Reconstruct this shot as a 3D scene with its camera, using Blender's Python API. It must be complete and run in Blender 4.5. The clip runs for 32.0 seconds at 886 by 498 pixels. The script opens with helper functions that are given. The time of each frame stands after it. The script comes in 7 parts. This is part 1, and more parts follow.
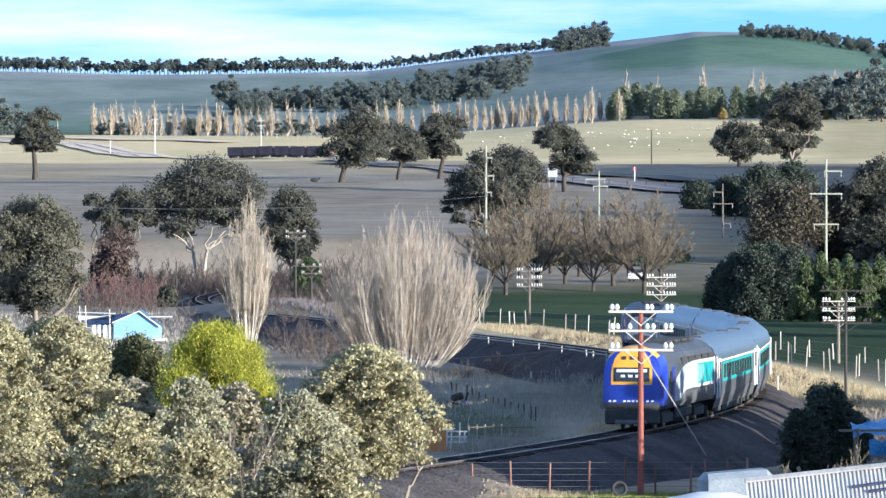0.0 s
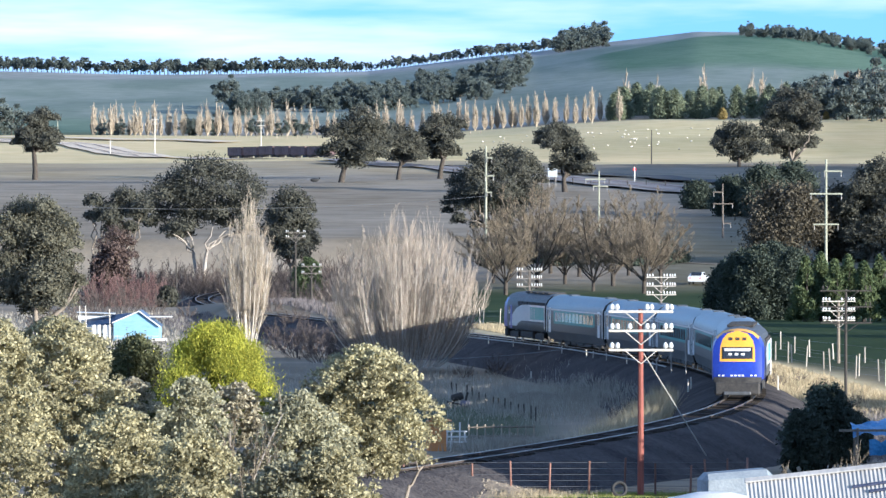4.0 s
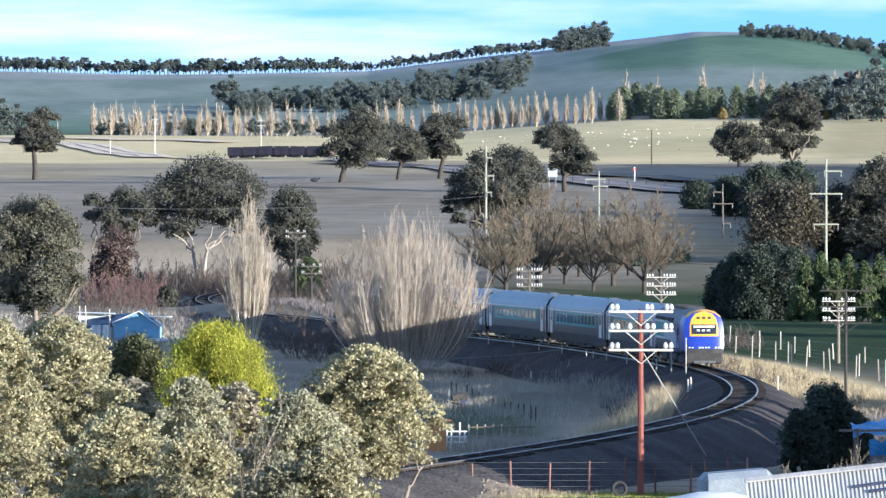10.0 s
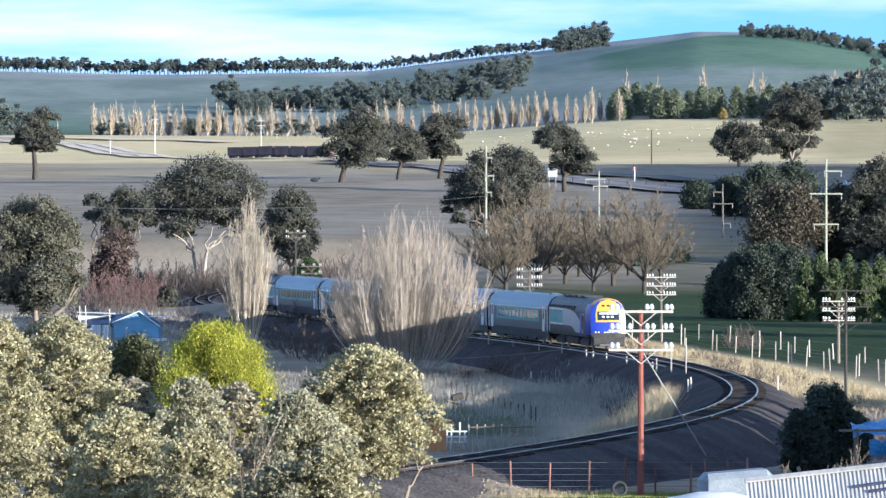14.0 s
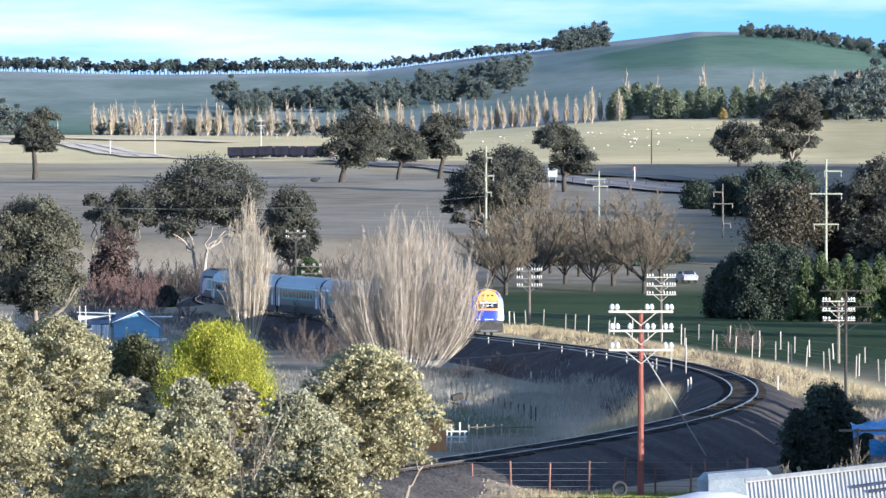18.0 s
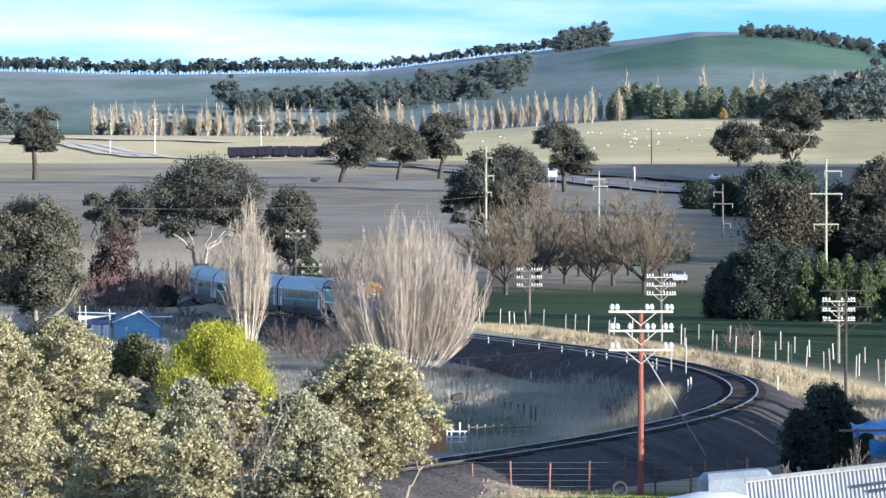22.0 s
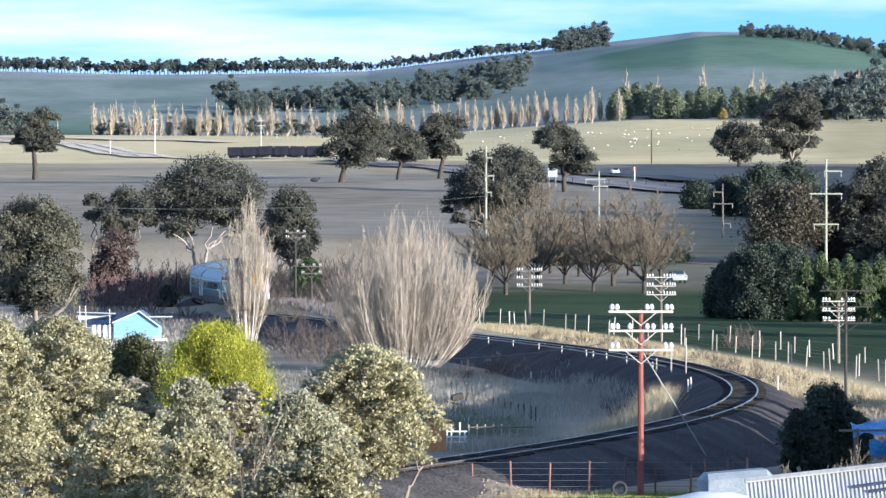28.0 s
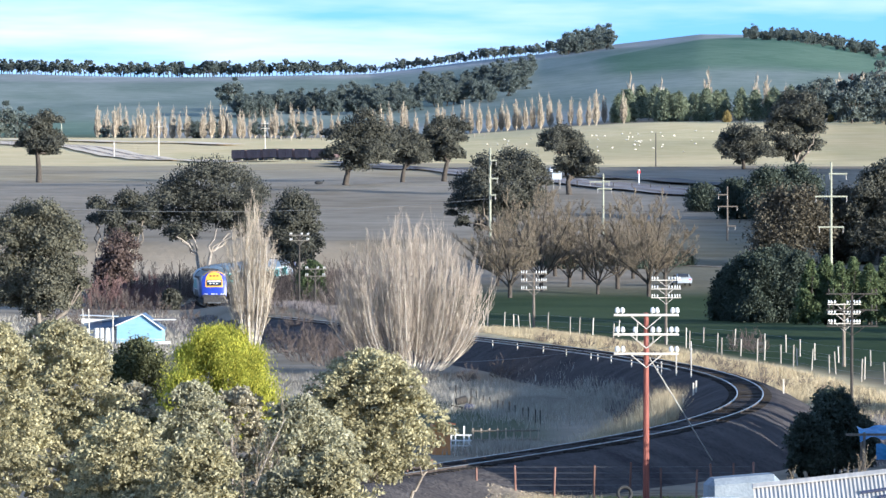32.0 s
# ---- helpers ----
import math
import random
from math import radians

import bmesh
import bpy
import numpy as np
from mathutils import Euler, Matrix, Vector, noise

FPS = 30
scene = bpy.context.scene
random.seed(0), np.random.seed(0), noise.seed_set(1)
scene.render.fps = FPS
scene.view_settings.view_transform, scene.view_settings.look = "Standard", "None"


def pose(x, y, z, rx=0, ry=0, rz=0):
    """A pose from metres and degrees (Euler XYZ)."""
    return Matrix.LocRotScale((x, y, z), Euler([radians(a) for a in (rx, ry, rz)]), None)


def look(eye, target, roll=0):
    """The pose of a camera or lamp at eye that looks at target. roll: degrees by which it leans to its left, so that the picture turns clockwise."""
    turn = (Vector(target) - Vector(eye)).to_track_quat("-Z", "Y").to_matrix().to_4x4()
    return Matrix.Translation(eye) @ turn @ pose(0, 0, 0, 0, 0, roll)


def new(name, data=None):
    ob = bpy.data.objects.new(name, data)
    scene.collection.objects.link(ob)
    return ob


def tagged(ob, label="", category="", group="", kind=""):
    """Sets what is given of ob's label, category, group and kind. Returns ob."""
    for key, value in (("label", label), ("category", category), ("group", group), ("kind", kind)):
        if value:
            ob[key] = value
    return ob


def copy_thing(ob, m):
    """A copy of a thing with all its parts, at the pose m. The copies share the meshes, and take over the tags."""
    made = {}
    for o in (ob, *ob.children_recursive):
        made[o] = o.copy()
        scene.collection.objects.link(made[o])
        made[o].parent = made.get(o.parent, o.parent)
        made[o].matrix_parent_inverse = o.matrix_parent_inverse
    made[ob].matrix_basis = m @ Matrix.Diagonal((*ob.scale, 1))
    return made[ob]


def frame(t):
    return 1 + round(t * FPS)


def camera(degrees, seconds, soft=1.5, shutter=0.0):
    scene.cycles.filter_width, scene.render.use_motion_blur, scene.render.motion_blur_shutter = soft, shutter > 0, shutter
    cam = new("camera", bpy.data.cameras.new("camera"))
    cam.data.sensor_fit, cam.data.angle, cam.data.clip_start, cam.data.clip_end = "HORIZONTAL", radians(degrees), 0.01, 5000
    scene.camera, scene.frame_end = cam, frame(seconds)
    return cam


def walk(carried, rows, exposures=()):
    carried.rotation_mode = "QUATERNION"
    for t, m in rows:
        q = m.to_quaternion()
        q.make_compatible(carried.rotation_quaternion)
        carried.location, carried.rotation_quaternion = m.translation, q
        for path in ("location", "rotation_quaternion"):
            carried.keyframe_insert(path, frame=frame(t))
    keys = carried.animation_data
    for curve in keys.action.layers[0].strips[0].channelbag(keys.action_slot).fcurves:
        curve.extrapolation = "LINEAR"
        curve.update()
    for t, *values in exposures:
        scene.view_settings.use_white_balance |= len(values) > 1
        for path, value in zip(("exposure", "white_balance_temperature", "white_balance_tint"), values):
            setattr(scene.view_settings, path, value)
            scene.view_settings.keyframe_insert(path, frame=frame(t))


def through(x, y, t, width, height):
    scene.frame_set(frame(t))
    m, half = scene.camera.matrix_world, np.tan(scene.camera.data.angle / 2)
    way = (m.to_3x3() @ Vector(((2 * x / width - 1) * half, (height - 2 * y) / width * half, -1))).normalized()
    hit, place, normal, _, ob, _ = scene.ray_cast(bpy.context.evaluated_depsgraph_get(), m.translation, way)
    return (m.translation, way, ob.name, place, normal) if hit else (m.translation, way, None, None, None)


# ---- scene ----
# One fixed stand on a hillside, looking along a valley with a railway curve. x east, y away from the stand, z up from rail level.
from mathutils import Vector as V3

cam = camera(8.6225, 32.0, soft=1.45, shutter=0.4)
EYE = (0.0, 0.0, 10.4)
TILT = 90 - 0.4187


def stand(x, y, z, right, up):
    return pose(x, y, z, TILT + up, 0, -right)


walk(cam, [
    (0.0, stand(0, 0, 10.4, 0, 0)),
    (29.4, stand(0, 0, 10.4, 0, 0)),
    (29.8, stand(0, 0.02, 10.4, -0.002, 0.001)),
    (30.5, stand(0, 0.5, 10.4, -0.013, 0.009)),
    (31.2, stand(0, 1.0, 10.4, -0.024, 0.016)),
    (32.0, stand(0, 1.6, 10.4, -0.040, 0.026)),
], exposures=[(0.0, 1.37, 4880, 20.5), (32.0, 1.37, 4880, 20.5)])

# ---------------------------------------------------------------- light
SUN_UP, SUN_TURN = 8.2, 124.0
world = bpy.data.worlds.new("sky")
scene.world = world
world.use_nodes = True
wn, wl = world.node_tree.nodes, world.node_tree.links
wn.clear()
w_out = wn.new("ShaderNodeOutputWorld")
w_bg = wn.new("ShaderNodeBackground")
w_sky = wn.new("ShaderNodeTexSky")
w_sky.sky_type = "NISHITA"
w_sky.sun_disc = False
w_sky.sun_elevation, w_sky.sun_rotation = radians(SUN_UP), radians(SUN_TURN)
w_sky.air_density, w_sky.dust_density, w_sky.ozone_density = 1.0, 0.2, 2.0
w_tc = wn.new("ShaderNodeTexCoord")
w_lift = wn.new("ShaderNodeVectorMath")
w_lift.operation = "ADD"
w_lift.inputs[1].default_value = (0, 0, 0.22)
w_map = wn.new("ShaderNodeMapping")
w_map.inputs["Scale"].default_value = (9, 9, 75)
w_noise = wn.new("ShaderNodeTexNoise")
w_noise.inputs["Scale"].default_value = 1.6
w_noise.inputs["Detail"].default_value = 5
w_ramp = wn.new("ShaderNodeValToRGB")
w_ramp.color_ramp.elements[0].position, w_ramp.color_ramp.elements[1].position = 0.44, 0.72
w_mix = wn.new("ShaderNodeMix")
w_mix.data_type = "RGBA"
w_mix.inputs[7].default_value = (3.7, 3.75, 3.5, 1)
w_bg.inputs["Strength"].default_value = 0.125
wl.new(w_tc.outputs["Generated"], w_lift.inputs[0])
wl.new(w_lift.outputs[0], w_sky.inputs["Vector"])
wl.new(w_tc.outputs["Generated"], w_map.inputs["Vector"])
wl.new(w_map.outputs[0], w_noise.inputs["Vector"])
wl.new(w_noise.outputs[0], w_ramp.inputs[0])
wl.new(w_ramp.outputs[0], w_mix.inputs[0])
w_tint = wn.new("ShaderNodeMix")
w_tint.data_type, w_tint.blend_type = "RGBA", "MULTIPLY"
w_tint.inputs[0].default_value = 1.0
w_tint.inputs[7].default_value = (0.95, 1.08, 1.0, 1)
wl.new(w_sky.outputs[0], w_tint.inputs[6])
wl.new(w_tint.outputs[2], w_mix.inputs[6])
wl.new(w_mix.outputs[2], w_bg.inputs[0])
wl.new(w_bg.outputs[0], w_out.inputs[0])

sun_data = bpy.data.lights.new("sun", "SUN")
sun_data.energy, sun_data.angle, sun_data.color = 5.0, radians(0.55), (1.0, 0.84, 0.52)
sun = new("sun", sun_data)
_e, _a = radians(SUN_UP), radians(SUN_TURN)
sun.matrix_world = look((300 * math.sin(_a) * math.cos(_e), 300 * math.cos(_a) * math.cos(_e), 300 * math.sin(_e)), (0, 0, 0))


# ---------------------------------------------------------------- materials
def nodes_of(name):
    m = bpy.data.materials.new(name)
    m.use_nodes = True
    return m, m.node_tree.nodes, m.node_tree.links, m.node_tree.nodes["Principled BSDF"]


def mat(name, a, b, scale=3.0, rough=0.8, metal=0.0, bump=0.3, fine=9.0, coords="Object", per="", stretch=(1, 1, 1), spec=0.5, bump_dist=0.05):
    """Two colours mixed by noise at two scales, with relief. per: island or object adds a spread of brightness per piece."""
    m, n, l, p = nodes_of(name)
    tc = n.new("ShaderNodeTexCoord")
    mp = n.new("ShaderNodeMapping")
    mp.inputs["Scale"].default_value = stretch
    l.new(tc.outputs[coords], mp.inputs["Vector"])
    n1, n2 = n.new("ShaderNodeTexNoise"), n.new("ShaderNodeTexNoise")
    n1.inputs["Scale"].default_value, n2.inputs["Scale"].default_value = scale, scale * fine
    n1.inputs["Detail"].default_value, n2.inputs["Detail"].default_value = 4, 3
    l.new(mp.outputs[0], n1.inputs["Vector"]), l.new(mp.outputs[0], n2.inputs["Vector"])
    add = n.new("ShaderNodeMath")
    add.operation = "MULTIPLY_ADD"
    add.inputs[1].default_value = 0.5
    half = n.new("ShaderNodeMath")
    half.operation = "MULTIPLY"
    half.inputs[1].default_value = 0.5
    l.new(n2.outputs[0], half.inputs[0])
    l.new(n1.outputs[0], add.inputs[0]), l.new(half.outputs[0], add.inputs[2])
    ramp = n.new("ShaderNodeValToRGB")
    ramp.color_ramp.elements[0].position, ramp.color_ramp.elements[1].position = 0.36, 0.64
    ramp.color_ramp.elements[0].color, ramp.color_ramp.elements[1].color = (*a, 1), (*b, 1)
    l.new(add.outputs[0], ramp.inputs[0])
    col = ramp.outputs[0]
    if per:
        src = n.new("ShaderNodeNewGeometry" if per == "island" else "ShaderNodeObjectInfo")
        hsv = n.new("ShaderNodeHueSaturation")
        mr = n.new("ShaderNodeMapRange")
        mr.inputs[3].default_value, mr.inputs[4].default_value = 0.6, 1.4
        l.new(src.outputs["Random Per Island" if per == "island" else "Random"], mr.inputs[0])
        l.new(mr.outputs[0], hsv.inputs["Value"]), l.new(col, hsv.inputs["Color"])
        col = hsv.outputs[0]
    l.new(col, p.inputs["Base Color"])
    p.inputs["Roughness"].default_value, p.inputs["Metallic"].default_value = rough, metal
    p.inputs["Specular IOR Level"].default_value = spec
    if bump:
        bp = n.new("ShaderNodeBump")
        bp.inputs["Strength"].default_value, bp.inputs["Distance"].default_value = bump, bump_dist
        l.new(n2.outputs[0], bp.inputs["Height"]), l.new(bp.outputs[0], p.inputs["Normal"])
    return m


def leafy(name, a, b, through=0.25):
    """Leaves: colour spread from leaf to leaf, some light let through."""
    m, n, l, p = nodes_of(name)
    geo = n.new("ShaderNodeNewGeometry")
    ramp = n.new("ShaderNodeValToRGB")
    ramp.color_ramp.elements[0].color, ramp.color_ramp.elements[1].color = (*a, 1), (*b, 1)
    l.new(geo.outputs["Random Per Island"], ramp.inputs[0])
    tc = n.new("ShaderNodeTexCoord")
    nz = n.new("ShaderNodeTexNoise")
    nz.inputs["Scale"].default_value = 0.6
    l.new(tc.outputs["Object"], nz.inputs["Vector"])
    hsv = n.new("ShaderNodeHueSaturation")
    mr = n.new("ShaderNodeMapRange")
    mr.inputs[1].default_value, mr.inputs[2].default_value = 0.3, 0.7
    mr.inputs[3].default_value, mr.inputs[4].default_value = 0.7, 1.3
    l.new(nz.outputs[0], mr.inputs[0]), l.new(mr.outputs[0], hsv.inputs["Value"])
    l.new(ramp.outputs[0], hsv.inputs["Color"]), l.new(hsv.outputs[0], p.inputs["Base Color"])
    p.inputs["Roughness"].default_value = 0.6
    p.inputs["Specular IOR Level"].default_value = 0.15
    tr = n.new("ShaderNodeBsdfTranslucent")
    l.new(hsv.outputs[0], tr.inputs["Color"])
    mx = n.new("ShaderNodeMixShader")
    mx.inputs[0].default_value = through
    l.new(p.outputs[0], mx.inputs[1]), l.new(tr.outputs[0], mx.inputs[2])
    l.new(mx.outputs[0], n["Material Output"].inputs[0])
    return m


M = {
    "gum_leaf": leafy("gum_leaf", (0.06, 0.063, 0.053), (0.12, 0.117, 0.088)),
    # gum_leaf lightened to stand for sun on one tree
    "lit_gum_leaf": leafy("lit_gum_leaf", (0.09, 0.09, 0.066), (0.19, 0.18, 0.125), 0.3),
    "lawn_leaf": leafy("lawn_leaf", (0.12, 0.15, 0.03), (0.32, 0.34, 0.09), 0.3),
    "gold_leaf": leafy("gold_leaf", (0.22, 0.17, 0.06), (0.38, 0.3, 0.12), 0.3),
    # windbreak green is lightened to carry sun and distance haze
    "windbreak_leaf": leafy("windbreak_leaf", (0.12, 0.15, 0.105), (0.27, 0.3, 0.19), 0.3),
    "russet_leaf": leafy("russet_leaf", (0.08, 0.058, 0.05), (0.15, 0.11, 0.095)),
    "pine_leaf": leafy("pine_leaf", (0.05, 0.072, 0.035), (0.15, 0.185, 0.08), 0.2),
    # distance haze is put into these paler, bluer leaves
    "far_haze_leaf": leafy("far_haze_leaf", (0.09, 0.11, 0.105), (0.155, 0.18, 0.16), 0.3),
    "dark_leaf": leafy("dark_leaf", (0.045, 0.058, 0.045), (0.085, 0.102, 0.076), 0.2),
    "dull_olive_leaf": leafy("dull_olive_leaf", (0.06, 0.066, 0.03), (0.16, 0.165, 0.08), 0.25),
    "bronze_leaf": leafy("bronze_leaf", (0.065, 0.06, 0.046), (0.15, 0.13, 0.09), 0.25),
    "olive_leaf": leafy("olive_leaf", (0.22, 0.205, 0.115), (0.58, 0.53, 0.32), 0.36),
    "grey_olive_leaf": leafy("grey_olive_leaf", (0.21, 0.205, 0.125), (0.56, 0.53, 0.36), 0.36),
    "thin_olive_leaf": leafy("thin_olive_leaf", (0.21, 0.19, 0.13), (0.61, 0.55, 0.39), 0.36),
    "yellow_leaf": leafy("yellow_leaf", (0.15, 0.19, 0.022), (0.6, 0.56, 0.07), 0.35),
    "straw": leafy("straw", (0.3, 0.24, 0.14), (0.62, 0.52, 0.34), 0.3),
    # dull grass; on the banks its dim grey also stands for shade
    "dull_shade_grass": leafy("dull_shade_grass", (0.13, 0.115, 0.115), (0.27, 0.24, 0.23), 0.25),
    "frost_straw": leafy("frost_straw", (0.26, 0.24, 0.2), (0.5, 0.46, 0.38), 0.3),
    "grey_bark": mat("grey_bark", (0.16, 0.13, 0.1), (0.3, 0.26, 0.21), 2, 0.9, fine=14, bump=0.5),
    "white_bark": mat("white_bark", (0.42, 0.37, 0.3), (0.74, 0.68, 0.6), 0.7, 0.85, fine=10, bump=0.3),
    "pale_bark": mat("pale_bark", (0.2, 0.17, 0.14), (0.5, 0.45, 0.39), 0.8, 0.85, fine=10, bump=0.3),
    "dark_bark": mat("dark_bark", (0.035, 0.028, 0.022), (0.09, 0.075, 0.06), 2, 0.9, fine=14, bump=0.5),
    "twig": mat("twig", (0.36, 0.31, 0.24), (0.58, 0.52, 0.42), 1.2, 0.85, per="island", bump=0.1),
    "willow_twig": mat("willow_twig", (0.29, 0.24, 0.19), (0.48, 0.41, 0.33), 1.2, 0.85, per="island", bump=0.1),
    "russet_twig": mat("russet_twig", (0.12, 0.07, 0.065), (0.24, 0.15, 0.135), 1.2, 0.9, per="island", bump=0.1),
    "brown_twig": mat("brown_twig", (0.13, 0.105, 0.075), (0.26, 0.215, 0.15), 1.2, 0.9, per="island", bump=0.1),
    "poplar_twig": mat("poplar_twig", (0.3, 0.25, 0.185), (0.48, 0.41, 0.31), 0.4, 0.9, per="island", bump=0.1),
    "timber": mat("timber", (0.2, 0.16, 0.12), (0.42, 0.36, 0.28), 2.5, 0.9, stretch=(6, 6, 0.7), per="object"),
    "brown_post": mat("brown_post", (0.15, 0.075, 0.055), (0.3, 0.17, 0.13), 2.5, 0.9, stretch=(6, 6, 0.7), per="object"),
    "pale_post": mat("pale_post", (0.36, 0.32, 0.26), (0.6, 0.55, 0.47), 2.5, 0.9, stretch=(6, 6, 0.7), per="object"),
    "red_timber": mat("red_timber", (0.17, 0.05, 0.035), (0.3, 0.095, 0.065), 1.6, 0.75, stretch=(5, 5, 0.6)),
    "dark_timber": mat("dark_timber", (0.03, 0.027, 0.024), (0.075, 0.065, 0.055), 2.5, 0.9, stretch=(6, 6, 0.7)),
    "pale_pole": mat("pale_pole", (0.24, 0.25, 0.19), (0.42, 0.42, 0.32), 2.0, 0.9, stretch=(6, 6, 0.6)),
    "arm": mat("arm", (0.42, 0.38, 0.32), (0.7, 0.66, 0.58), 3, 0.8, stretch=(1, 6, 6)),
    "old_arm": mat("old_arm", (0.15, 0.13, 0.11), (0.3, 0.27, 0.23), 3, 0.85, stretch=(1, 6, 6)),
    "old_pole": mat("old_pole", (0.09, 0.075, 0.062), (0.19, 0.16, 0.13), 2.0, 0.9, stretch=(6, 6, 0.6)),
    "china": mat("china", (0.62, 0.62, 0.6), (0.72, 0.72, 0.7), 8, 0.15, bump=0.0),
    "guard": mat("guard", (0.3, 0.28, 0.25), (0.45, 0.43, 0.4), 2, 0.6),
    "orange_paint": mat("orange_paint", (0.5, 0.2, 0.06), (0.64, 0.3, 0.1), 1.5, 0.7),
    "wire": mat("wire", (0.12, 0.12, 0.12), (0.25, 0.25, 0.25), 2, 0.5, 0.6, bump=0.0),
    "steel": mat("steel", (0.3, 0.29, 0.28), (0.45, 0.44, 0.43), 4, 0.32, 1.0, bump=0.1),
    "rail_web": mat("rail_web", (0.03, 0.022, 0.018), (0.07, 0.05, 0.04), 2, 0.8, bump=0.1),
    "rail_steel": mat("rail_steel", (0.34, 0.3, 0.26), (0.55, 0.52, 0.48), 2, 0.3, 0.8, bump=0.1),
    "ballast": mat("ballast", (0.04, 0.036, 0.04), (0.11, 0.1, 0.095), 0.35, 0.95, fine=16, bump=1.0, bump_dist=0.12, spec=0.03),
    "sleeper": mat("sleeper", (0.018, 0.016, 0.014), (0.05, 0.043, 0.037), 1.5, 0.9, per="island", spec=0.05),
    "white_paint": mat("white_paint", (0.68, 0.66, 0.62), (0.84, 0.83, 0.8), 1.5, 0.6, bump=0.15),
    "red_brick": mat("red_brick", (0.42, 0.13, 0.06), (0.6, 0.22, 0.1), 4, 0.85),
    "pale_wall": mat("pale_wall", (0.36, 0.4, 0.44), (0.5, 0.54, 0.58), 1.2, 0.7, bump=0.1),
    "scrub_twig": mat("scrub_twig", (0.07, 0.055, 0.048), (0.17, 0.135, 0.115), 1.2, 0.9, per="island", bump=0.1),
    "iron_roof": mat("iron_roof", (0.34, 0.33, 0.31), (0.52, 0.5, 0.47), 0.9, 0.5, 0.0, bump=0.1, stretch=(1, 0.25, 1)),
    "blue_tarp": mat("blue_tarp", (0.04, 0.17, 0.42), (0.1, 0.32, 0.62), 2.2, 0.35, bump=0.6, fine=4),
    "blue_steel": mat("blue_steel", (0.05, 0.06, 0.11), (0.1, 0.11, 0.18), 2.0, 0.5, 0.3, bump=0.1),
    "canvas": mat("canvas", (0.17, 0.2, 0.235), (0.27, 0.305, 0.34), 1.2, 0.7, bump=0.3),
    "rubber": mat("rubber", (0.02, 0.02, 0.02), (0.04, 0.04, 0.04), 6, 0.8),
    "wool": mat("wool", (0.62, 0.56, 0.45), (0.8, 0.75, 0.64), 8, 0.95),
    "train_silver": mat("train_silver", (0.075, 0.083, 0.095), (0.115, 0.123, 0.135), 0.5, 0.38, 0.35, bump=0.05, stretch=(1, 0.3, 4)),
    "train_roof": mat("train_roof", (0.095, 0.13, 0.155), (0.15, 0.19, 0.225), 0.6, 0.34, 0.4, bump=0.05, stretch=(1, 0.3, 1)),
    "train_grey": mat("train_grey", (0.09, 0.095, 0.1), (0.15, 0.155, 0.16), 0.8, 0.45, 0.3, bump=0.05),
    "train_blue": mat("train_blue", (0.02, 0.038, 0.3), (0.03, 0.06, 0.42), 0.8, 0.3, bump=0.02),
    "train_yellow": mat("train_yellow", (0.78, 0.36, 0.02), (0.86, 0.44, 0.04), 1.0, 0.35, bump=0.02),
    "train_teal": mat("train_teal", (0.03, 0.27, 0.28), (0.05, 0.36, 0.36), 0.8, 0.35, bump=0.02),
    "train_sweep": mat("train_sweep", (0.42, 0.47, 0.52), (0.52, 0.57, 0.62), 0.8, 0.35, 0.2, bump=0.02),
    "train_white": mat("train_white", (0.66, 0.66, 0.66), (0.78, 0.78, 0.78), 0.8, 0.35, bump=0.02),
    "under": mat("under", (0.02, 0.02, 0.022), (0.06, 0.055, 0.05), 1.5, 0.8),
    "dark_roof": mat("dark_roof", (0.03, 0.035, 0.04), (0.08, 0.085, 0.095), 1.2, 0.5),
    "glass": mat("glass", (0.012, 0.015, 0.02), (0.03, 0.035, 0.045), 2, 0.06, bump=0.0, spec=0.9),
    "lit_lamp": mat("lit_lamp", (0.8, 0.8, 0.78), (0.9, 0.9, 0.88), 2, 0.2, bump=0.0),
    "wagon_rust": mat("wagon_rust", (0.11, 0.075, 0.075), (0.22, 0.15, 0.145), 0.5, 0.85),
    "rubble": mat("rubble", (0.16, 0.135, 0.1), (0.34, 0.29, 0.22), 3, 0.9, per="island"),
    "earth": mat("earth", (0.12, 0.09, 0.06), (0.34, 0.27, 0.18), 1.1, 0.95, bump=0.8, fine=7),
    "asphalt": mat("asphalt", (0.045, 0.045, 0.047), (0.075, 0.074, 0.072), 0.3, 0.9, bump=0.3),
    "gravel_road": mat("gravel_road", (0.68, 0.56, 0.41), (0.82, 0.7, 0.54), 0.2, 0.95, spec=0.05),
    "grey_gravel": mat("grey_gravel", (0.24, 0.22, 0.21), (0.4, 0.37, 0.35), 0.2, 0.95, spec=0.05),
    "blue_wall": mat("blue_wall", (0.2, 0.37, 0.52), (0.27, 0.46, 0.62), 1.0, 0.7, bump=0.15, stretch=(1, 1, 5)),
    "slate_roof": mat("slate_roof", (0.06, 0.1, 0.17), (0.11, 0.16, 0.25), 1.2, 0.6, bump=0.2),
    "signal_red": mat("signal_red", (0.5, 0.02, 0.03), (0.65, 0.04, 0.05), 2, 0.4),
    # white car paint darkened to stand for shade
    "car_shaded_white": mat("car_shaded_white", (0.3, 0.33, 0.38), (0.38, 0.42, 0.46), 1, 0.25, bump=0.0),
    "car_white": mat("car_white", (0.74, 0.75, 0.77), (0.82, 0.83, 0.85), 1, 0.25, bump=0.0),
}


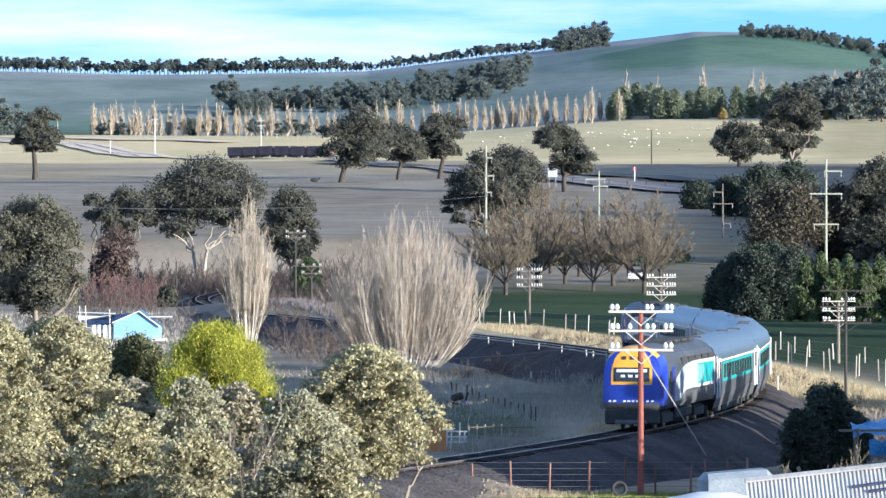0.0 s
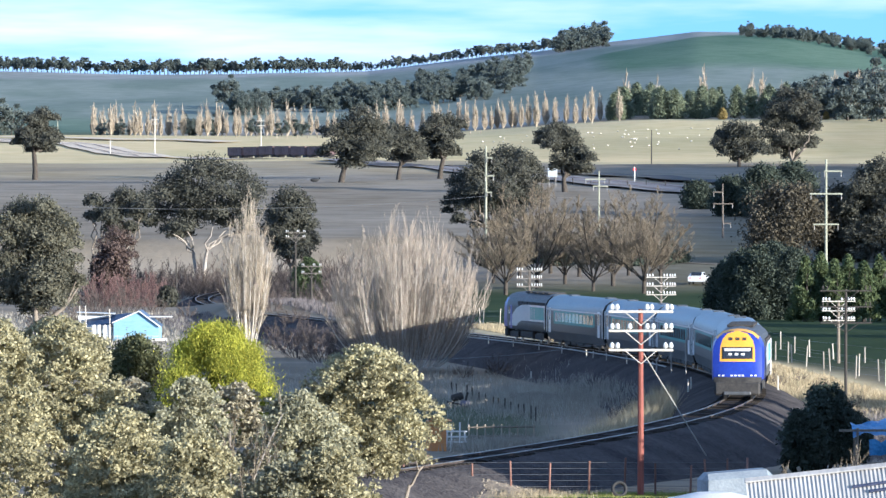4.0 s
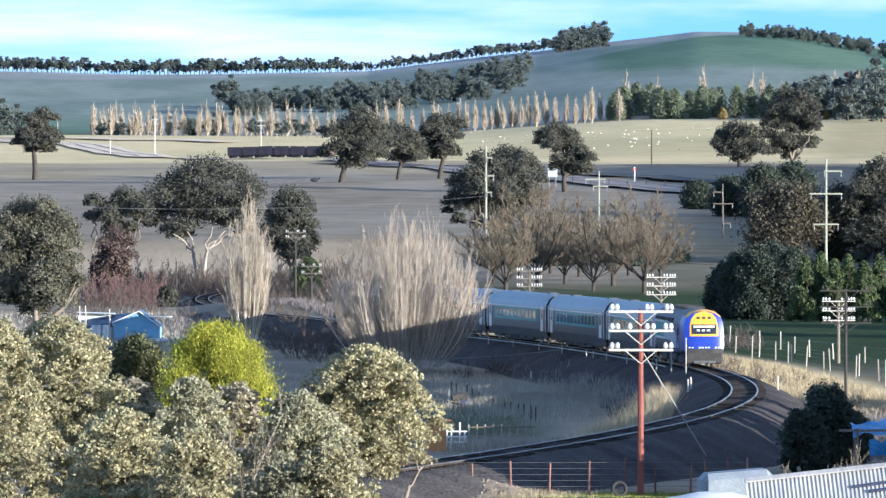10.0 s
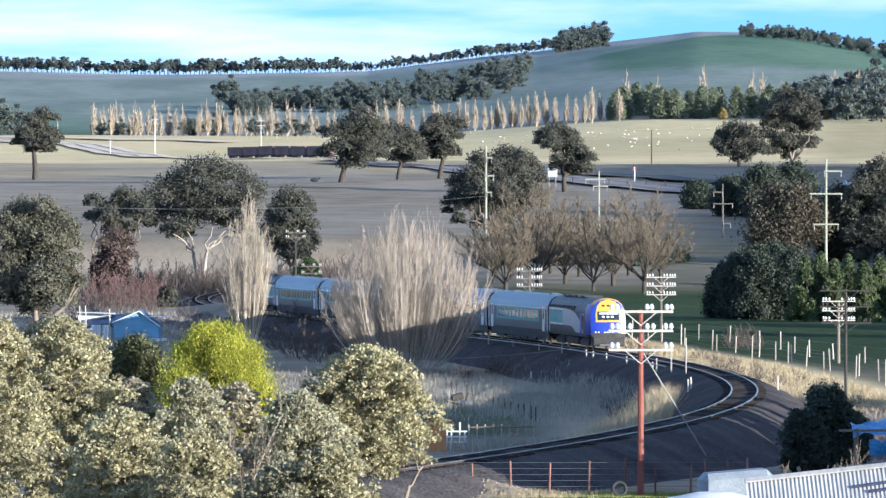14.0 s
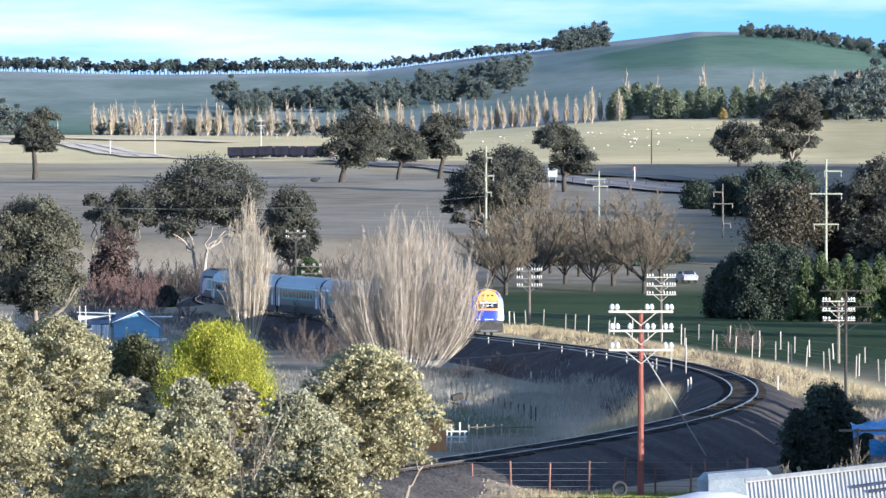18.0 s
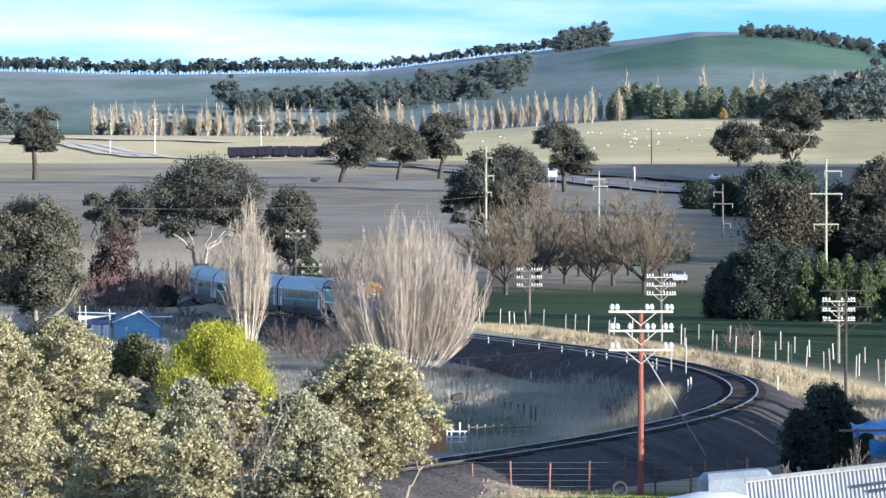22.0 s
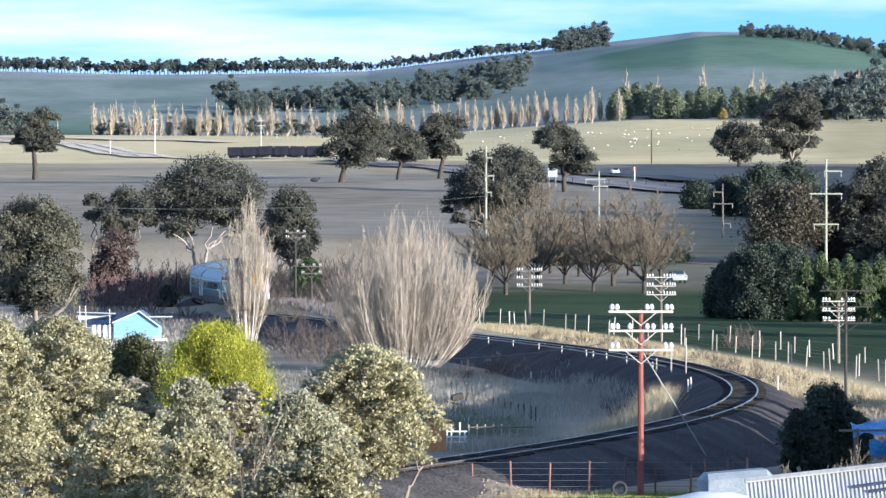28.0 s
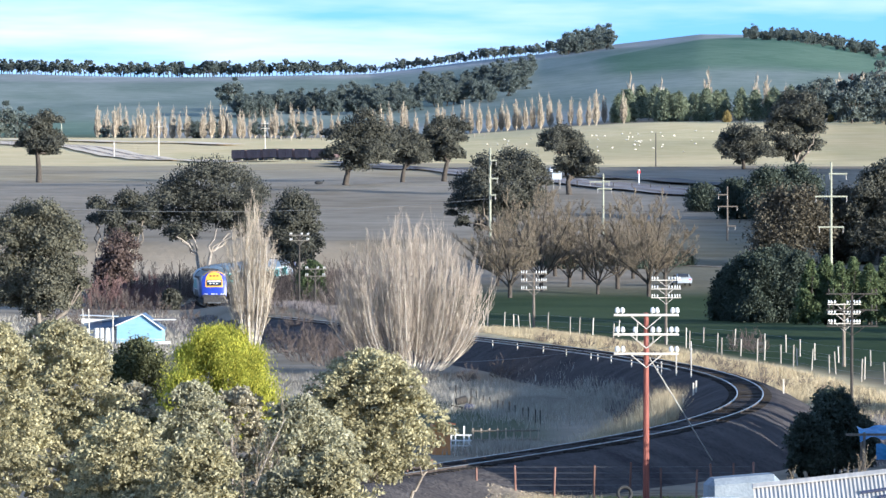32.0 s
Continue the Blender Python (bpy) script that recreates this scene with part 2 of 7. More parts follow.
# ---------------------------------------------------------------- building helpers
def mesh_of(name, verts, faces, material, smooth=False):
    used = sorted({i for f in faces for i in f})
    slot = {i: k for k, i in enumerate(used)}
    me = bpy.data.meshes.new(name)
    me.from_pydata([tuple(verts[i]) for i in used], [], [tuple(slot[i] for i in f) for f in faces])
    if material is not None:
        me.materials.append(M[material] if isinstance(material, str) else material)
    if smooth:
        me.polygons.foreach_set("use_smooth", [True] * len(me.polygons))
    me.update()
    return me


def thing(name, x, y, z, label, category, group="", turn=0.0, kind=""):
    ob = new(name)
    ob.empty_display_size = 0.3
    ob.matrix_basis = pose(x, y, z, 0, 0, turn)
    return tagged(ob, label, category, group, kind)


def piece(name, me, parent, m=None, label=""):
    ob = new(name, me)
    ob.parent = parent
    if m is not None:
        ob.matrix_basis = m
    return tagged(ob, label)


def part(name, bm, material, parent, label="", smooth=False):
    me = bpy.data.meshes.new(name)
    bm.to_mesh(me)
    bm.free()
    me.materials.append(M[material])
    if smooth:
        me.polygons.foreach_set("use_smooth", [True] * len(me.polygons))
    return piece(name, me, parent, None, label)


def box_bm(bm, cx, cy, cz, sx, sy, sz, m=None, bevel=0.0):
    t = Matrix.Translation((cx, cy, cz)) @ Matrix.Diagonal((sx, sy, sz, 1))
    r = bmesh.ops.create_cube(bm, size=1, matrix=(m @ t) if m is not None else t)
    if bevel:
        edges = list({e for v in r["verts"] for e in v.link_edges})
        bmesh.ops.bevel(bm, geom=edges, offset=bevel, segments=1, affect="EDGES")
    return bm


def box(cx, cy, cz, sx, sy, sz, m=None, bevel=0.0):
    return box_bm(bmesh.new(), cx, cy, cz, sx, sy, sz, m, bevel)


def rod_bm(bm, a, b, r1, r2=None, n=8):
    a, b = V3(a), V3(b)
    d = b - a
    m = Matrix.Translation((a + b) / 2) @ d.to_track_quat("Z", "Y").to_matrix().to_4x4()
    bmesh.ops.create_cone(bm, cap_ends=True, segments=n, radius1=r1, radius2=r1 if r2 is None else r2, depth=d.length, matrix=m)
    return bm


def rod(a, b, r1, r2=None, n=8):
    return rod_bm(bmesh.new(), a, b, r1, r2, n)


class Tubes:
    """Gathers tapered tubes into one mesh."""

    def __init__(self):
        self.waiting, self.parts, self.f = {}, [], []

    def add(self, pts, radii, n=4):
        pts = np.asarray(pts, float)
        self.waiting.setdefault((len(pts), n), []).append((pts, np.asarray(radii, float)))

    def bake(self):
        base = 0
        for (k, n), tubes in self.waiting.items():
            pts, r = np.stack([q[0] for q in tubes]), np.stack([q[1] for q in tubes])
            t = np.empty_like(pts)
            t[:, 1:-1], t[:, 0], t[:, -1] = pts[:, 2:] - pts[:, :-2], pts[:, 1] - pts[:, 0], pts[:, -1] - pts[:, -2]
            t /= np.sqrt((t * t).sum(2))[..., None] + 1e-9
            o = np.zeros(t.shape[:2])
            steep = (np.abs(t[..., 2]).mean(1) > 0.9)[:, None, None]
            s = np.where(steep, np.stack([o, t[..., 2], -t[..., 1]], 2), np.stack([t[..., 1], -t[..., 0], o], 2))
            s /= np.sqrt((s * s).sum(2))[..., None] + 1e-9
            u = np.cross(s, t)
            w = np.arange(n) * (2 * math.pi / n)
            v = pts[:, :, None, :] + (s[:, :, None, :] * np.cos(w)[:, None] + u[:, :, None, :] * np.sin(w)[:, None]) * r[:, :, None, None]
            self.parts.append(v.reshape(-1, 3))
            i, q = [c.ravel() for c in np.meshgrid(np.arange(k - 1), np.arange(n), indexing="ij")]
            e = (q + 1) % n
            one = np.stack([i * n + q, i * n + e, (i + 1) * n + e, (i + 1) * n + q], 1)
            m = len(tubes)
            self.f.append((base + (np.arange(m) * k * n)[:, None, None] + one).reshape(-1, 4))
            base += m * k * n
        self.waiting = {}

    def points(self):
        if self.waiting:
            self.bake()
        return np.vstack(self.parts)

    def mesh(self, name, material, smooth=True):
        v = self.points()
        return quads_mesh(name, v, np.vstack(self.f), material, smooth)


def quads_mesh(name, v, f, material, smooth=False):
    me = bpy.data.meshes.new(name)
    n, k = f.shape
    me.vertices.add(len(v))
    me.vertices.foreach_set("co", np.asarray(v, np.float32).reshape(-1))
    me.loops.add(n * k)
    me.loops.foreach_set("vertex_index", f.astype(np.int32).reshape(-1))
    me.polygons.add(n)
    me.polygons.foreach_set("loop_start", np.arange(0, n * k, k, dtype=np.int32))
    me.polygons.foreach_set("loop_total", np.full(n, k, dtype=np.int32))
    if smooth:
        me.polygons.foreach_set("use_smooth", np.ones(n, dtype=bool))
    me.update(calc_edges=True)
    me.materials.append(M[material] if isinstance(material, str) else material)
    return me


def unit(rng, n):
    d = rng.normal(size=(n, 3))
    return d / (np.linalg.norm(d, axis=1)[:, None] + 1e-9)


def leaf_mesh(name, centres, sizes, rng, material, long=1.6, droop=0.0, up=0.0, face=None):
    """Two-triangle folded leaves, one at each centre, turned at random; one island each."""
    n = len(centres)
    centres = np.asarray(centres, float)
    a = unit(rng, n)
    a[:, 2] -= droop
    a[:, 2] += up
    a /= np.linalg.norm(a, axis=1)[:, None] + 1e-9
    b = np.cross(a, unit(rng, n) if face is None else face + 0.55 * unit(rng, n))
    b /= np.linalg.norm(b, axis=1)[:, None] + 1e-9
    c = np.cross(a, b)
    s = np.asarray(sizes)[:, None]
    v = np.empty((n, 4, 3))
    v[:, 0] = centres - a * s * long * 0.5
    v[:, 1] = centres + b * s * 0.5 + c * s * 0.12
    v[:, 2] = centres + a * s * long * 0.5
    v[:, 3] = centres - b * s * 0.5 + c * s * 0.12
    return quads_mesh(name, v.reshape(-1, 3), np.arange(n * 4).reshape(n, 4), material)


# ---------------------------------------------------------------- the railway line
TRACK = (15.673, -16.305, -22.132, -2.498, 8.957, 78.126, -24.194, -61.13, 1.704)
_py = np.arange(170.0, 872.0, 0.5)
_px = np.polyval(TRACK, (_py - 480) / 300)
_ps = np.concatenate([[0], np.cumsum(np.hypot(np.diff(_px), np.diff(_py)))])
_ps -= np.interp(180.0, _py, _ps)
# The plan is drawn with the valley a little foreshortened; past the near bank every place lies somewhat further out on its own line of sight.
DRAWN = (-300, 275, 315, 355, 395, 440, 500, 560, 640, 6000)
FURTHER = (0, 0, 6.8, 14.8, 20.6, 21.6, 22.0, 23.5, 25.0, 25.0)
_dy = np.concatenate([np.arange(-300.0, 900.0, 2.0), np.arange(900.0, 5200.0, 50.0)])
_dd = _dy + np.convolve(np.interp(np.concatenate([np.full(10, _dy[0]), _dy, np.full(10, _dy[-1])]), DRAWN, FURTHER), np.ones(21) / 21, "valid")


def reach(y):
    """True distance of a drawn one."""
    return np.interp(y, _dy, _dd)


def drawn(y):
    return np.interp(y, _dd, _dy)


def spot(x, y):
    """True place of a drawn one."""
    d = reach(y)
    return x * d / y, d


_tx, _ty = spot(_px, _py)
_tz = EYE[2] * (1 - _ty / _py)
_ts = np.concatenate([[0], np.cumsum(np.hypot(np.diff(_tx), np.diff(_ty)))])
_ts -= np.interp(180.0, _ty, _ts)


def track_x(y):
    return np.interp(y, _ty, _tx)


def track_z(y):
    return np.interp(y, _ty, _tz)


def line_at(s):
    """The line's centre and heading (radians from +y, towards +x) at s metres."""
    a = np.array([np.interp(s - 0.5, _ts, _tx), np.interp(s - 0.5, _ts, _ty)])
    b = np.array([np.interp(s + 0.5, _ts, _tx), np.interp(s + 0.5, _ts, _ty)])
    p = (a + b) / 2
    return p[0], p[1], math.atan2(b[0] - a[0], b[1] - a[1])


def true_run(s):
    """True length along the line of a drawn one."""
    return np.interp(np.interp(s, _ps, _py), _py, _ts)


def offset_spot(s, o):
    x, y, h = line_at(true_run(s))
    return x + math.cos(h) * o, y - math.sin(h) * o


# ---------------------------------------------------------------- ground
def smooth(a, b, v):
    t = np.clip((v - a) / (b - a), 0, 1)
    return t * t * (3 - 2 * t)


LIE_Y = (-100, 0, 60, 110, 150, 190, 225, 250, 300, 400, 450, 500, 560, 640, 690, 765, 950, 1250, 1500, 1750, 2000, 2400, 2700)
LIE_Z = (12, 8.4, 6.3, 3.6, 1.2, -0.5, -0.95, -1.6, -2.0, -1.5, -1.0, -0.5, 0.0, 0.9, 2.3, 3.6, 7.2, 15, 19.8, 23.5, 26.5, 38.5, 43)
CREST_B = (-130, -75.4, -36.9, -12.9, 6.3, 16, 28.5, 42.9, 51.5, 59.2, 70.8, 88, 140)
CREST_Z = (104, 107.0, 107.5, 109.5, 118, 122, 130, 137.5, 137, 135.5, 128, 121, 115)


def lumps(x, y, s):
    return np.sin(x * s * 1.3 + y * s * 0.7 + 1.0) + np.sin(-x * s * 0.8 + y * s * 1.1 + 4.0) + 0.5 * np.sin(x * s * 2.9 - y * s * 2.3)


def drawn_z(x, y):
    z = np.interp(y, LIE_Y, LIE_Z)
    z = z + (lumps(x, y, 0.021) * 0.25 + lumps(x, y, 0.11) * 0.05) * smooth(240, 320, y)
    # low ground inside the curve and west of the line
    line_x = np.interp(y, _py, _px)
    west = smooth(0.5, 4.5, line_x - x) * smooth(235, 290, y) * (1 - smooth(560, 650, y))
    z = z + west * (-1.3 - 0.5 * smooth(420, 540, y))
    # cutting and formation along the line
    near = (1 - smooth(4.5, np.where(x < line_x, 130.0, 34.0), np.abs(x - line_x))) * (1 - smooth(850, 872, y)) * smooth(600, 640, y)
    z = z * (1 - near) + near * np.minimum(z, -0.75)
    # the far range
    b = x / np.maximum(y, 1) * 1000
    z = z + 8.0 * smooth(1900, 2700, y) * smooth(-10, 40, b)
    crest = np.interp(b, CREST_B, CREST_Z) + lumps(x, 0 * y, 0.012) * 0.8
    far = smooth(2650, 4300, y) * 0.62 + 0.38 * np.clip((y - 2650) / 1650, 0, 1)
    z = z * (1 - far * (y > 2650)) + crest * far * (y > 2650)
    z = z + lumps(x, y, 0.0045) * 1.5 * smooth(2700, 3300, y) * (1 - smooth(3900, 4300, y))
    z = z - 0.06 * np.maximum(y - 4330, 0)
    # an unseen long hill to the east, beyond the right-hand side of the view, added for its shade
    east = smooth(180, 400, x) * smooth(380, 510, y) * (1 - smooth(1300, 1450, y))
    z = z + east * 66
    return z


def ground_z(x, y):
    x, y = np.asarray(x, float), np.asarray(y, float)
    d = drawn(y)
    k = np.where(y > 100, y / np.where(d > 50, d, 50), 1.0)
    return EYE[2] - (EYE[2] - drawn_z(x / k, d)) * k


BANK_O = (0.0, 1.4, 2.0, 3.0, 4.4, 7.5)
BANK_Z = (-0.12, -0.14, -0.32, -0.75, -1.6, -3.2)


def surface_z(x, y):
    """The ground or the ballast bank, whichever is higher."""
    return np.maximum(ground_z(x, y), track_z(y) + np.interp(np.abs(x - track_x(y)), BANK_O, BANK_Z, right=-9.0))


def gz(x, y):
    return float(ground_z(x, y))


def at(bearing, dist):
    """A spot by its bearing from the stand (thousandths, east positive) and distance north."""
    d = float(reach(dist))
    return bearing * d / 1000.0, d


def spread(stops):
    out = []
    for a, b, step in stops:
        out += list(np.arange(a, b, step))
    return np.array(out)


def build_ground():
    ys = spread([(-120, 180, 12), (180, 260, 2), (260, 620, 2.0), (620, 900, 4), (900, 1800, 12), (1800, 2700, 20), (2700, 4500, 22), (4500, 4960, 60)])
    xs = spread([(-3200, -700, 100), (-700, -200, 25), (-200, -70, 6), (-70, 70, 1.2), (70, 200, 6), (200, 700, 25), (700, 3300, 100)])
    gx, gy = np.meshgrid(xs, ys)
    z = ground_z(gx, gy)
    v = np.stack([gx, gy, z], -1).reshape(-1, 3)
    nx, ny = len(xs), len(ys)
    idx = np.arange(nx * ny).reshape(ny, nx)
    f = np.stack([idx[:-1, :-1], idx[:-1, 1:], idx[1:, 1:], idx[1:, :-1]], -1).reshape(-1, 4)
    me = bpy.data.meshes.new("ground")
    me.from_pydata(v.tolist(), [], f.tolist())
    me.polygons.foreach_set("use_smooth", [True] * len(me.polygons))
    y = drawn(v[:, 1])
    x = v[:, 0] * np.where(y > 100, y / v[:, 1].clip(50), 1.0)
    line_x = np.interp(y, _py, _px)
    b = x / np.maximum(y, 1) * 1000
    wob = lumps(x, y, 0.03) * 4
    # which grass grows where, plus where sunlit and hazy colours are laid on
    green = smooth(11, 14, x - line_x) * smooth(370, 420, y + wob) * (1 - 0.6 * smooth(640, 670, y + wob) - 0.4 * smooth(900, 1000, y + wob * 4)) * (1 - smooth(660, 690, y) * (1 - smooth(33, 38, b))) * 0.95
    green = np.maximum(green, smooth(224, 228, y + 0.2 * wob) * (1 - smooth(236, 240, y)) * smooth(1, 4, x))
    green = np.maximum(green, 0.75 * smooth(340, 350, y + wob) * (1 - smooth(385, 395, y + wob)) * (1 - smooth(4, 8, x)))
    green = np.maximum(green, 0.8 * smooth(2600, 2680, y) * (1 - smooth(3000, 3250, y)) * (1 - smooth(-58, -50, b)))
    hill = smooth(10, 22, b - (4300 - y) * 0.012) * smooth(3300, 3500, y)
    green = np.maximum(green, hill * (1 - smooth(4050, 4130, y + np.maximum(52 - b, 0) * 14)) * 0.95)
    green = np.maximum(green, 0.45 * smooth(2900, 3100, y) * (1 - smooth(3900, 4000, y)))
    green = np.maximum(green, 0.2 * smooth(1980, 2060, y + wob * 6) * (1 - smooth(2240, 2320, y + wob * 6)) * smooth(8, 22, b))
    green = np.maximum(green, 0.3 * smooth(1800, 2000, y) * (1 - smooth(2500, 2560, y)) * smooth(60, 68, b + 0.2 * wob))
    # the broad belt also stands for sunlit ground beyond the shaded mid field
    straw = np.maximum(smooth(1620, 1790, y + wob * 9), 0.42 * smooth(1150, 1560, y + wob * 16) * (1 - smooth(0, 25, b))) * (1 - smooth(2560, 2650, y))
    straw = np.maximum(straw, 0.2 + 0.75 * smooth(2.5, 4, x - line_x) * (1 - smooth(11, 14, x - line_x)) * smooth(330, 370, y) * (1 - smooth(520, 570, y)))
    earth = smooth(-3, 1.5, -np.abs(x - 5 + (y - 245) * 0.2) + 6) * smooth(232, 236, y) * (1 - smooth(252, 258, y))
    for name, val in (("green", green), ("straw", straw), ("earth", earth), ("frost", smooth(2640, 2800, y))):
        a = me.attributes.new(name, "FLOAT", "POINT")
        a.data.foreach_set("value", np.clip(val, 0, 1).astype(np.float32))
    m, n, l, p = nodes_of("grassland")
    tc = n.new("ShaderNodeTexCoord")

    def noise_of(scale, detail=4, stretch=(1, 1, 1)):
        mp = n.new("ShaderNodeMapping")
        mp.inputs["Scale"].default_value = stretch
        l.new(tc.outputs["Object"], mp.inputs[0])
        q = n.new("ShaderNodeTexNoise")
        q.inputs["Scale"].default_value, q.inputs["Detail"].default_value = scale, detail
        l.new(mp.outputs[0], q.inputs["Vector"])
        return q.outputs[0]

    def ramp_of(src, lo, hi, a, c):
        r = n.new("ShaderNodeValToRGB")
        r.color_ramp.elements[0].position, r.color_ramp.elements[1].position = lo, hi
        r.color_ramp.elements[0].color, r.color_ramp.elements[1].color = (*a, 1), (*c, 1)
        l.new(src, r.inputs[0])
        return r.outputs[0]

    def mix(fac, a, c):
        q = n.new("ShaderNodeMix")
        q.data_type = "RGBA"
        l.new(fac, q.inputs[0]), l.new(a, q.inputs[6]), l.new(c, q.inputs[7])
        return q.outputs[2]

    def attr(name):
        q = n.new("ShaderNodeAttribute")
        q.attribute_name = name
        return q.outputs["Fac"]

    big, fine, broad = noise_of(0.09, 8), noise_of(0.7, 6), noise_of(0.016, 6, (1, 0.3, 1))
    # dull is darkened for the mid field's shade, dry lightened for the sun
    dull = mix(fine, ramp_of(big, 0.35, 0.65, (0.085, 0.077, 0.073), (0.245, 0.22, 0.202)), ramp_of(broad, 0.4, 0.6, (0.12, 0.108, 0.105), (0.265, 0.238, 0.228)))
    dry = mix(fine, ramp_of(broad, 0.38, 0.62, (0.72, 0.56, 0.3), (0.55, 0.47, 0.24)), ramp_of(big, 0.35, 0.65, (0.6, 0.49, 0.26), (0.78, 0.65, 0.4)))
    lush = mix(fine, ramp_of(big, 0.35, 0.65, (0.02, 0.042, 0.018), (0.04, 0.068, 0.028)), ramp_of(broad, 0.4, 0.6, (0.028, 0.05, 0.022), (0.06, 0.085, 0.04)))
    # far slopes: distance haze is put into these paler grey and green colours
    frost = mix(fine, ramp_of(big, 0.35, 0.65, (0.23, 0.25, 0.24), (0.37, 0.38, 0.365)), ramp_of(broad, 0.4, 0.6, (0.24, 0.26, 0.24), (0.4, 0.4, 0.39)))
    hazed_green = mix(fine, ramp_of(big, 0.35, 0.65, (0.075, 0.14, 0.09), (0.125, 0.2, 0.135)), ramp_of(broad, 0.4, 0.6, (0.085, 0.155, 0.1), (0.155, 0.225, 0.155)))
    soil = ramp_of(fine, 0.35, 0.65, (0.13, 0.1, 0.07), (0.36, 0.29, 0.2))
    out = mix(attr("earth"), mix(attr("green"), mix(attr("frost"), mix(attr("straw"), dull, dry), frost), mix(attr("frost"), lush, hazed_green)), soil)
    l.new(out, p.inputs["Base Color"])
    p.inputs["Roughness"].default_value = 0.95
    p.inputs["Specular IOR Level"].default_value = 0.02
    bp = n.new("ShaderNodeBump")
    bp.inputs["Strength"].default_value, bp.inputs["Distance"].default_value = 0.6, 0.25
    l.new(fine, bp.inputs["Height"]), l.new(bp.outputs[0], p.inputs["Normal"])
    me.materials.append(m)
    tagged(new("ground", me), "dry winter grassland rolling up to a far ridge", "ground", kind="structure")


build_ground()


def sweep(name, section, s0, s1, step, material, jitter=0.0, closed=False, smooth_it=True):
    """A strip along the line: section is (offset to the east, height)."""
    rng = np.random.default_rng(5)
    ss = np.arange(s0, s1, step)
    v, f, k = [], [], len(section)
    for s in ss:
        x, y, h = line_at(s)
        z0 = float(track_z(y))
        for o, z in section:
            j = rng.normal() * jitter
            v.append((x + math.cos(h) * (o + j), y - math.sin(h) * (o + j), z0 + z + j * 0.5))
    for i in range(len(ss) - 1):
        for q in range(k if closed else k - 1):
            r = (q + 1) % k
            f.append((i * k + q, i * k + r, (i + 1) * k + r, (i + 1) * k + q))
    return mesh_of(name, v, f, material, smooth_it)


def build_line():
    line = thing("railway_track", 0, 0, 0, "single railway track curving on a dark ballast bank", "railway track", kind="structure")
    bank = [(-7.5, -3.2), (-4.4, -1.6), (-3.0, -0.75), (-2.0, -0.32), (-1.4, -0.14), (-0.9, -0.12), (-0.6, -0.11), (0.6, -0.11), (0.9, -0.12), (1.4, -0.14), (2.0, -0.32), (3.0, -0.75), (4.4, -1.6), (7.5, -3.2)]
    piece("ballast_bank", sweep("ballast_bank", bank, 8, 714, 1.5, "ballast", 0.035), line, None, "dark crushed stone bank")
    head = [(-0.075, -0.17), (-0.075, -0.15), (-0.012, -0.12), (-0.012, -0.04), (-0.036, -0.03), (-0.036, 0.0), (0.036, 0.0), (0.036, -0.03), (0.012, -0.04), (0.012, -0.12), (0.075, -0.15), (0.075, -0.17)]
    for side in (-0.75, 0.75):
        r = piece("rail", sweep("rail", [(o + side, z) for o, z in head], 8, 714, 1.0, "rail_web", closed=True, smooth_it=False), line, None, "rust-dark steel rail")
        top = [(-0.04, -0.028), (-0.04, 0.002), (-0.03, 0.006), (0.03, 0.006), (0.04, 0.002), (0.04, -0.028)]
        piece("rail_head", sweep("rail_head", [(o + side, z) for o, z in top], 8, 714, 1.0, "rail_steel", closed=True, smooth_it=False), r, None, "polished rail head")
    v, f = [], []
    rng = np.random.default_rng(8)
    for s in np.arange(10, 714, 0.66):
        x, y, h = line_at(s)
        h += rng.normal() * 0.02
        base = len(v)
        for dz in (-0.34, -0.1 + rng.normal() * 0.012):
            for a, b in ((-1.25, -0.12), (1.25, -0.12), (1.25, 0.12), (-1.25, 0.12)):
                v.append((x + math.cos(h) * a + math.sin(h) * b, y - math.sin(h) * a + math.cos(h) * b, dz + float(track_z(y))))
        f += [(base + 4, base + 5, base + 6, base + 7), (base, base + 1, base + 5, base + 4), (base + 1, base + 2, base + 6, base + 5), (base + 2, base + 3, base + 7, base + 6), (base + 3, base, base + 4, base + 7)]
    tagged(piece("sleepers", mesh_of("sleepers", v, f, "sleeper"), line, None, "weathered timber sleepers"), kind="stuff")


build_line()


# ---------------------------------------------------------------- trees
def crooked(rng, p, d, length, k, wander):
    pts = [np.array(p, float)]
    d = np.array(d, float)
    for _ in range(k):
        d = d + rng.normal(size=3) * wander
        d /= np.linalg.norm(d)
        pts.append(pts[-1] + d * length / k)
    return np.array(pts), d


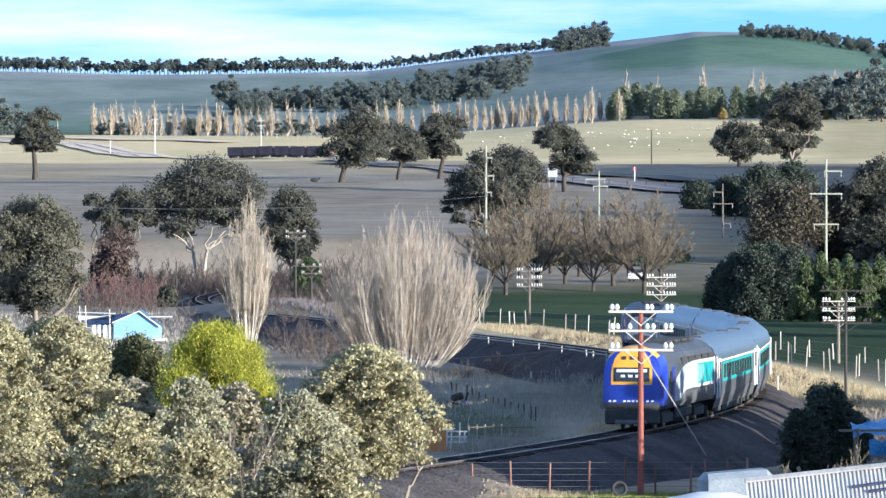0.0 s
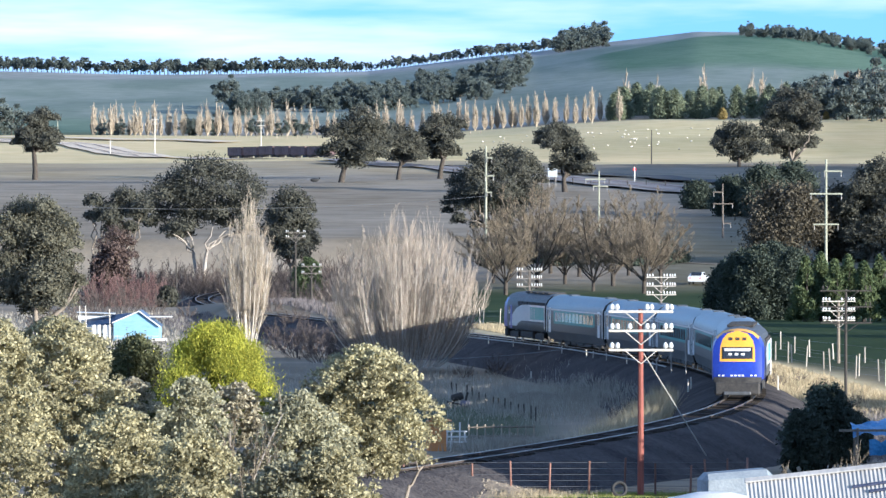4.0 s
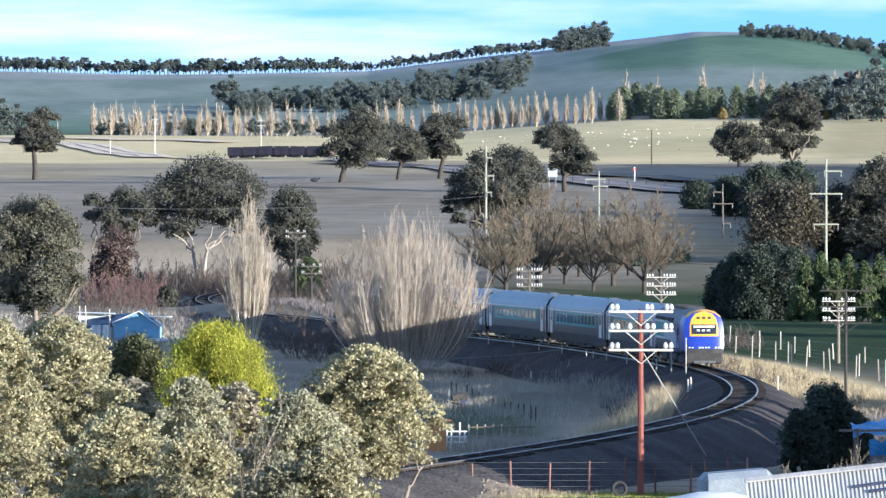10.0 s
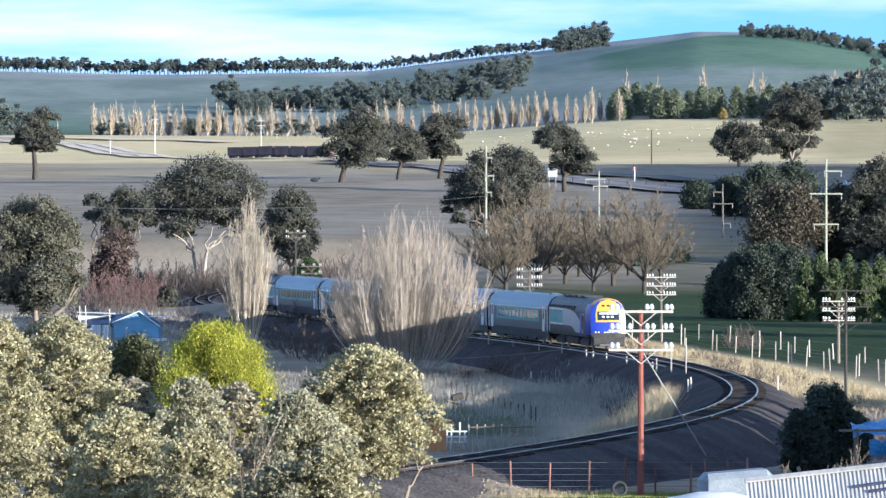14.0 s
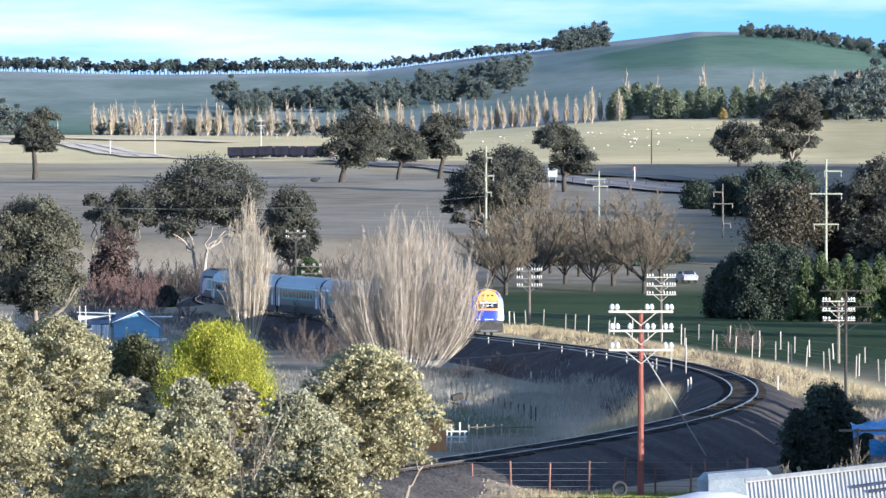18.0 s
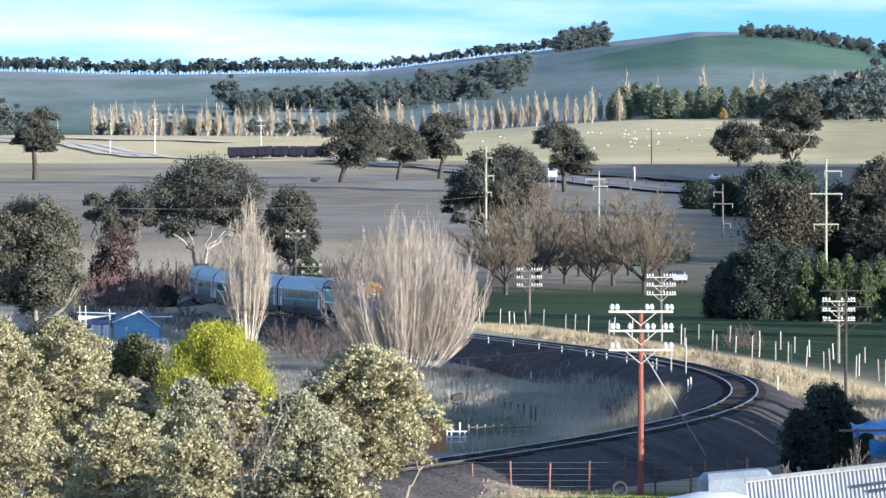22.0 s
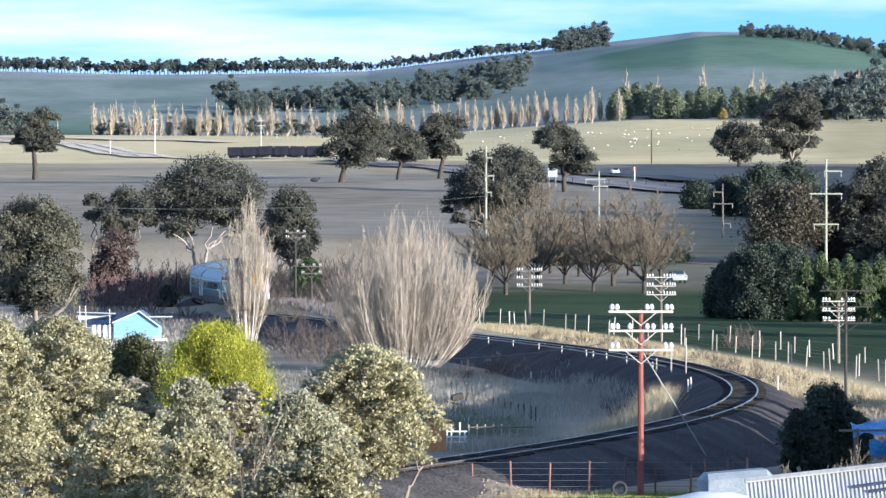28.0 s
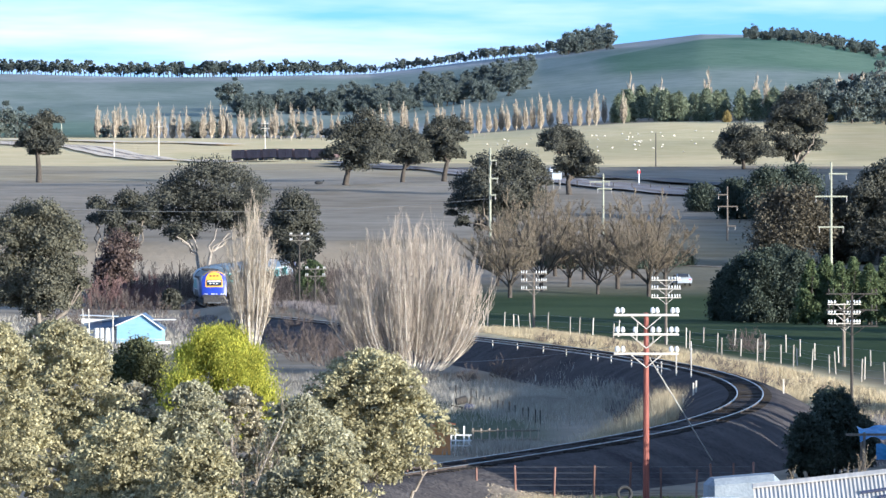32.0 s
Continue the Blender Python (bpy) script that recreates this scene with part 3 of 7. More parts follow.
def gum_meshes(h, w, seed, leaf="gum_leaf", bark="grey_bark", bare=0.32, blobs=26, leaves=2600, size=0.34, flat=0.75, drop=0.0, tuft=1.0):
    """Trunk with limbs and a broken crown of clumps; h high, w wide, crown from bare*h up."""
    rng = np.random.default_rng(seed)
    tb, tips = Tubes(), []
    fork = h * (bare * rng.uniform(0.75, 1.0))
    trunk, _ = crooked(rng, (0, 0, -0.4), (0, 0, 1), fork + 0.4, 4, 0.06)
    r0 = 0.022 * h + 0.06
    tb.add(trunk, np.linspace(r0 * 1.25, r0 * 0.8, 5), 8)
    n_main = int(rng.integers(4, 7))
    for i in range(n_main):
        a = 2 * math.pi * (i + rng.uniform(-0.3, 0.3)) / n_main
        lean = rng.uniform(0.35, 1.0)
        d = np.array([math.cos(a) * lean * w / h * 1.3, math.sin(a) * lean * w / h * 1.3, 1.0])
        d /= np.linalg.norm(d)
        limb, d2 = crooked(rng, trunk[-1] - (0, 0, rng.uniform(0, fork * 0.25)), d, h * rng.uniform(0.32, 0.5), 5, 0.14)
        tb.add(limb, np.linspace(r0 * 0.55, r0 * 0.2, 6), 6)
        tips.append(limb[-1])
        for j in range(4):
            q = limb[rng.integers(2, 6)]
            dd = d2 + rng.normal(size=3) * 0.7
            dd[2] = abs(dd[2]) * 0.7 + 0.1
            dd /= np.linalg.norm(dd)
            tw, _ = crooked(rng, q, dd, h * rng.uniform(0.12, 0.26), 3, 0.18)
            tb.add(tw, np.linspace(r0 * 0.22, r0 * 0.07, 4), 5)
            tips.append(tw[-1])
    tips = np.array(tips)
    # clump centres: at the limbs' ends, drawn into the crown's envelope
    zc, zr = h * (1 + bare) / 2, h * (1 - bare) / 2
    cs = []
    for i in range(blobs):
        c = tips[i % len(tips)] + rng.normal(size=3) * (0.11 * w, 0.11 * w, 0.07 * h)
        cs.append(c)
    cs = np.array(cs)
    # bring the clumps to the tree's own width and height
    lo, hi = np.percentile(cs[:, 2], 4), cs[:, 2].max()
    cs[:, 2] = h * bare + (cs[:, 2] - lo) / (hi - lo) * h * (0.93 - bare)
    half = np.percentile(np.hypot(cs[:, 0], cs[:, 1]), 88)
    cs[:, :2] *= (w / 2 * 0.8) / half
    tv = tb.points()
    up = np.clip(tv[:, 2] / fork - 0.9, 0, 1)[:, None]
    tv[:, :2] *= 1 + up * ((w / 2 * 0.8) / half - 1)
    over = tv[:, 2] > fork
    tv[over, 2] = fork + (tv[over, 2] - fork) * (h * 0.88 - fork) / max(tv[:, 2].max() - fork, 0.1)
    tb.parts = [tv]
    per = leaves // blobs
    centres = []
    for c in cs:
        e = math.hypot(c[0], c[1]) / (w / 2)
        rad = w * rng.uniform(0.055, 0.13) * (1.1 - 0.3 * min(e, 1)) * tuft
        d = rng.normal(size=(per, 3)) * rad * 0.62
        d[:, 2] *= flat
        centres.append(c + d)
    centres = np.vstack(centres)
    centres = centres[centres[:, 2] > 0.25]
    sz = size * rng.uniform(0.6, 1.4, size=len(centres))
    return tb.mesh("trunk", bark), leaf_mesh("crown", centres, sz, rng, leaf, 1.7, drop)


def crown_clumps(h, w, bare, n, rng, radii):
    """Sprays of leaves over a rounded crown, denser at its surface; (x, height, radius, y)."""
    out = []
    for i in range(n):
        t = rng.uniform(0, 1) ** 0.85
        prof = math.sqrt(max(0.0, 1 - ((t - 0.3) / 0.7) ** 2)) if t > 0.3 else 0.7 + t
        a = i * 2.39996 + rng.uniform(-0.5, 0.5)
        k = w / 2 * prof * rng.uniform(0.05, 1.15) ** 0.55 * (1 + 0.16 * math.sin(3 * a + 5 * t + h) + 0.12 * math.sin(7 * a - 9 * t))
        r = rng.uniform(*radii)
        out.append((math.cos(a) * k, h * (bare + (1 - bare) * t) - r * 0.7, r, math.sin(a) * k))
    return out


def clump_meshes(clumps, seed, leaf, bark, leaves, size, fork, stems=2, deep=False, thick=1.0):
    """A tree whose limbs run to leafy clumps; each clump is a dome of leaves that face outwards."""
    rng = np.random.default_rng(seed)
    c = np.array([(q[0], q[3] if deep else 0.0, q[1], q[2]) for q in clumps], float)
    h = float((c[:, 2] + c[:, 3]).max())
    if not deep:
        # clumps take their depth from the crown's round plan
        mid, half = c[:, 0].mean(), np.abs(c[:, 0] - c[:, 0].mean()).max() + 0.5
        room = np.sqrt(np.maximum(half ** 2 - (c[:, 0] - mid) ** 2, 0.0))
        c[:, 1] = rng.uniform(-0.75, 0.75, len(c)) * room
        # and the far side fills in
        back = c[rng.random(len(c)) < 0.6].copy()
        back[:, 1] *= -1
        back[:, 0] += rng.normal(size=len(back)) * back[:, 3] * 0.3
        back[:, 2] -= back[:, 3] * 0.4
        c = np.vstack([c, back])
    tb = Tubes()
    r0 = (0.014 * h + 0.03) * thick
    heads = []
    for i in range(stems):
        a = 2.4 * i + seed
        d = np.array([math.cos(a) * (0.3 if deep else 0.12), math.sin(a) * (0.3 if deep else 0.12), 1.0]) if stems > 1 else np.array([0.05, 0.0, 1.0])
        pts, _ = crooked(rng, (0, 0, -0.4), d / np.linalg.norm(d), fork * h * rng.uniform(0.75, 1.15) + 0.4, 5, 0.13 if stems > 1 else 0.05)
        tb.add(pts, np.linspace(r0 * 1.25, r0 * 0.8, 6), 8)
        heads.append(pts[-1])
    heads = np.array(heads)
    order = np.argsort(np.linalg.norm(c[:, :3] - heads[0], axis=1))
    nodes, wide = list(heads), [r0 * 0.75] * len(heads)
    for q in heads:
        # every stem runs on into the crown
        for j in np.argsort(np.linalg.norm(c[:, :3] - q - (q - heads.mean(0)) * 2.5, axis=1))[:1 if deep else 4]:
            p = c[j, :3]
            size_k = 0.055 * np.linalg.norm(p - q)
            pts = [q + (p - q) * t + rng.normal(size=3) * size_k * (0 < t < 1) + (0, 0, 1.2 * size_k * math.sin(math.pi * t)) for t in (0, 0.2, 0.4, 0.6, 0.8, 1)]
            tb.add(pts, np.linspace(r0 * 0.62, r0 * 0.2, 6), 6)
            nodes += [pts[3], pts[4]]
            wide += [r0 * 0.42, r0 * 0.34]
    net = np.zeros((len(nodes) + 2 * len(c), 3))
    net[:len(nodes)] = nodes
    for i in order:
        p = c[i, :3]
        known = net[:len(nodes)]
        dist = np.sqrt(((known - p) ** 2).sum(1)) + 2.0 * np.maximum(0.0, known[:, 2] - p[2])
        j = int(np.argmin(dist))
        q, r = nodes[j], wide[j]
        m = (p + q) / 2 + rng.normal(size=3) * 0.09 * dist[j] + (0, 0, 0.08 * dist[j])
        k = 0.05 * dist[j]
        tb.add([q, (q + m) / 2 + rng.normal(size=3) * k, m, (m + p) / 2 + rng.normal(size=3) * k, p], np.linspace(r * 0.75, r * 0.42, 5), 5)
        net[len(nodes)], net[len(nodes) + 1] = m, p
        nodes += [m, p]
        wide += [r * 0.62, r * 0.45]
        for _ in range(2 if deep else 5):
            e = unit(rng, 1)[0]
            e[2] = abs(e[2])
            tb.add([p, p + e * c[i, 3] * 0.5, p + e * c[i, 3] * 0.95 + rng.normal(size=3) * 0.05], [r * 0.3, r * 0.2, r * 0.08], 4)
    share = c[:, 3] ** 2 / (c[:, 3] ** 2).sum()
    cs, ns = [], []
    for q, k in zip(c, np.maximum((share * leaves).astype(int), 8)):
        d = unit(rng, int(k))
        low = d[:, 2] < -0.25
        d[low, 2] *= -rng.random(int(low.sum())) * 0.8
        rr = q[3] * rng.uniform(0.3, 1.0, int(k)) ** 0.5 * (0.9 + 0.22 * np.sin(d[:, 0] * 6 + q[0] * 5) * np.sin(d[:, 1] * 5 + d[:, 2] * 5 + q[2] * 3))
        cs.append(q[:3] + d * rr[:, None] * (1, 1, 0.92))
        ns.append(d)
    cs, ns = np.vstack(cs), np.vstack(ns)
    keep = cs[:, 2] > 0.15
    cs, ns = cs[keep], ns[keep]
    sz = size * rng.uniform(0.6, 1.4, size=len(cs))
    return tb.mesh("trunk", bark), leaf_mesh("crown", cs, sz, rng, leaf, 1.8, face=ns * (0.2 if deep else 1.0))


def plant(name, meshes, x, y, label, category="tree", group="", turn=0.0, scale=1.0, sink=0.0, kind=""):
    t = thing(name, x, y, gz(x, y) - sink, label, category, group, turn, kind)
    t.scale = (scale, scale, scale)
    if name in ("bare_willow", "bare_poplar", "brown_scrub", "undergrowth_shrub", "bare_shrub", "russet_thicket", "far_poplar"):
        tagged(piece("wood", meshes[0], t), kind="stuff")
    else:
        piece("trunk", meshes[0], t)
    piece("crown", meshes[1], t)
    return t


def bush_meshes(h, w, seed, leaf, bark="dark_bark", leaves=2600, size=0.22, up=0.3, lumpsize=0.3, shell=0.55, cone=0.0, long=1.8):
    """A dense bush or conifer from the ground up: stems and many clumps; cone 1 tapers it to a tip."""
    rng = np.random.default_rng(seed)
    tb = Tubes()
    for i in range(7):
        a = rng.uniform(0, 6.28)
        d = np.array([math.cos(a) * 0.35 * (1 - cone), math.sin(a) * 0.35 * (1 - cone), 1])
        st, _ = crooked(rng, (math.cos(a) * 0.1, math.sin(a) * 0.1, -0.3), d / np.linalg.norm(d), h * rng.uniform(0.6, 0.85), 4, 0.08)
        tb.add(st, np.linspace(0.012 * h + 0.02, 0.02, 5), 5)
    nb = 90
    centres = []
    for i in range(nb):
        t = rng.uniform(0.08, 1.0)
        prof = (1 - t) ** 0.8 * cone + (math.sqrt(max(0.0, 1 - (max(t - 0.35, 0) / 0.66) ** 2)) * (0.75 + 0.25 * min(t / 0.35, 1))) * (1 - cone)
        a = rng.uniform(0, 6.28)
        rr = (w / 2) * prof * rng.uniform(shell, 1.0) * 0.86
        c = np.array([math.cos(a) * rr, math.sin(a) * rr, t * h * 0.93])
        rad = lumpsize * w * 0.5 * rng.uniform(0.6, 1.2) * (0.35 + 0.65 * prof)
        k = leaves // nb
        d = rng.normal(size=(k, 3)) * rad * 0.6
        centres.append(c + d)
    centres = np.vstack(centres)
    centres[:, 2] = np.abs(centres[:, 2])
    sz = size * rng.uniform(0.6, 1.4, size=len(centres))
    return tb.mesh("trunk", bark), leaf_mesh("crown", centres, sz, rng, leaf, long, 0, up)


def bare_meshes(h, w, seed, stems=14, order=3, bark="white_bark", twig="twig", erect=1.6, kids=7, trunk_h=0.04, r0=0.09, twig_r=0.012, spread_base=0.0, low=0.18, widest=0.9, belly=0.4, climb=0.0, sway=0.07, vase=None):
    """A leafless tree: stems, branches and twigs as tapered tubes. Thick wood is the trunk, fine wood the crown."""
    rng = np.random.default_rng(seed)
    thick, thin = Tubes(), Tubes()

    def grow(p, d, length, r, level, given=None):
        k = (5 if given is None else 8) if level == 0 else 3
        pts = given if given is not None else crooked(rng, p, d, length, k, sway if level == 0 else 0.1)[0]
        if given is None:
            pts[:, 2] += np.linspace(0, 1, k + 1) ** 2 * length * 0.05
        (thick if level < 1 else thin).add(pts, np.linspace(r, max(r * 0.3, twig_r * 0.7), k + 1), 6 if level == 0 else (4 if level == 1 else 3))
        if level >= order:
            return
        for _ in range(kids if level else kids + 4):
            t = rng.uniform(low, 0.97)
            i = min(int(t * k), k - 1)
            q = pts[i] + (pts[i + 1] - pts[i]) * (t * k - i)
            out = unit(rng, 1)[0]
            out[2] = abs(out[2]) * 0.3
            e = (pts[i + 1] - pts[i])
            e = e / np.linalg.norm(e) * erect + out
            e[2] += 0.25
            e /= np.linalg.norm(e)
            grow(q, e, length * rng.uniform(0.22, 0.42) * (1.15 - 0.5 * t), max(r * 0.42 * (1.1 - 0.5 * t), twig_r), level + 1)

    thick.add([(0, 0, -0.4), (0, 0, trunk_h * h + 0.1)], [r0 * 2.2, r0 * 1.9], 8)
    for i in range(stems):
        far_out = math.sqrt((i + 0.5) / stems)
        a = i * 2.4 + rng.uniform(-0.4, 0.4)
        th = widest * far_out * rng.uniform(0.8, 1.1)
        side = np.array([math.cos(a), math.sin(a), 0])
        p = side * (r0 * 1.2 + spread_base * far_out) + (0, 0, trunk_h * h * rng.uniform(0.6, 1) + climb * h * rng.uniform(0, 1) * (1 - 0.5 * far_out))
        d = side * math.sin(th) + np.array([0, 0, math.cos(th)])
        if vase:
            # stems that bow outwards low down and then rise to the crown's outline
            t = np.linspace(0, 1, 9)
            out, top = far_out * w / 2 * rng.uniform(0.8, 1.0), h * (1 - vase[0] * far_out ** vase[1]) * rng.uniform(0.82, 1.0)
            path = p + np.outer(1 - (1 - t) ** vase[2], side) * out + np.outer(t ** 1.15, (0, 0, max(top - p[2], 0.1 * h)))
            path += np.cumsum(rng.normal(size=(9, 3)) * sway * 0.12 * (1, 1, 0), axis=0) * h * 0.05
            grow(p, d, float(np.linalg.norm(path[-1] - path[0])), r0 * rng.uniform(0.45, 1.0), 0, path)
            continue
        # long enough to reach the crown's egg-shaped outline
        step = np.linspace(0.02, 1.3, 60) * h
        q = p + d * step[:, None]
        inside = (q[:, 0] ** 2 + q[:, 1] ** 2) / (w / 2) ** 2 + ((q[:, 2] - belly * h) / np.where(q[:, 2] > belly * h, (1 - belly) * h, belly * h * 1.1)) ** 2 < 1
        length = float(step[inside].max()) if inside.any() else 0.2 * h
        grow(p, d, length * rng.uniform(0.7, 0.97), r0 * rng.uniform(0.45, 1.0), 0)
    tv, nv = thick.points(), thin.points()
    kz = h / nv[:, 2].max()
    kx = (w / 2) / np.percentile(np.hypot(nv[:, 0], nv[:, 1]), 97)
    thick.parts, thin.parts = [tv * (kx, kx, kz)], [nv * (kx, kx, kz)]
    return thick.mesh("trunk", bark), thin.mesh("crown", twig)


# ---------------------------------------------------------------- trees near the line
def tree_at(name, meshes, bearing, dist, label, **kw):
    x, y = at(bearing, dist)
    kw["scale"] = kw.get("scale", 1.0) * y / dist
    return plant(name, meshes, x, y, label, **kw)


# the large leafless willow inside the curve
tree_at("bare_willow", bare_meshes(12.9, 12.0, 21, stems=125, order=2, kids=12, erect=2.1, r0=0.078, twig_r=0.0125, spread_base=4.6, low=0.06, sway=0.28, vase=(0.46, 2.4, 1.75), twig="willow_twig"), -6.5, 440, "large leafless willow with pale sunlit stems fanning from the ground")
# tall bare poplar beside the line
tree_at("bare_poplar", bare_meshes(14.6, 4.7, 22, stems=30, order=2, kids=11, erect=3.2, r0=0.085, spread_base=0.9, low=0.1, climb=0.06, sway=0.18, vase=(0.34, 1.4, 1.25), twig="poplar_twig", twig_r=0.013), -33.4, 500, "tall narrow leafless poplar with pale upright branches")


def gum_tree(seed, bearing, dist, bark, fork, leaves, size, leaf, label, clumps):
    """clumps: (east, height, radius) in metres from the foot"""
    tree_at("gum_tree", clump_meshes(clumps, seed, leaf, bark, int(leaves * 2.3), size * 0.72, max(fork, 0.3) if bark != "dark_bark" else fork, stems={"pale_bark": 2, "grey_bark": 3, "dark_bark": 1}[bark], thick={"pale_bark": 0.85, "grey_bark": 1.1, "dark_bark": 2.2}[bark]), bearing, dist, label)


gum_tree(700, -41.25, 768, "pale_bark", 0.2, 16000, 0.24, "gum_leaf", "spreading gum tree with white limbs and dark crown",
         ((1.7, 15.6, 3.0), (-0.7, 15.0, 3.4), (4.1, 14.7, 3.0), (-3.2, 13.5, 3.2), (6.3, 13.1, 2.7), (-5.2, 12.2, 3.0), (-1.1, 12.1, 3.7), (2.2, 12.6, 3.4), (4.8, 11.1, 2.7), (-6.9, 11.2, 2.1), (-4.1, 10.3, 2.8), (-7.4, 9.1, 1.2), (-0.7, 9.8, 2.7), (2.2, 9.9, 2.2), (-2.7, 8.2, 1.8), (5.5, 9.6, 1.5), (-5.9, 9.2, 2.1), (-4.1, 7.9, 1.7), (-1.8, 8.2, 1.5), (4.1, 8.6, 1.9), (5.9, 8.1, 1.3)))
gum_tree(701, -55.67, 705, "grey_bark", 0.3, 9000, 0.22, "gum_leaf", "slender gum tree with dark broken crown",
         ((-2.7, 11.4, 1.6), (-1.4, 10.3, 1.7), (0.9, 12.1, 1.8), (2.4, 11.4, 1.8), (0.0, 10.5, 2.1), (1.6, 10.0, 1.8), (-3.1, 9.9, 0.9), (3.1, 9.9, 0.9), (-0.3, 8.8, 1.5), (1.8, 8.5, 1.2)))
gum_tree(702, -55.48, 690, "grey_bark", 0.25, 2600, 0.2, "russet_leaf", "small gum tree with thin reddish foliage",
         ((-0.1, 7.6, 1.8), (-1.1, 6.4, 1.8), (1.0, 6.6, 1.8), (-0.1, 5.4, 2.2), (1.7, 5.2, 1.2), (-1.7, 5.0, 1.2)))
gum_tree(703, -25.38, 722, "grey_bark", 0.2, 13000, 0.22, "gum_leaf", "dense dark gum tree beyond the line",
         ((-0.6, 11.8, 2.3), (0.8, 10.6, 2.3), (-1.8, 10.2, 2.1), (-0.4, 9.2, 2.8), (1.7, 8.6, 1.7), (-1.9, 8.0, 2.1), (0.6, 7.1, 2.7), (-1.2, 6.1, 2.4), (1.8, 6.5, 1.7), (0.1, 4.9, 2.3), (-2.2, 5.6, 1.3)))
gum_tree(704, 8.46, 790, "grey_bark", 0.3, 18000, 0.25, "gum_leaf", "broad gum tree with pale branches behind power pole",
         ((-1.7, 12.9, 2.1), (2.0, 13.5, 2.4), (4.0, 12.9, 2.3), (5.5, 11.7, 1.8), (0.0, 11.6, 2.9), (2.9, 11.0, 3.3), (-2.6, 10.9, 2.3), (-1.7, 9.0, 2.9), (-4.3, 8.5, 2.1), (6.3, 10.3, 1.5), (1.2, 8.4, 3.3), (4.4, 9.1, 2.4), (-5.5, 7.3, 1.7), (-3.2, 6.8, 2.3), (-6.1, 6.2, 1.1), (-0.3, 6.3, 2.7), (2.9, 6.7, 2.4), (-4.6, 5.3, 1.2), (-1.7, 4.4, 1.8), (1.4, 4.6, 1.8), (4.8, 7.4, 1.5)))
gum_tree(705, -69.42, 1350, "dark_bark", 0.4, 9000, 0.36, "gum_leaf", "lone gum tree in open paddock",
         ((1.8, 14.7, 2.7), (-0.8, 13.4, 2.4), (4.2, 14.0, 2.0), (-2.1, 10.2, 3.0), (0.8, 11.0, 3.2), (3.4, 9.9, 3.0), (-0.3, 8.1, 3.0), (2.6, 7.8, 2.3), (5.2, 9.5, 1.6), (-3.8, 9.0, 1.6), (1.3, 13.3, 2.1)))
gum_tree(706, -17.31, 1255, "dark_bark", 0.2, 12000, 0.36, "gum_leaf", "old spreading gum tree in paddock",
         ((4.3, 14.3, 2.9), (6.2, 11.8, 3.9), (2.2, 11.5, 4.3), (-1.4, 10.2, 3.3), (-4.1, 10.8, 1.7), (8.2, 9.5, 3.3), (4.3, 8.8, 4.6), (0.2, 7.4, 3.9), (-2.7, 6.9, 2.2), (6.8, 6.5, 3.7), (3.1, 5.2, 3.7), (9.2, 6.2, 1.7), (1.0, 4.2, 2.0)))
gum_tree(707, -7.60, 1310, "dark_bark", 0.25, 8000, 0.36, "gum_leaf", "gum tree in a paddock row",
         ((-0.9, 10.6, 2.6), (1.4, 9.8, 3.0), (3.7, 7.8, 2.8), (-0.9, 7.8, 3.4), (1.9, 6.5, 3.4), (-2.9, 7.4, 2.0), (0.1, 4.8, 3.0), (3.8, 5.1, 2.0)))
gum_tree(708, -0.58, 1320, "dark_bark", 0.3, 9000, 0.36, "gum_leaf", "gum tree in a paddock row",
         ((-0.8, 12.7, 2.6), (2.0, 12.5, 2.9), (4.6, 11.8, 2.1), (-2.5, 10.8, 2.4), (0.5, 9.6, 3.8), (3.3, 9.4, 2.6), (-1.5, 7.6, 3.2), (1.5, 6.9, 2.9), (-3.6, 7.0, 1.7), (-0.3, 4.9, 2.2)))
gum_tree(709, 20.77, 1180, "dark_bark", 0.25, 10000, 0.32, "gum_leaf", "gum tree with low dark crown beside the road",
         ((-1.7, 12.2, 2.8), (-4.3, 11.2, 2.3), (0.5, 11.1, 2.7), (-2.8, 9.2, 2.7), (-0.2, 8.6, 3.0), (2.5, 7.9, 2.7), (4.8, 6.6, 2.1), (0.9, 6.1, 2.9), (3.4, 5.0, 2.2), (-1.7, 6.6, 1.8), (-5.4, 9.9, 1.3), (1.4, 3.9, 1.6), (5.1, 4.7, 1.2)))
gum_tree(710, 50.38, 1550, "dark_bark", 0.25, 9000, 0.4, "gum_leaf", "gum tree on the edge of the sunlit field",
         ((-1.2, 9.6, 3.7), (2.1, 8.7, 3.9), (-4.5, 7.0, 2.7), (-1.2, 6.0, 4.0), (3.3, 5.5, 4.0), (5.7, 4.4, 2.8), (-3.6, 4.2, 2.4), (0.6, 3.2, 3.3), (-6.0, 5.5, 1.5)))
gum_tree(711, 59.23, 1560, "grey_bark", 0.3, 13000, 0.42, "gum_leaf", "tall gum tree on the edge of the sunlit field",
         ((-1.2, 18.6, 3.3), (2.7, 17.7, 3.5), (6.0, 16.0, 2.4), (-3.6, 15.6, 3.5), (0.3, 14.3, 4.5), (4.5, 12.9, 3.5), (-5.1, 12.0, 3.3), (-1.8, 10.4, 4.5), (2.4, 9.5, 4.5), (6.3, 10.6, 2.2), (-6.6, 7.8, 3.5), (-2.4, 6.2, 4.1), (1.8, 5.6, 4.1), (5.4, 6.3, 2.7), (-4.8, 3.6, 2.9), (0.0, 2.4, 2.9)))
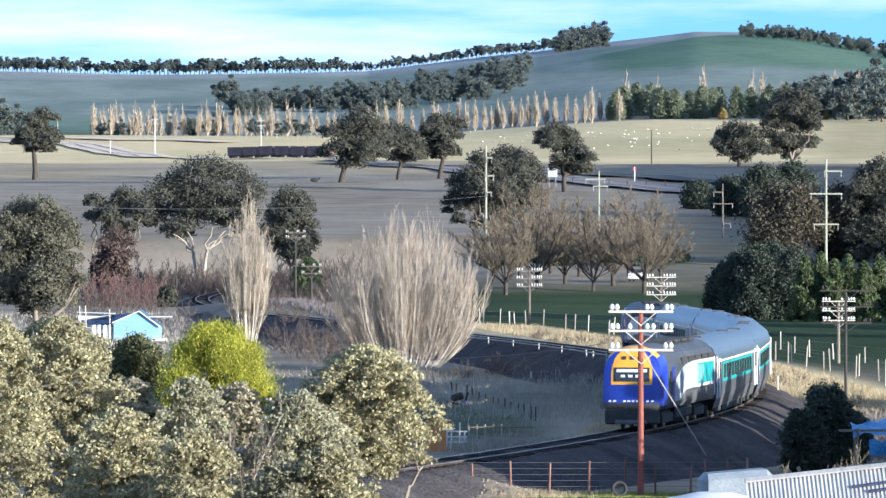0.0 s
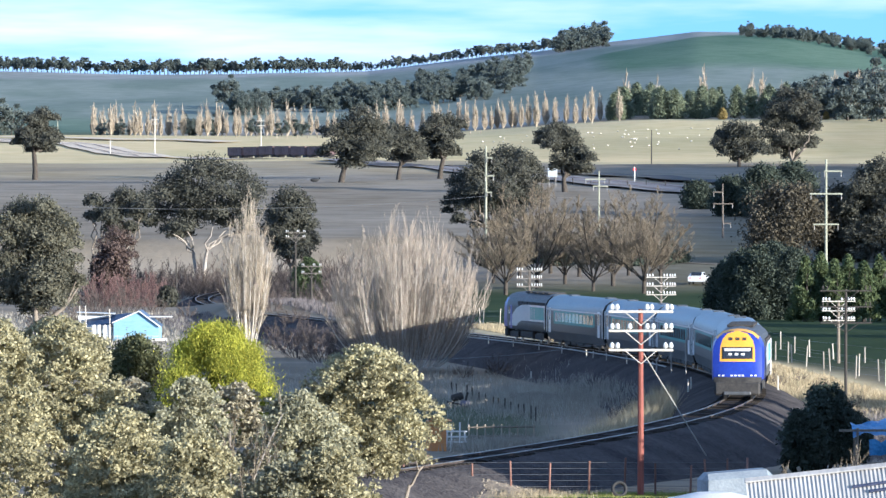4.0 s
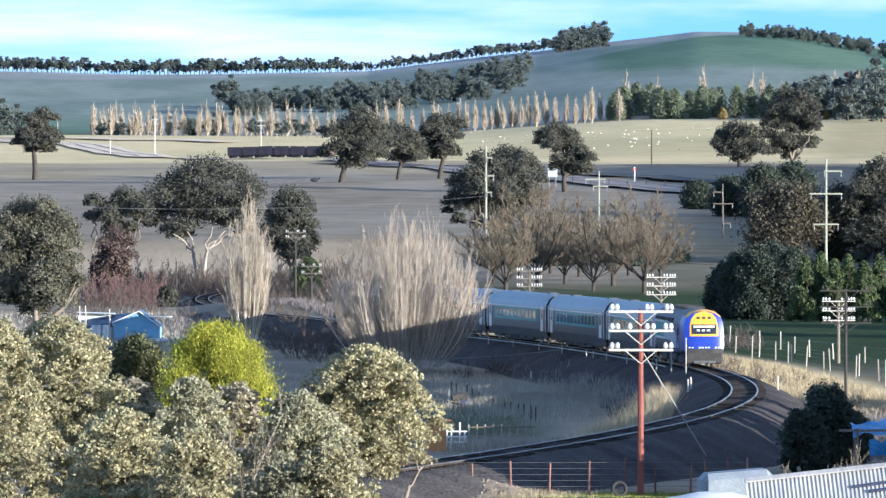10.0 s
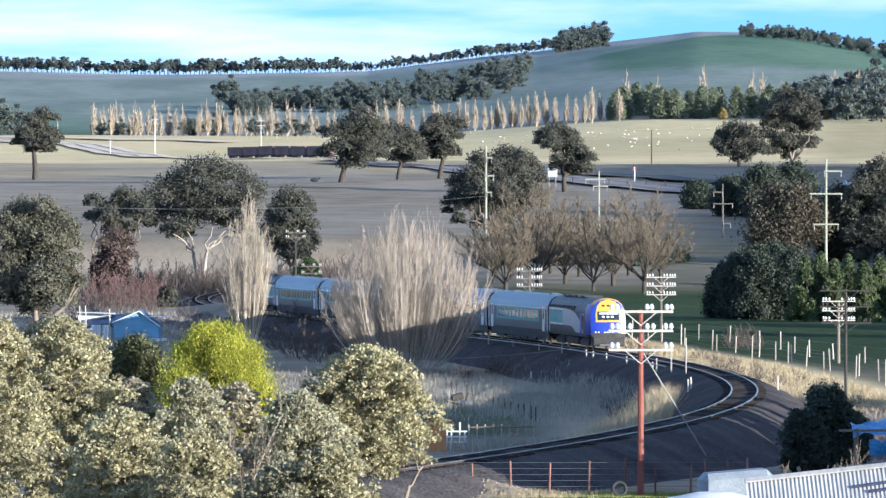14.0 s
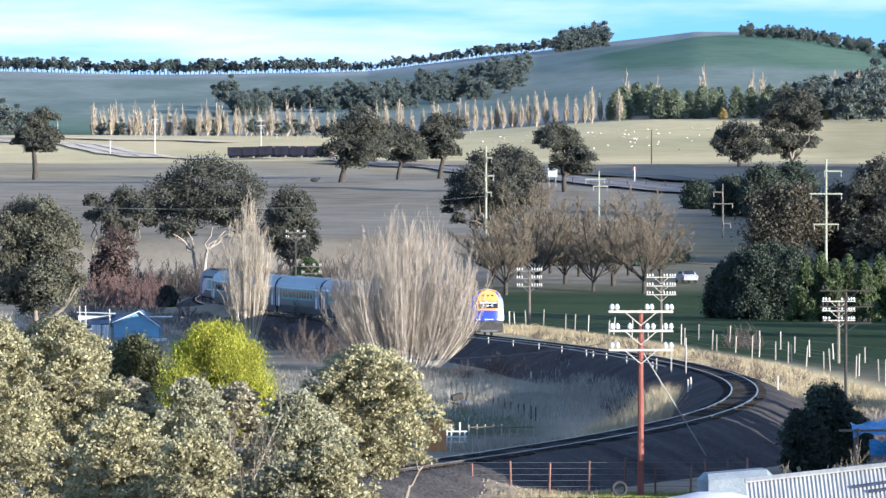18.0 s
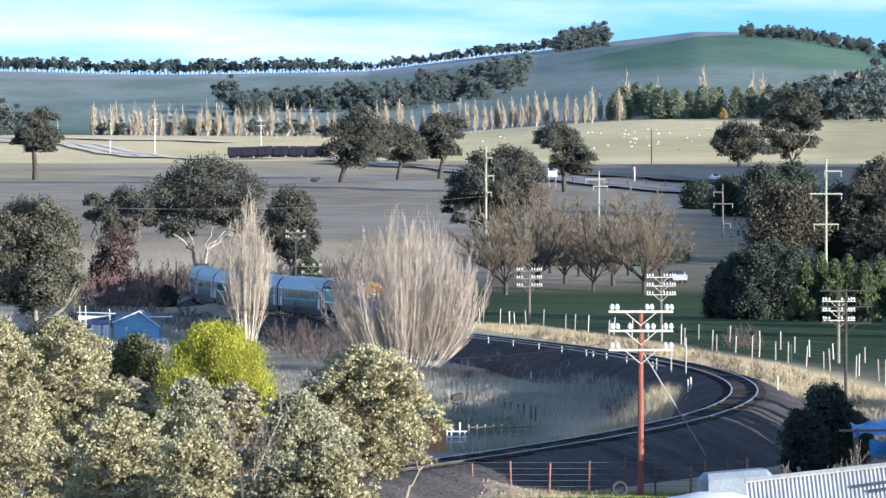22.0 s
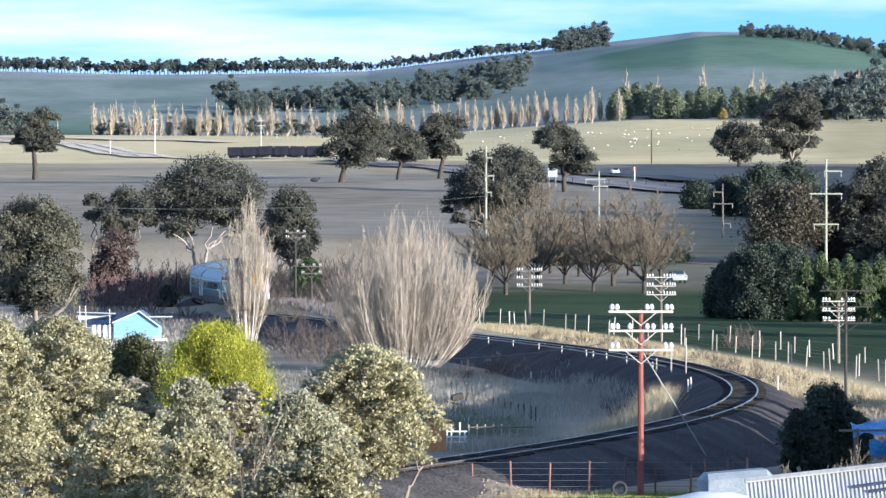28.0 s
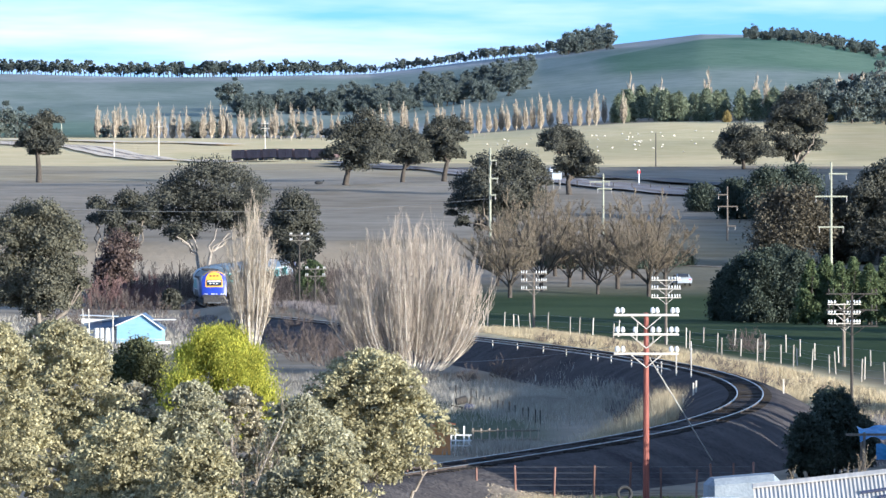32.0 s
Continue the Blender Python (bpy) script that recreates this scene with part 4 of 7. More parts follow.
gum_tree(712, -68.65, 550, "grey_bark", 0.12, 22000, 0.2, "lit_gum_leaf", "dense grey-green gum tree in half shade",
         ((-1.5, 11.9, 1.7), (0.4, 12.0, 1.7), (-2.6, 10.7, 2.1), (-0.6, 10.5, 2.3), (1.5, 10.8, 1.8), (2.8, 10.2, 1.3), (-3.3, 9.2, 2.1), (-1.4, 8.5, 2.6), (1.0, 8.9, 2.3), (2.6, 8.5, 1.7), (-2.8, 6.9, 2.4), (-0.4, 6.5, 2.8), (1.8, 6.8, 2.3), (3.4, 7.2, 1.0), (-1.8, 4.6, 2.6), (0.5, 4.4, 2.6), (2.4, 4.8, 1.8), (3.6, 5.4, 0.9), (-3.2, 4.3, 2.1), (-0.5, 3.1, 1.8), (1.5, 3.2, 1.6)))
gum_tree(713, 72.69, 735, "grey_bark", 0.25, 16000, 0.24, "gum_leaf", "tall grey-green evergreen in shade",
         ((1.4, 11.5, 2.3), (-0.4, 10.5, 2.3), (2.5, 9.5, 2.6), (-1.4, 8.8, 2.3), (0.6, 8.3, 2.9), (-2.1, 7.0, 2.1), (0.0, 6.0, 2.9), (2.3, 6.6, 2.6), (-1.4, 4.5, 2.7), (1.1, 3.9, 2.9), (-2.8, 3.4, 1.7), (0.0, 2.1, 2.6), (2.5, 1.7, 2.3), (-2.1, 1.5, 2.0)))

for b, d, h, w, seed, leaf, label in [
    (-56.63, 660, 7.0, 4.6, 61, "russet_leaf", "reddish leafless-looking shrub by the line"),
    (-46.92, 625, 2.2, 2.0, 64, "gum_leaf", "small green shrub by the line"),
    (-22.98, 668, 5.0, 4.2, 65, "pine_leaf", "dark green conifer shrub behind telegraph pole"),
    (47.9, 566, 5.4, 4.4, 66, "dark_leaf", "dense dark conifer in shade"),
    (50.6, 560, 6.9, 5.2, 67, "dark_leaf", "dense dark conifer in shade"),
    (53.6, 556, 7.3, 5.4, 68, "dark_leaf", "dense dark conifer in shade"),
    (56.6, 561, 7.5, 5.4, 69, "dark_leaf", "dense dark conifer in shade"),
    (59.6, 556, 6.9, 5.2, 70, "dark_leaf", "dense dark conifer in shade"),
    (61.7, 541, 6.3, 4.0, 87, "pine_leaf", "young pine with sunlit tips"),
    (64.2, 544, 6.8, 3.9, 88, "pine_leaf", "young pine with sunlit tips"),
    (66.6, 540, 6.0, 3.8, 89, "pine_leaf", "young pine with sunlit tips"),
    (69.0, 544, 6.5, 4.0, 90, "pine_leaf", "young pine with sunlit tips"),
    (71.6, 540, 6.1, 3.8, 103, "pine_leaf", "young pine with sunlit tips"),
    (74.3, 543, 6.4, 4.0, 104, "pine_leaf", "young pine with sunlit tips"),
    (58.75, 735, 9.8, 11.0, 71, "bronze_leaf", "large rounded evergreen with bronze foliage"),
    (68.85, 740, 9.5, 9.0, 73, "bronze_leaf", "large rounded evergreen with bronze foliage"),
    (49.13, 1010, 7.0, 7.0, 74, "dark_leaf", "dark shrub mass beyond the field"),
    (54.42, 1000, 9.0, 9.0, 75, "dark_leaf", "dark shrub mass beyond the field"),
    (59.71, 1010, 9.4, 9.0, 76, "dark_leaf", "dark shrub mass beyond the field"),
    (43.37, 1050, 4.8, 6.0, 77, "dark_leaf", "dark shrub mass beyond the field"),
    (65.19, 275, 4.2, 2.8, 78, "dark_leaf", "dark shrub in deep shade beside the bank"),
    (61.35, 270, 2.9, 2.2, 85, "dark_leaf", "dark shrub in deep shade beside the bank"),
    (68.85, 285, 2.6, 2.4, 86, "dark_leaf", "dark shrub in deep shade beside the bank"),
    (-38.9, 345, 6.7, 6.7, 79, "yellow_leaf", "bright yellow-green wattle bush"),
    (-51.83, 352, 6.0, 4.6, 80, "dull_olive_leaf", "dark olive-green shrub beside the yellow bush"),
]:
    kw = dict(leaves=24000 if d < 800 else 22000, size=0.1 if d < 400 else 0.18 if d < 900 else 0.22)
    if "yellow" in leaf:
        kw = dict(leaves=120000, size=0.045, long=3.6, up=1.5, shell=0.72, lumpsize=0.26)
    elif "pine" in label:
        kw = dict(leaves=34000, size=0.1, long=2.6, up=0.5, lumpsize=0.2, cone=0.92)
    elif "conifer" in label:
        kw = dict(leaves=34000, size=0.13, cone=0.45)
    elif "bronze" in leaf:
        kw = dict(leaves=30000, size=0.2)
    tree_at("evergreen_shrub", bush_meshes(h, w, seed, leaf, **kw), b, d, label, category="shrub")

orchard = [bare_meshes(11.5, 10.5, 81 + i, stems=11, order=3, kids=10, erect=1.0, widest=1.15, belly=0.55, trunk_h=0.16, r0=0.11, bark="dark_bark", twig="brown_twig", twig_r=0.016) for i in range(2)]
for i, (b, d, k) in enumerate([(10.67, 640, 0.92), (15.96, 655, 1.05), (20.77, 668, 0.85), (25.58, 650, 0.8), (28.94, 662, 0.95), (34.23, 645, 0.98), (13.08, 690, 0.9), (18.3, 700, 1.0), (23.2, 690, 0.9), (31.6, 690, 0.95), (37.0, 672, 0.75), (8.6, 672, 0.8)]):
    tree_at("bare_orchard_tree", orchard[i % 2], b, d, "leafless brown-twigged tree on the green paddock", category="tree", group="leafless trees beyond the line", turn=i * 67.0, scale=k)

hedge = [bush_meshes(3.0, 5.5, 191 + i, "dark_leaf", leaves=7000, size=0.2) for i in range(2)]
for i, b in enumerate((7.50, 11.63, 15.48, 19.81, 24.13, 28.27, 32.31, 36.63, 40.48)):
    tree_at("hedge_shrub", hedge[i % 2], b, 725 + 6 * (i % 3), "dark evergreen shrub in a hedge behind the orchard", category="shrub", group="hedge behind the orchard", turn=i * 50.0, scale=0.5 + 0.1 * (i % 4))

# brown scrub round the willow and along the line
scrub = [bare_meshes(3.2, 3.6, 181 + i, stems=26, order=2, kids=6, erect=1.4, widest=1.0, belly=0.45, r0=0.03, bark="scrub_twig", twig="scrub_twig", twig_r=0.009, spread_base=0.9) for i in range(3)]
_rng = np.random.default_rng(19)
for b, d, k in ((-27.31, 500, 1.0), (-24.42, 470, 1.1), (-21.54, 485, 0.9), (-20.10, 455, 1.2), (-16.73, 462, 1.0), (-22.98, 520, 0.9), (-17.69, 500, 0.8), (-13.85, 470, 0.8), (-25.38, 545, 0.9), (-29.23, 575, 0.8), (-14.33, 448, 0.6), (3.46, 430, 0.5), (9.23, 436, 0.6), (-43.65, 590, 0.7), (-60.96, 580, 1.0), (-64.81, 570, 1.1), (-68.17, 560, 1.0), (-58.56, 600, 1.2), (-53.75, 605, 1.1), (-49.42, 600, 0.9), (-45.58, 705, 1.0), (-42.21, 712, 1.1), (-37.40, 745, 1.0), (-34.04, 765, 1.1), (-30.67, 780, 1.0), (-43.65, 735, 1.3), (-47.50, 690, 1.2), (-31.63, 680, 0.9), (-28.75, 690, 0.9), (-35.48, 668, 0.7), (-27.31, 655, 1.2), (-24.42, 640, 1.3), (-21.54, 655, 1.2), (-18.65, 640, 1.3), (-20.10, 620, 1.0), (-16.73, 660, 1.3), (-28.27, 630, 1.0)):
    tree_at("brown_scrub", scrub[int(_rng.integers(3))], b, d, "leafless brown scrub bush in rough grass", category="shrub", group="brown scrub along the line", turn=float(_rng.uniform(0, 360)), scale=k)

for i, (b, d, k) in enumerate(((-46.73, 742, 0.8), (-44.04, 735, 1.0), (-41.15, 748, 0.8), (-37.69, 740, 1.1), (-31.92, 745, 1.0), (-29.42, 738, 1.1), (-26.54, 742, 1.0), (-51.35, 715, 0.8), (-60.96, 690, 0.9), (-53.75, 690, 0.9), (-34.04, 700, 1.0), (-30.96, 694, 1.1), (-28.08, 700, 1.2), (-25.00, 692, 1.1), (-21.92, 700, 1.2), (-18.85, 694, 1.1), (-15.96, 702, 1.2), (-44.62, 700, 0.8))):
    tree_at("undergrowth_shrub", scrub[i % 3], b, d, "low brown twiggy undergrowth beneath the gums", category="shrub", group="undergrowth beneath the gums", turn=i * 83.0, scale=k * 1.25)

for i in range(30):
    tree_at("brown_scrub", scrub[i % 3], -53.0 + 1.3 * i + float(_rng.uniform(-0.6, 0.6)), float(_rng.uniform(690, 770)), "tall leafless brown undergrowth beneath the gums", category="shrub", group="brown undergrowth beneath the gums", turn=float(_rng.uniform(0, 360)), scale=float(_rng.uniform(1.2, 1.9)))
for b, d, h, w, seed in ((-51.6, 640, 4.4, 6.0, 62), (-54.0, 650, 3.8, 5.0, 63), (-58.3, 632, 4.2, 6.0, 64), (-48.6, 655, 3.4, 4.4, 65)):
    tree_at("russet_thicket", bare_meshes(h, w, seed, stems=46, order=2, kids=9, erect=1.8, widest=0.9, belly=0.45, r0=0.035, bark="russet_twig", twig="russet_twig", twig_r=0.014, spread_base=2.0), b, d, "leafless reddish twiggy thicket beside the line", category="shrub", group="reddish thickets by the line")

for i in range(44):
    x, y = offset_spot(168 + 3.1 * i + _rng.uniform(-1.5, 1.5), 5.2 + _rng.uniform(-0.8, 3.4) - 0.02 * i)
    plant("brown_scrub", scrub[i % 3], x, y, "low leafless brown scrub on the railway verge", "shrub", "scrub on the verge", float(_rng.uniform(0, 360)), float(_rng.uniform(0.22, 0.46)))
for b, d in ((49.4, 452), (51.6, 458), (52.6, 449)):
    tree_at("bare_shrub", scrub[1], b, d, "thin leafless reddish shrub at the paddock fence", category="shrub", group="shrubs at the fence", scale=0.6)

# trees on the near slope
for b, d, h, w, seed, leaf, bare, n, label in [
    (-13.0, 172, 6.1, 3.7, 91, "olive_leaf", 0.4, 520, "leafy pale-olive wattle tree in sun"),
    (-24.42, 168, 4.7, 2.9, 92, "grey_olive_leaf", 0.15, 330, "leafy grey-green wattle tree in sun"),
    (-35.19, 172, 5.0, 3.0, 93, "thin_olive_leaf", 0.2, 260, "sparse grey wattle tree with bare branches showing"),
    (-42.88, 168, 5.1, 2.4, 97, "grey_olive_leaf", 0.15, 260, "leafy grey-green wattle tree in sun"),
    (-65.29, 170, 6.9, 4.2, 94, "olive_leaf", 0.22, 560, "leafy pale-olive wattle tree in sun"),
    (-52.79, 176, 5.2, 2.4, 95, "thin_olive_leaf", 0.2, 190, "sparse wattle with dry brown twigs"),
    (-76.15, 165, 6.7, 2.8, 96, "olive_leaf", 0.22, 300, "leafy pale-olive wattle tree in sun"),
    (-54.71, 154, 4.1, 3.2, 98, "olive_leaf", 0.0, 380, "leafy pale-olive wattle tree in sun"),
    (-19.62, 150, 3.1, 2.4, 99, "olive_leaf", 0.0, 240, "low leafy wattle tree in sun"),
    (-27.31, 150, 2.7, 2.0, 100, "grey_olive_leaf", 0.0, 200, "low leafy wattle tree in sun"),
    (-42.69, 150, 3.5, 2.4, 101, "olive_leaf", 0.0, 260, "low leafy wattle tree in sun"),
]:
    rng = np.random.default_rng(seed)
    thin = "thin" in leaf
    n = n * 3 // 2
    clumps = crown_clumps(h, w, bare, n, rng, (0.12, 0.26) if thin else (0.16, 0.36))
    tree_at("wattle_tree", clump_meshes(clumps, seed, leaf, "grey_bark", n * (44 if thin else 60), 0.062, bare * 0.5, stems=4 if thin else 3, deep=True, thick=1.3 if thin else 1.0), b, d, label)


tree_at("bare_tree", bare_meshes(4.7, 3.0, 102, stems=9, order=2, kids=6, erect=1.3, widest=0.8, belly=0.55, r0=0.045, bark="pale_bark", twig="brown_twig", twig_r=0.009), -36.15, 160, "leafless grey-branched tree among the wattles")


# ---------------------------------------------------------------- far trees
def scatter_far():
    rng = np.random.default_rng(300)
    pops = [bare_meshes(15.5, 3.5, 310 + i, stems=16, order=1, kids=22, erect=3.0, r0=0.22, low=0.05, sway=0.1, vase=(0.75, 1.0, 1.8), bark="poplar_twig", twig="poplar_twig", twig_r=0.09) for i in range(3)]
    spots = [-59.23, -57.60, -55.67, -53.46, -52.50, -51.15, -49.23, -45.58, -42.02, -40.10, -38.37, -36.44, -34.33, -32.79, -31.15, -29.23, -25.58, -21.54, -19.90, -18.17, -11.15, -7.60, -6.83, -3.46, -2.12, -0.38, 2.69, 4.04, 8.27, 10.19, 11.63, 13.56, 15.58, 17.40, 21.06, 22.69, 25.38, 26.73, 29.90, 31.15, 36.15, 43.85, 52.50, 53.94, 57.79, 66.73, 70.67]
    spots += [-58.4, -56.6, -54.5, -50.2, -48.0, -46.6, -44.4, -41.0, -37.4, -35.4, -33.6, -30.1, -28.0, -26.5, -24.0, -22.6, -12.5, -9.6, -5.2, -1.2, 1.2, 5.6, 6.9, 9.2, 12.6, 14.6, 19.2, 24.1]
    for b in spots:
        d = 2600 + rng.uniform(-40, 60) + (80 if b > 30 else 0)
        x, y = at(b + rng.normal() * 0.2, d)
        plant("far_poplar", pops[int(rng.integers(3))], x, y, "distant leafless poplar in a long row, pale in sun", "tree", "row of poplars", rng.uniform(0, 360), rng.uniform(0.72, 1.08) * (1.5 if b > 30 else 1.0))
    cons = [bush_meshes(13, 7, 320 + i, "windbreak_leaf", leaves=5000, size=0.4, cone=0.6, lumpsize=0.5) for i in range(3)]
    for i in range(46):
        b = rng.uniform(28.46, 63.08)
        x, y = at(b, rng.uniform(2620, 2720))
        plant("far_conifer", cons[int(rng.integers(3))], x, y, "distant dark conifer in a windbreak", "tree", "conifer windbreak", rng.uniform(0, 360), rng.uniform(0.7, 1.25))
    rounds = [gum_meshes(11, 11, 330 + i, leaf="far_haze_leaf", bark="dark_bark", bare=0.1, leaves=6000, blobs=34, size=0.42) for i in range(4)]
    for b in (-58.08, -54.71, -43.65, -42.21, -39.04, -31.63, -27.31, -24.42, -15.77, -9.04):
        x, y = at(b + rng.normal() * 0.3, 2580 + rng.uniform(-30, 40))
        plant("far_shrub", rounds[int(rng.integers(4))], x, y, "distant rounded evergreen among the poplars", "tree", "evergreens in the poplar row", rng.uniform(0, 360), rng.uniform(0.55, 1.0))
    rust = gum_meshes(11, 10, 345, leaf="russet_leaf", bark="dark_bark", bare=0.1, leaves=4000, blobs=24, size=0.45)
    # woods on the lower hill
    for b0, b1, d0, d1, n in ((-35.48, -28.27, 3150, 3300, 16), (-27.31, -3.75, 3200, 3420, 46), (-3.75, 14.04, 3260, 3640, 56)):
        for i in range(n):
            t = rng.uniform()
            x, y = at(b0 + t * (b1 - b0), d0 + rng.uniform() * (d1 - d0) * (0.5 + 0.5 * t))
            plant("hill_wood_tree", rounds[int(rng.integers(4))], x, y, "distant dark tree in a belt of woodland", "tree", "woodland belt on the hill", rng.uniform(0, 360), rng.uniform(0.7, 1.25))
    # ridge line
    ridge = [gum_meshes(11, 9, 340 + i, leaf="far_haze_leaf", bark="dark_bark", bare=0.38, leaves=3600, blobs=18, size=0.48) for i in range(4)]
    b = -77.79
    while b < 19.33:
        x, y = at(b, 4290 + rng.uniform(-25, 25))
        plant("ridge_tree", ridge[int(rng.integers(4))], x, y, "distant dark gum on the ridge line", "tree", "trees along the ridge", rng.uniform(0, 360), rng.uniform(0.6, 1.15) * (1 if b < -17.69 else 0.75))
        b += rng.uniform(0.2, 0.85)
    for i in range(26):
        x, y = at(rng.uniform(19.33, 27.69), 4050 + rng.uniform(-80, 80))
        plant("ridge_tree", rounds[int(rng.integers(4))], x, y, "dark tree in a knoll of woodland", "tree", "woodland knoll", rng.uniform(0, 360), rng.uniform(0.9, 1.5))
    for i in range(170):
        b = rng.uniform(50.58, 78.46)
        x, y = at(b, 4200 + rng.uniform(-240, 60) - (b - 51.54) * 12)
        plant("ridge_tree", rounds[int(rng.integers(4))], x, y, "distant dark gum on the ridge line", "tree", "trees along the ridge", rng.uniform(0, 360), rng.uniform(0.25, 0.75))
    for i in range(38):
        b = rng.uniform(58.75, 78.46)
        x, y = at(b, rng.uniform(2560, 2820))
        plant("far_tree", (rounds + [rust])[int(rng.integers(5))], x, y, "large distant tree on the rising ground", "tree", "trees on the eastern rise", rng.uniform(0, 360), rng.uniform(1.0, 1.9))
    gold = bush_meshes(6, 5, 346, "gold_leaf", leaves=3000, size=0.4)
    for b, s in ((47.60, 0.85), (65.19, 0.6)):
        x, y = at(b, 2590)
        plant("golden_shrub", gold, x, y, "distant golden autumn shrub before the windbreak", "shrub", "", 30, s)
    for b, d, s in ((-36.92, 3350, 1.5), (71.92, 2700, 2.4), (74.81, 2760, 2.6), (68.85, 2500, 1.6), (73.17, 2520, 1.9), (74.62, 2450, 1.4), (63.08, 2640, 1.5), (-73.46, 2600, 1.3), (-76.15, 2560, 1.5)):
        x, y = at(b, d)
        plant("far_tree", rounds[0], x, y, "large distant dark evergreen tree", "tree", "", 40, s)


scatter_far()


# ---------------------------------------------------------------- poles
TOP_POTS = (-0.446, -0.367, 0.096, 0.166, 0.402, 0.472)
MID_POTS = (-0.446, -0.36, -0.17, 0.096, 0.19, 0.38, 0.465)
LOW_POTS = (-0.446, -0.36, 0.38, 0.465)
FULL_POTS = (-0.46, -0.38, -0.28, 0.1, 0.2, 0.3, 0.38, 0.46)


def telegraph_pole(bearing, dist, top, width, pole, label, rows=(FULL_POTS, FULL_POTS, FULL_POTS), gap=0.72, slim=1.0, arm_mat="arm", pot=1.0, pot_mat="china"):
    """top: height above the rails of the upper crossarm; rows: where the insulators stand on each arm, in widths from the pole."""
    x, y = at(bearing, dist)
    z0 = gz(x, y) - 0.1
    top -= z0
    p = thing("telegraph_pole", x, y, z0, label, "telegraph pole", "line of telegraph poles")
    part("pole", rod((0, 0, 0), (0, 0, top + 0.1), 0.14 * slim, 0.1 * slim, 10), pole, p, smooth=False)
    for i, pots in enumerate(rows):
        z = top - i * gap
        arm = part("crossarm", box(0, -0.13, z, width, 0.09, 0.11 * max(pot, 0.7), bevel=0.012), arm_mat, p)
        for sx in (-1, 1):
            part("brace", rod((0, -0.16, z - 0.55), (sx * width * 0.24, -0.16, z - 0.03), 0.022, n=6), arm_mat, p)
        for f in pots:
            bm = rod((width * f, -0.13, z + 0.05), (width * f, -0.13, z + 0.09), 0.018, n=6)
            rod_bm(bm, (width * f, -0.13, z + 0.09), (width * f, -0.13, z + 0.13), 0.085 * pot, 0.11 * pot, 10)
            rod_bm(bm, (width * f, -0.13, z + 0.13), (width * f, -0.13, z + 0.24), 0.11 * pot, 0.1 * pot, 10)
            rod_bm(bm, (width * f, -0.13, z + 0.24), (width * f, -0.13, z + 0.31), 0.1 * pot, 0.045 * pot, 10)
            part("insulator", bm, pot_mat, arm, "white porcelain insulator" if pot_mat == "china" else "")
    return p


red_pole = telegraph_pole(33.65, 236, 6.16, 2.6, "red_timber", "red-stained timber telegraph pole with three crossarms", rows=(TOP_POTS, MID_POTS, LOW_POTS), gap=0.772, pot=0.9)
telegraph_pole(14.71, 505, 4.57, 2.35, "old_pole", "weathered timber telegraph pole with white insulators", gap=0.7, pot=0.52, arm_mat="old_arm")
telegraph_pole(37.12, 470, 4.44, 2.5, "old_pole", "weathered timber telegraph pole with white insulators", gap=0.73, pot=0.58, arm_mat="arm")
telegraph_pole(67.31, 420, 3.25, 2.5, "timber", "weathered timber telegraph pole with white insulators", gap=0.72, pot=0.75, arm_mat="arm")
# shade is coloured in: timber, arms and even the insulators are dark
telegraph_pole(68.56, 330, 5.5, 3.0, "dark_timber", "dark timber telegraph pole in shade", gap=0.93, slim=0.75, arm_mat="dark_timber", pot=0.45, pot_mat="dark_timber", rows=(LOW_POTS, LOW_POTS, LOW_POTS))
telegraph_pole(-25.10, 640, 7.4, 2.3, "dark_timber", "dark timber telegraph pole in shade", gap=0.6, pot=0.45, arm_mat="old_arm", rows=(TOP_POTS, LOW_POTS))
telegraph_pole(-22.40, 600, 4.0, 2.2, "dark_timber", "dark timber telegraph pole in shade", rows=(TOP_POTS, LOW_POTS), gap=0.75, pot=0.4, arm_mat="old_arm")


def power_pole(bearing, dist, height, label, arms, post=0.2, mat_name="pale_pole", turn=0.0):
    x, y = at(bearing, dist)
    p = thing("power_pole", x, y, gz(x, y) - 0.1, label, "power pole", "", turn)
    part("pole", rod((0, 0, 0), (0, 0, height), post, post * 0.65, 10), mat_name, p)
    for z, a, b in arms:
        arm = part("crossarm", box((a + b) / 2, -0.2, height - z, b - a, 0.14, 0.18, bevel=0.015), mat_name, p)
        for fx in (a + 0.12, b - 0.12):
            part("insulator", rod((fx, -0.2, height - z - 0.65), (fx, -0.2, height - z - 0.09), 0.05, 0.035, 8), "guard", arm, "hanging insulator string")
    return p


power_pole(65.19, 640, 15.6, "tall pale timber power pole with staggered crossarms", [(1.34, -0.3, 1.8), (3.9, -1.85, 1.85), (7.35, -1.45, 1.45)], post=0.19)
power_pole(7.31, 760, 15.4, "tall pale timber power pole with short arms", [(1.6, 0, 0.9), (4.0, -0.2, 1.1), (6.2, 0, 0.8)], turn=0)
power_pole(26.54, 905, 9.8, "slender timber power pole in the mid field", [(1.3, -2.2, 1.0), (2.4, -1.0, 1.4)], post=0.18)
power_pole(47.60, 880, 8.5, "slender green-grey power pole", [(1.3, -1.5, 0.1), (3.1, -1.5, 1.6), (6.1, 0.0, 1.3)], post=0.17, mat_name="old_pole")
power_pole(35.48, 1640, 9.8, "thin dark power pole on the far paddock", [], post=0.2, mat_name="dark_timber")
power_pole(-49.04, 2080, 13.5, "pale power pole beside the far line", [(1.0, -1.2, 1.4), (2.6, -1.2, 1.4)], post=0.26, mat_name="arm")
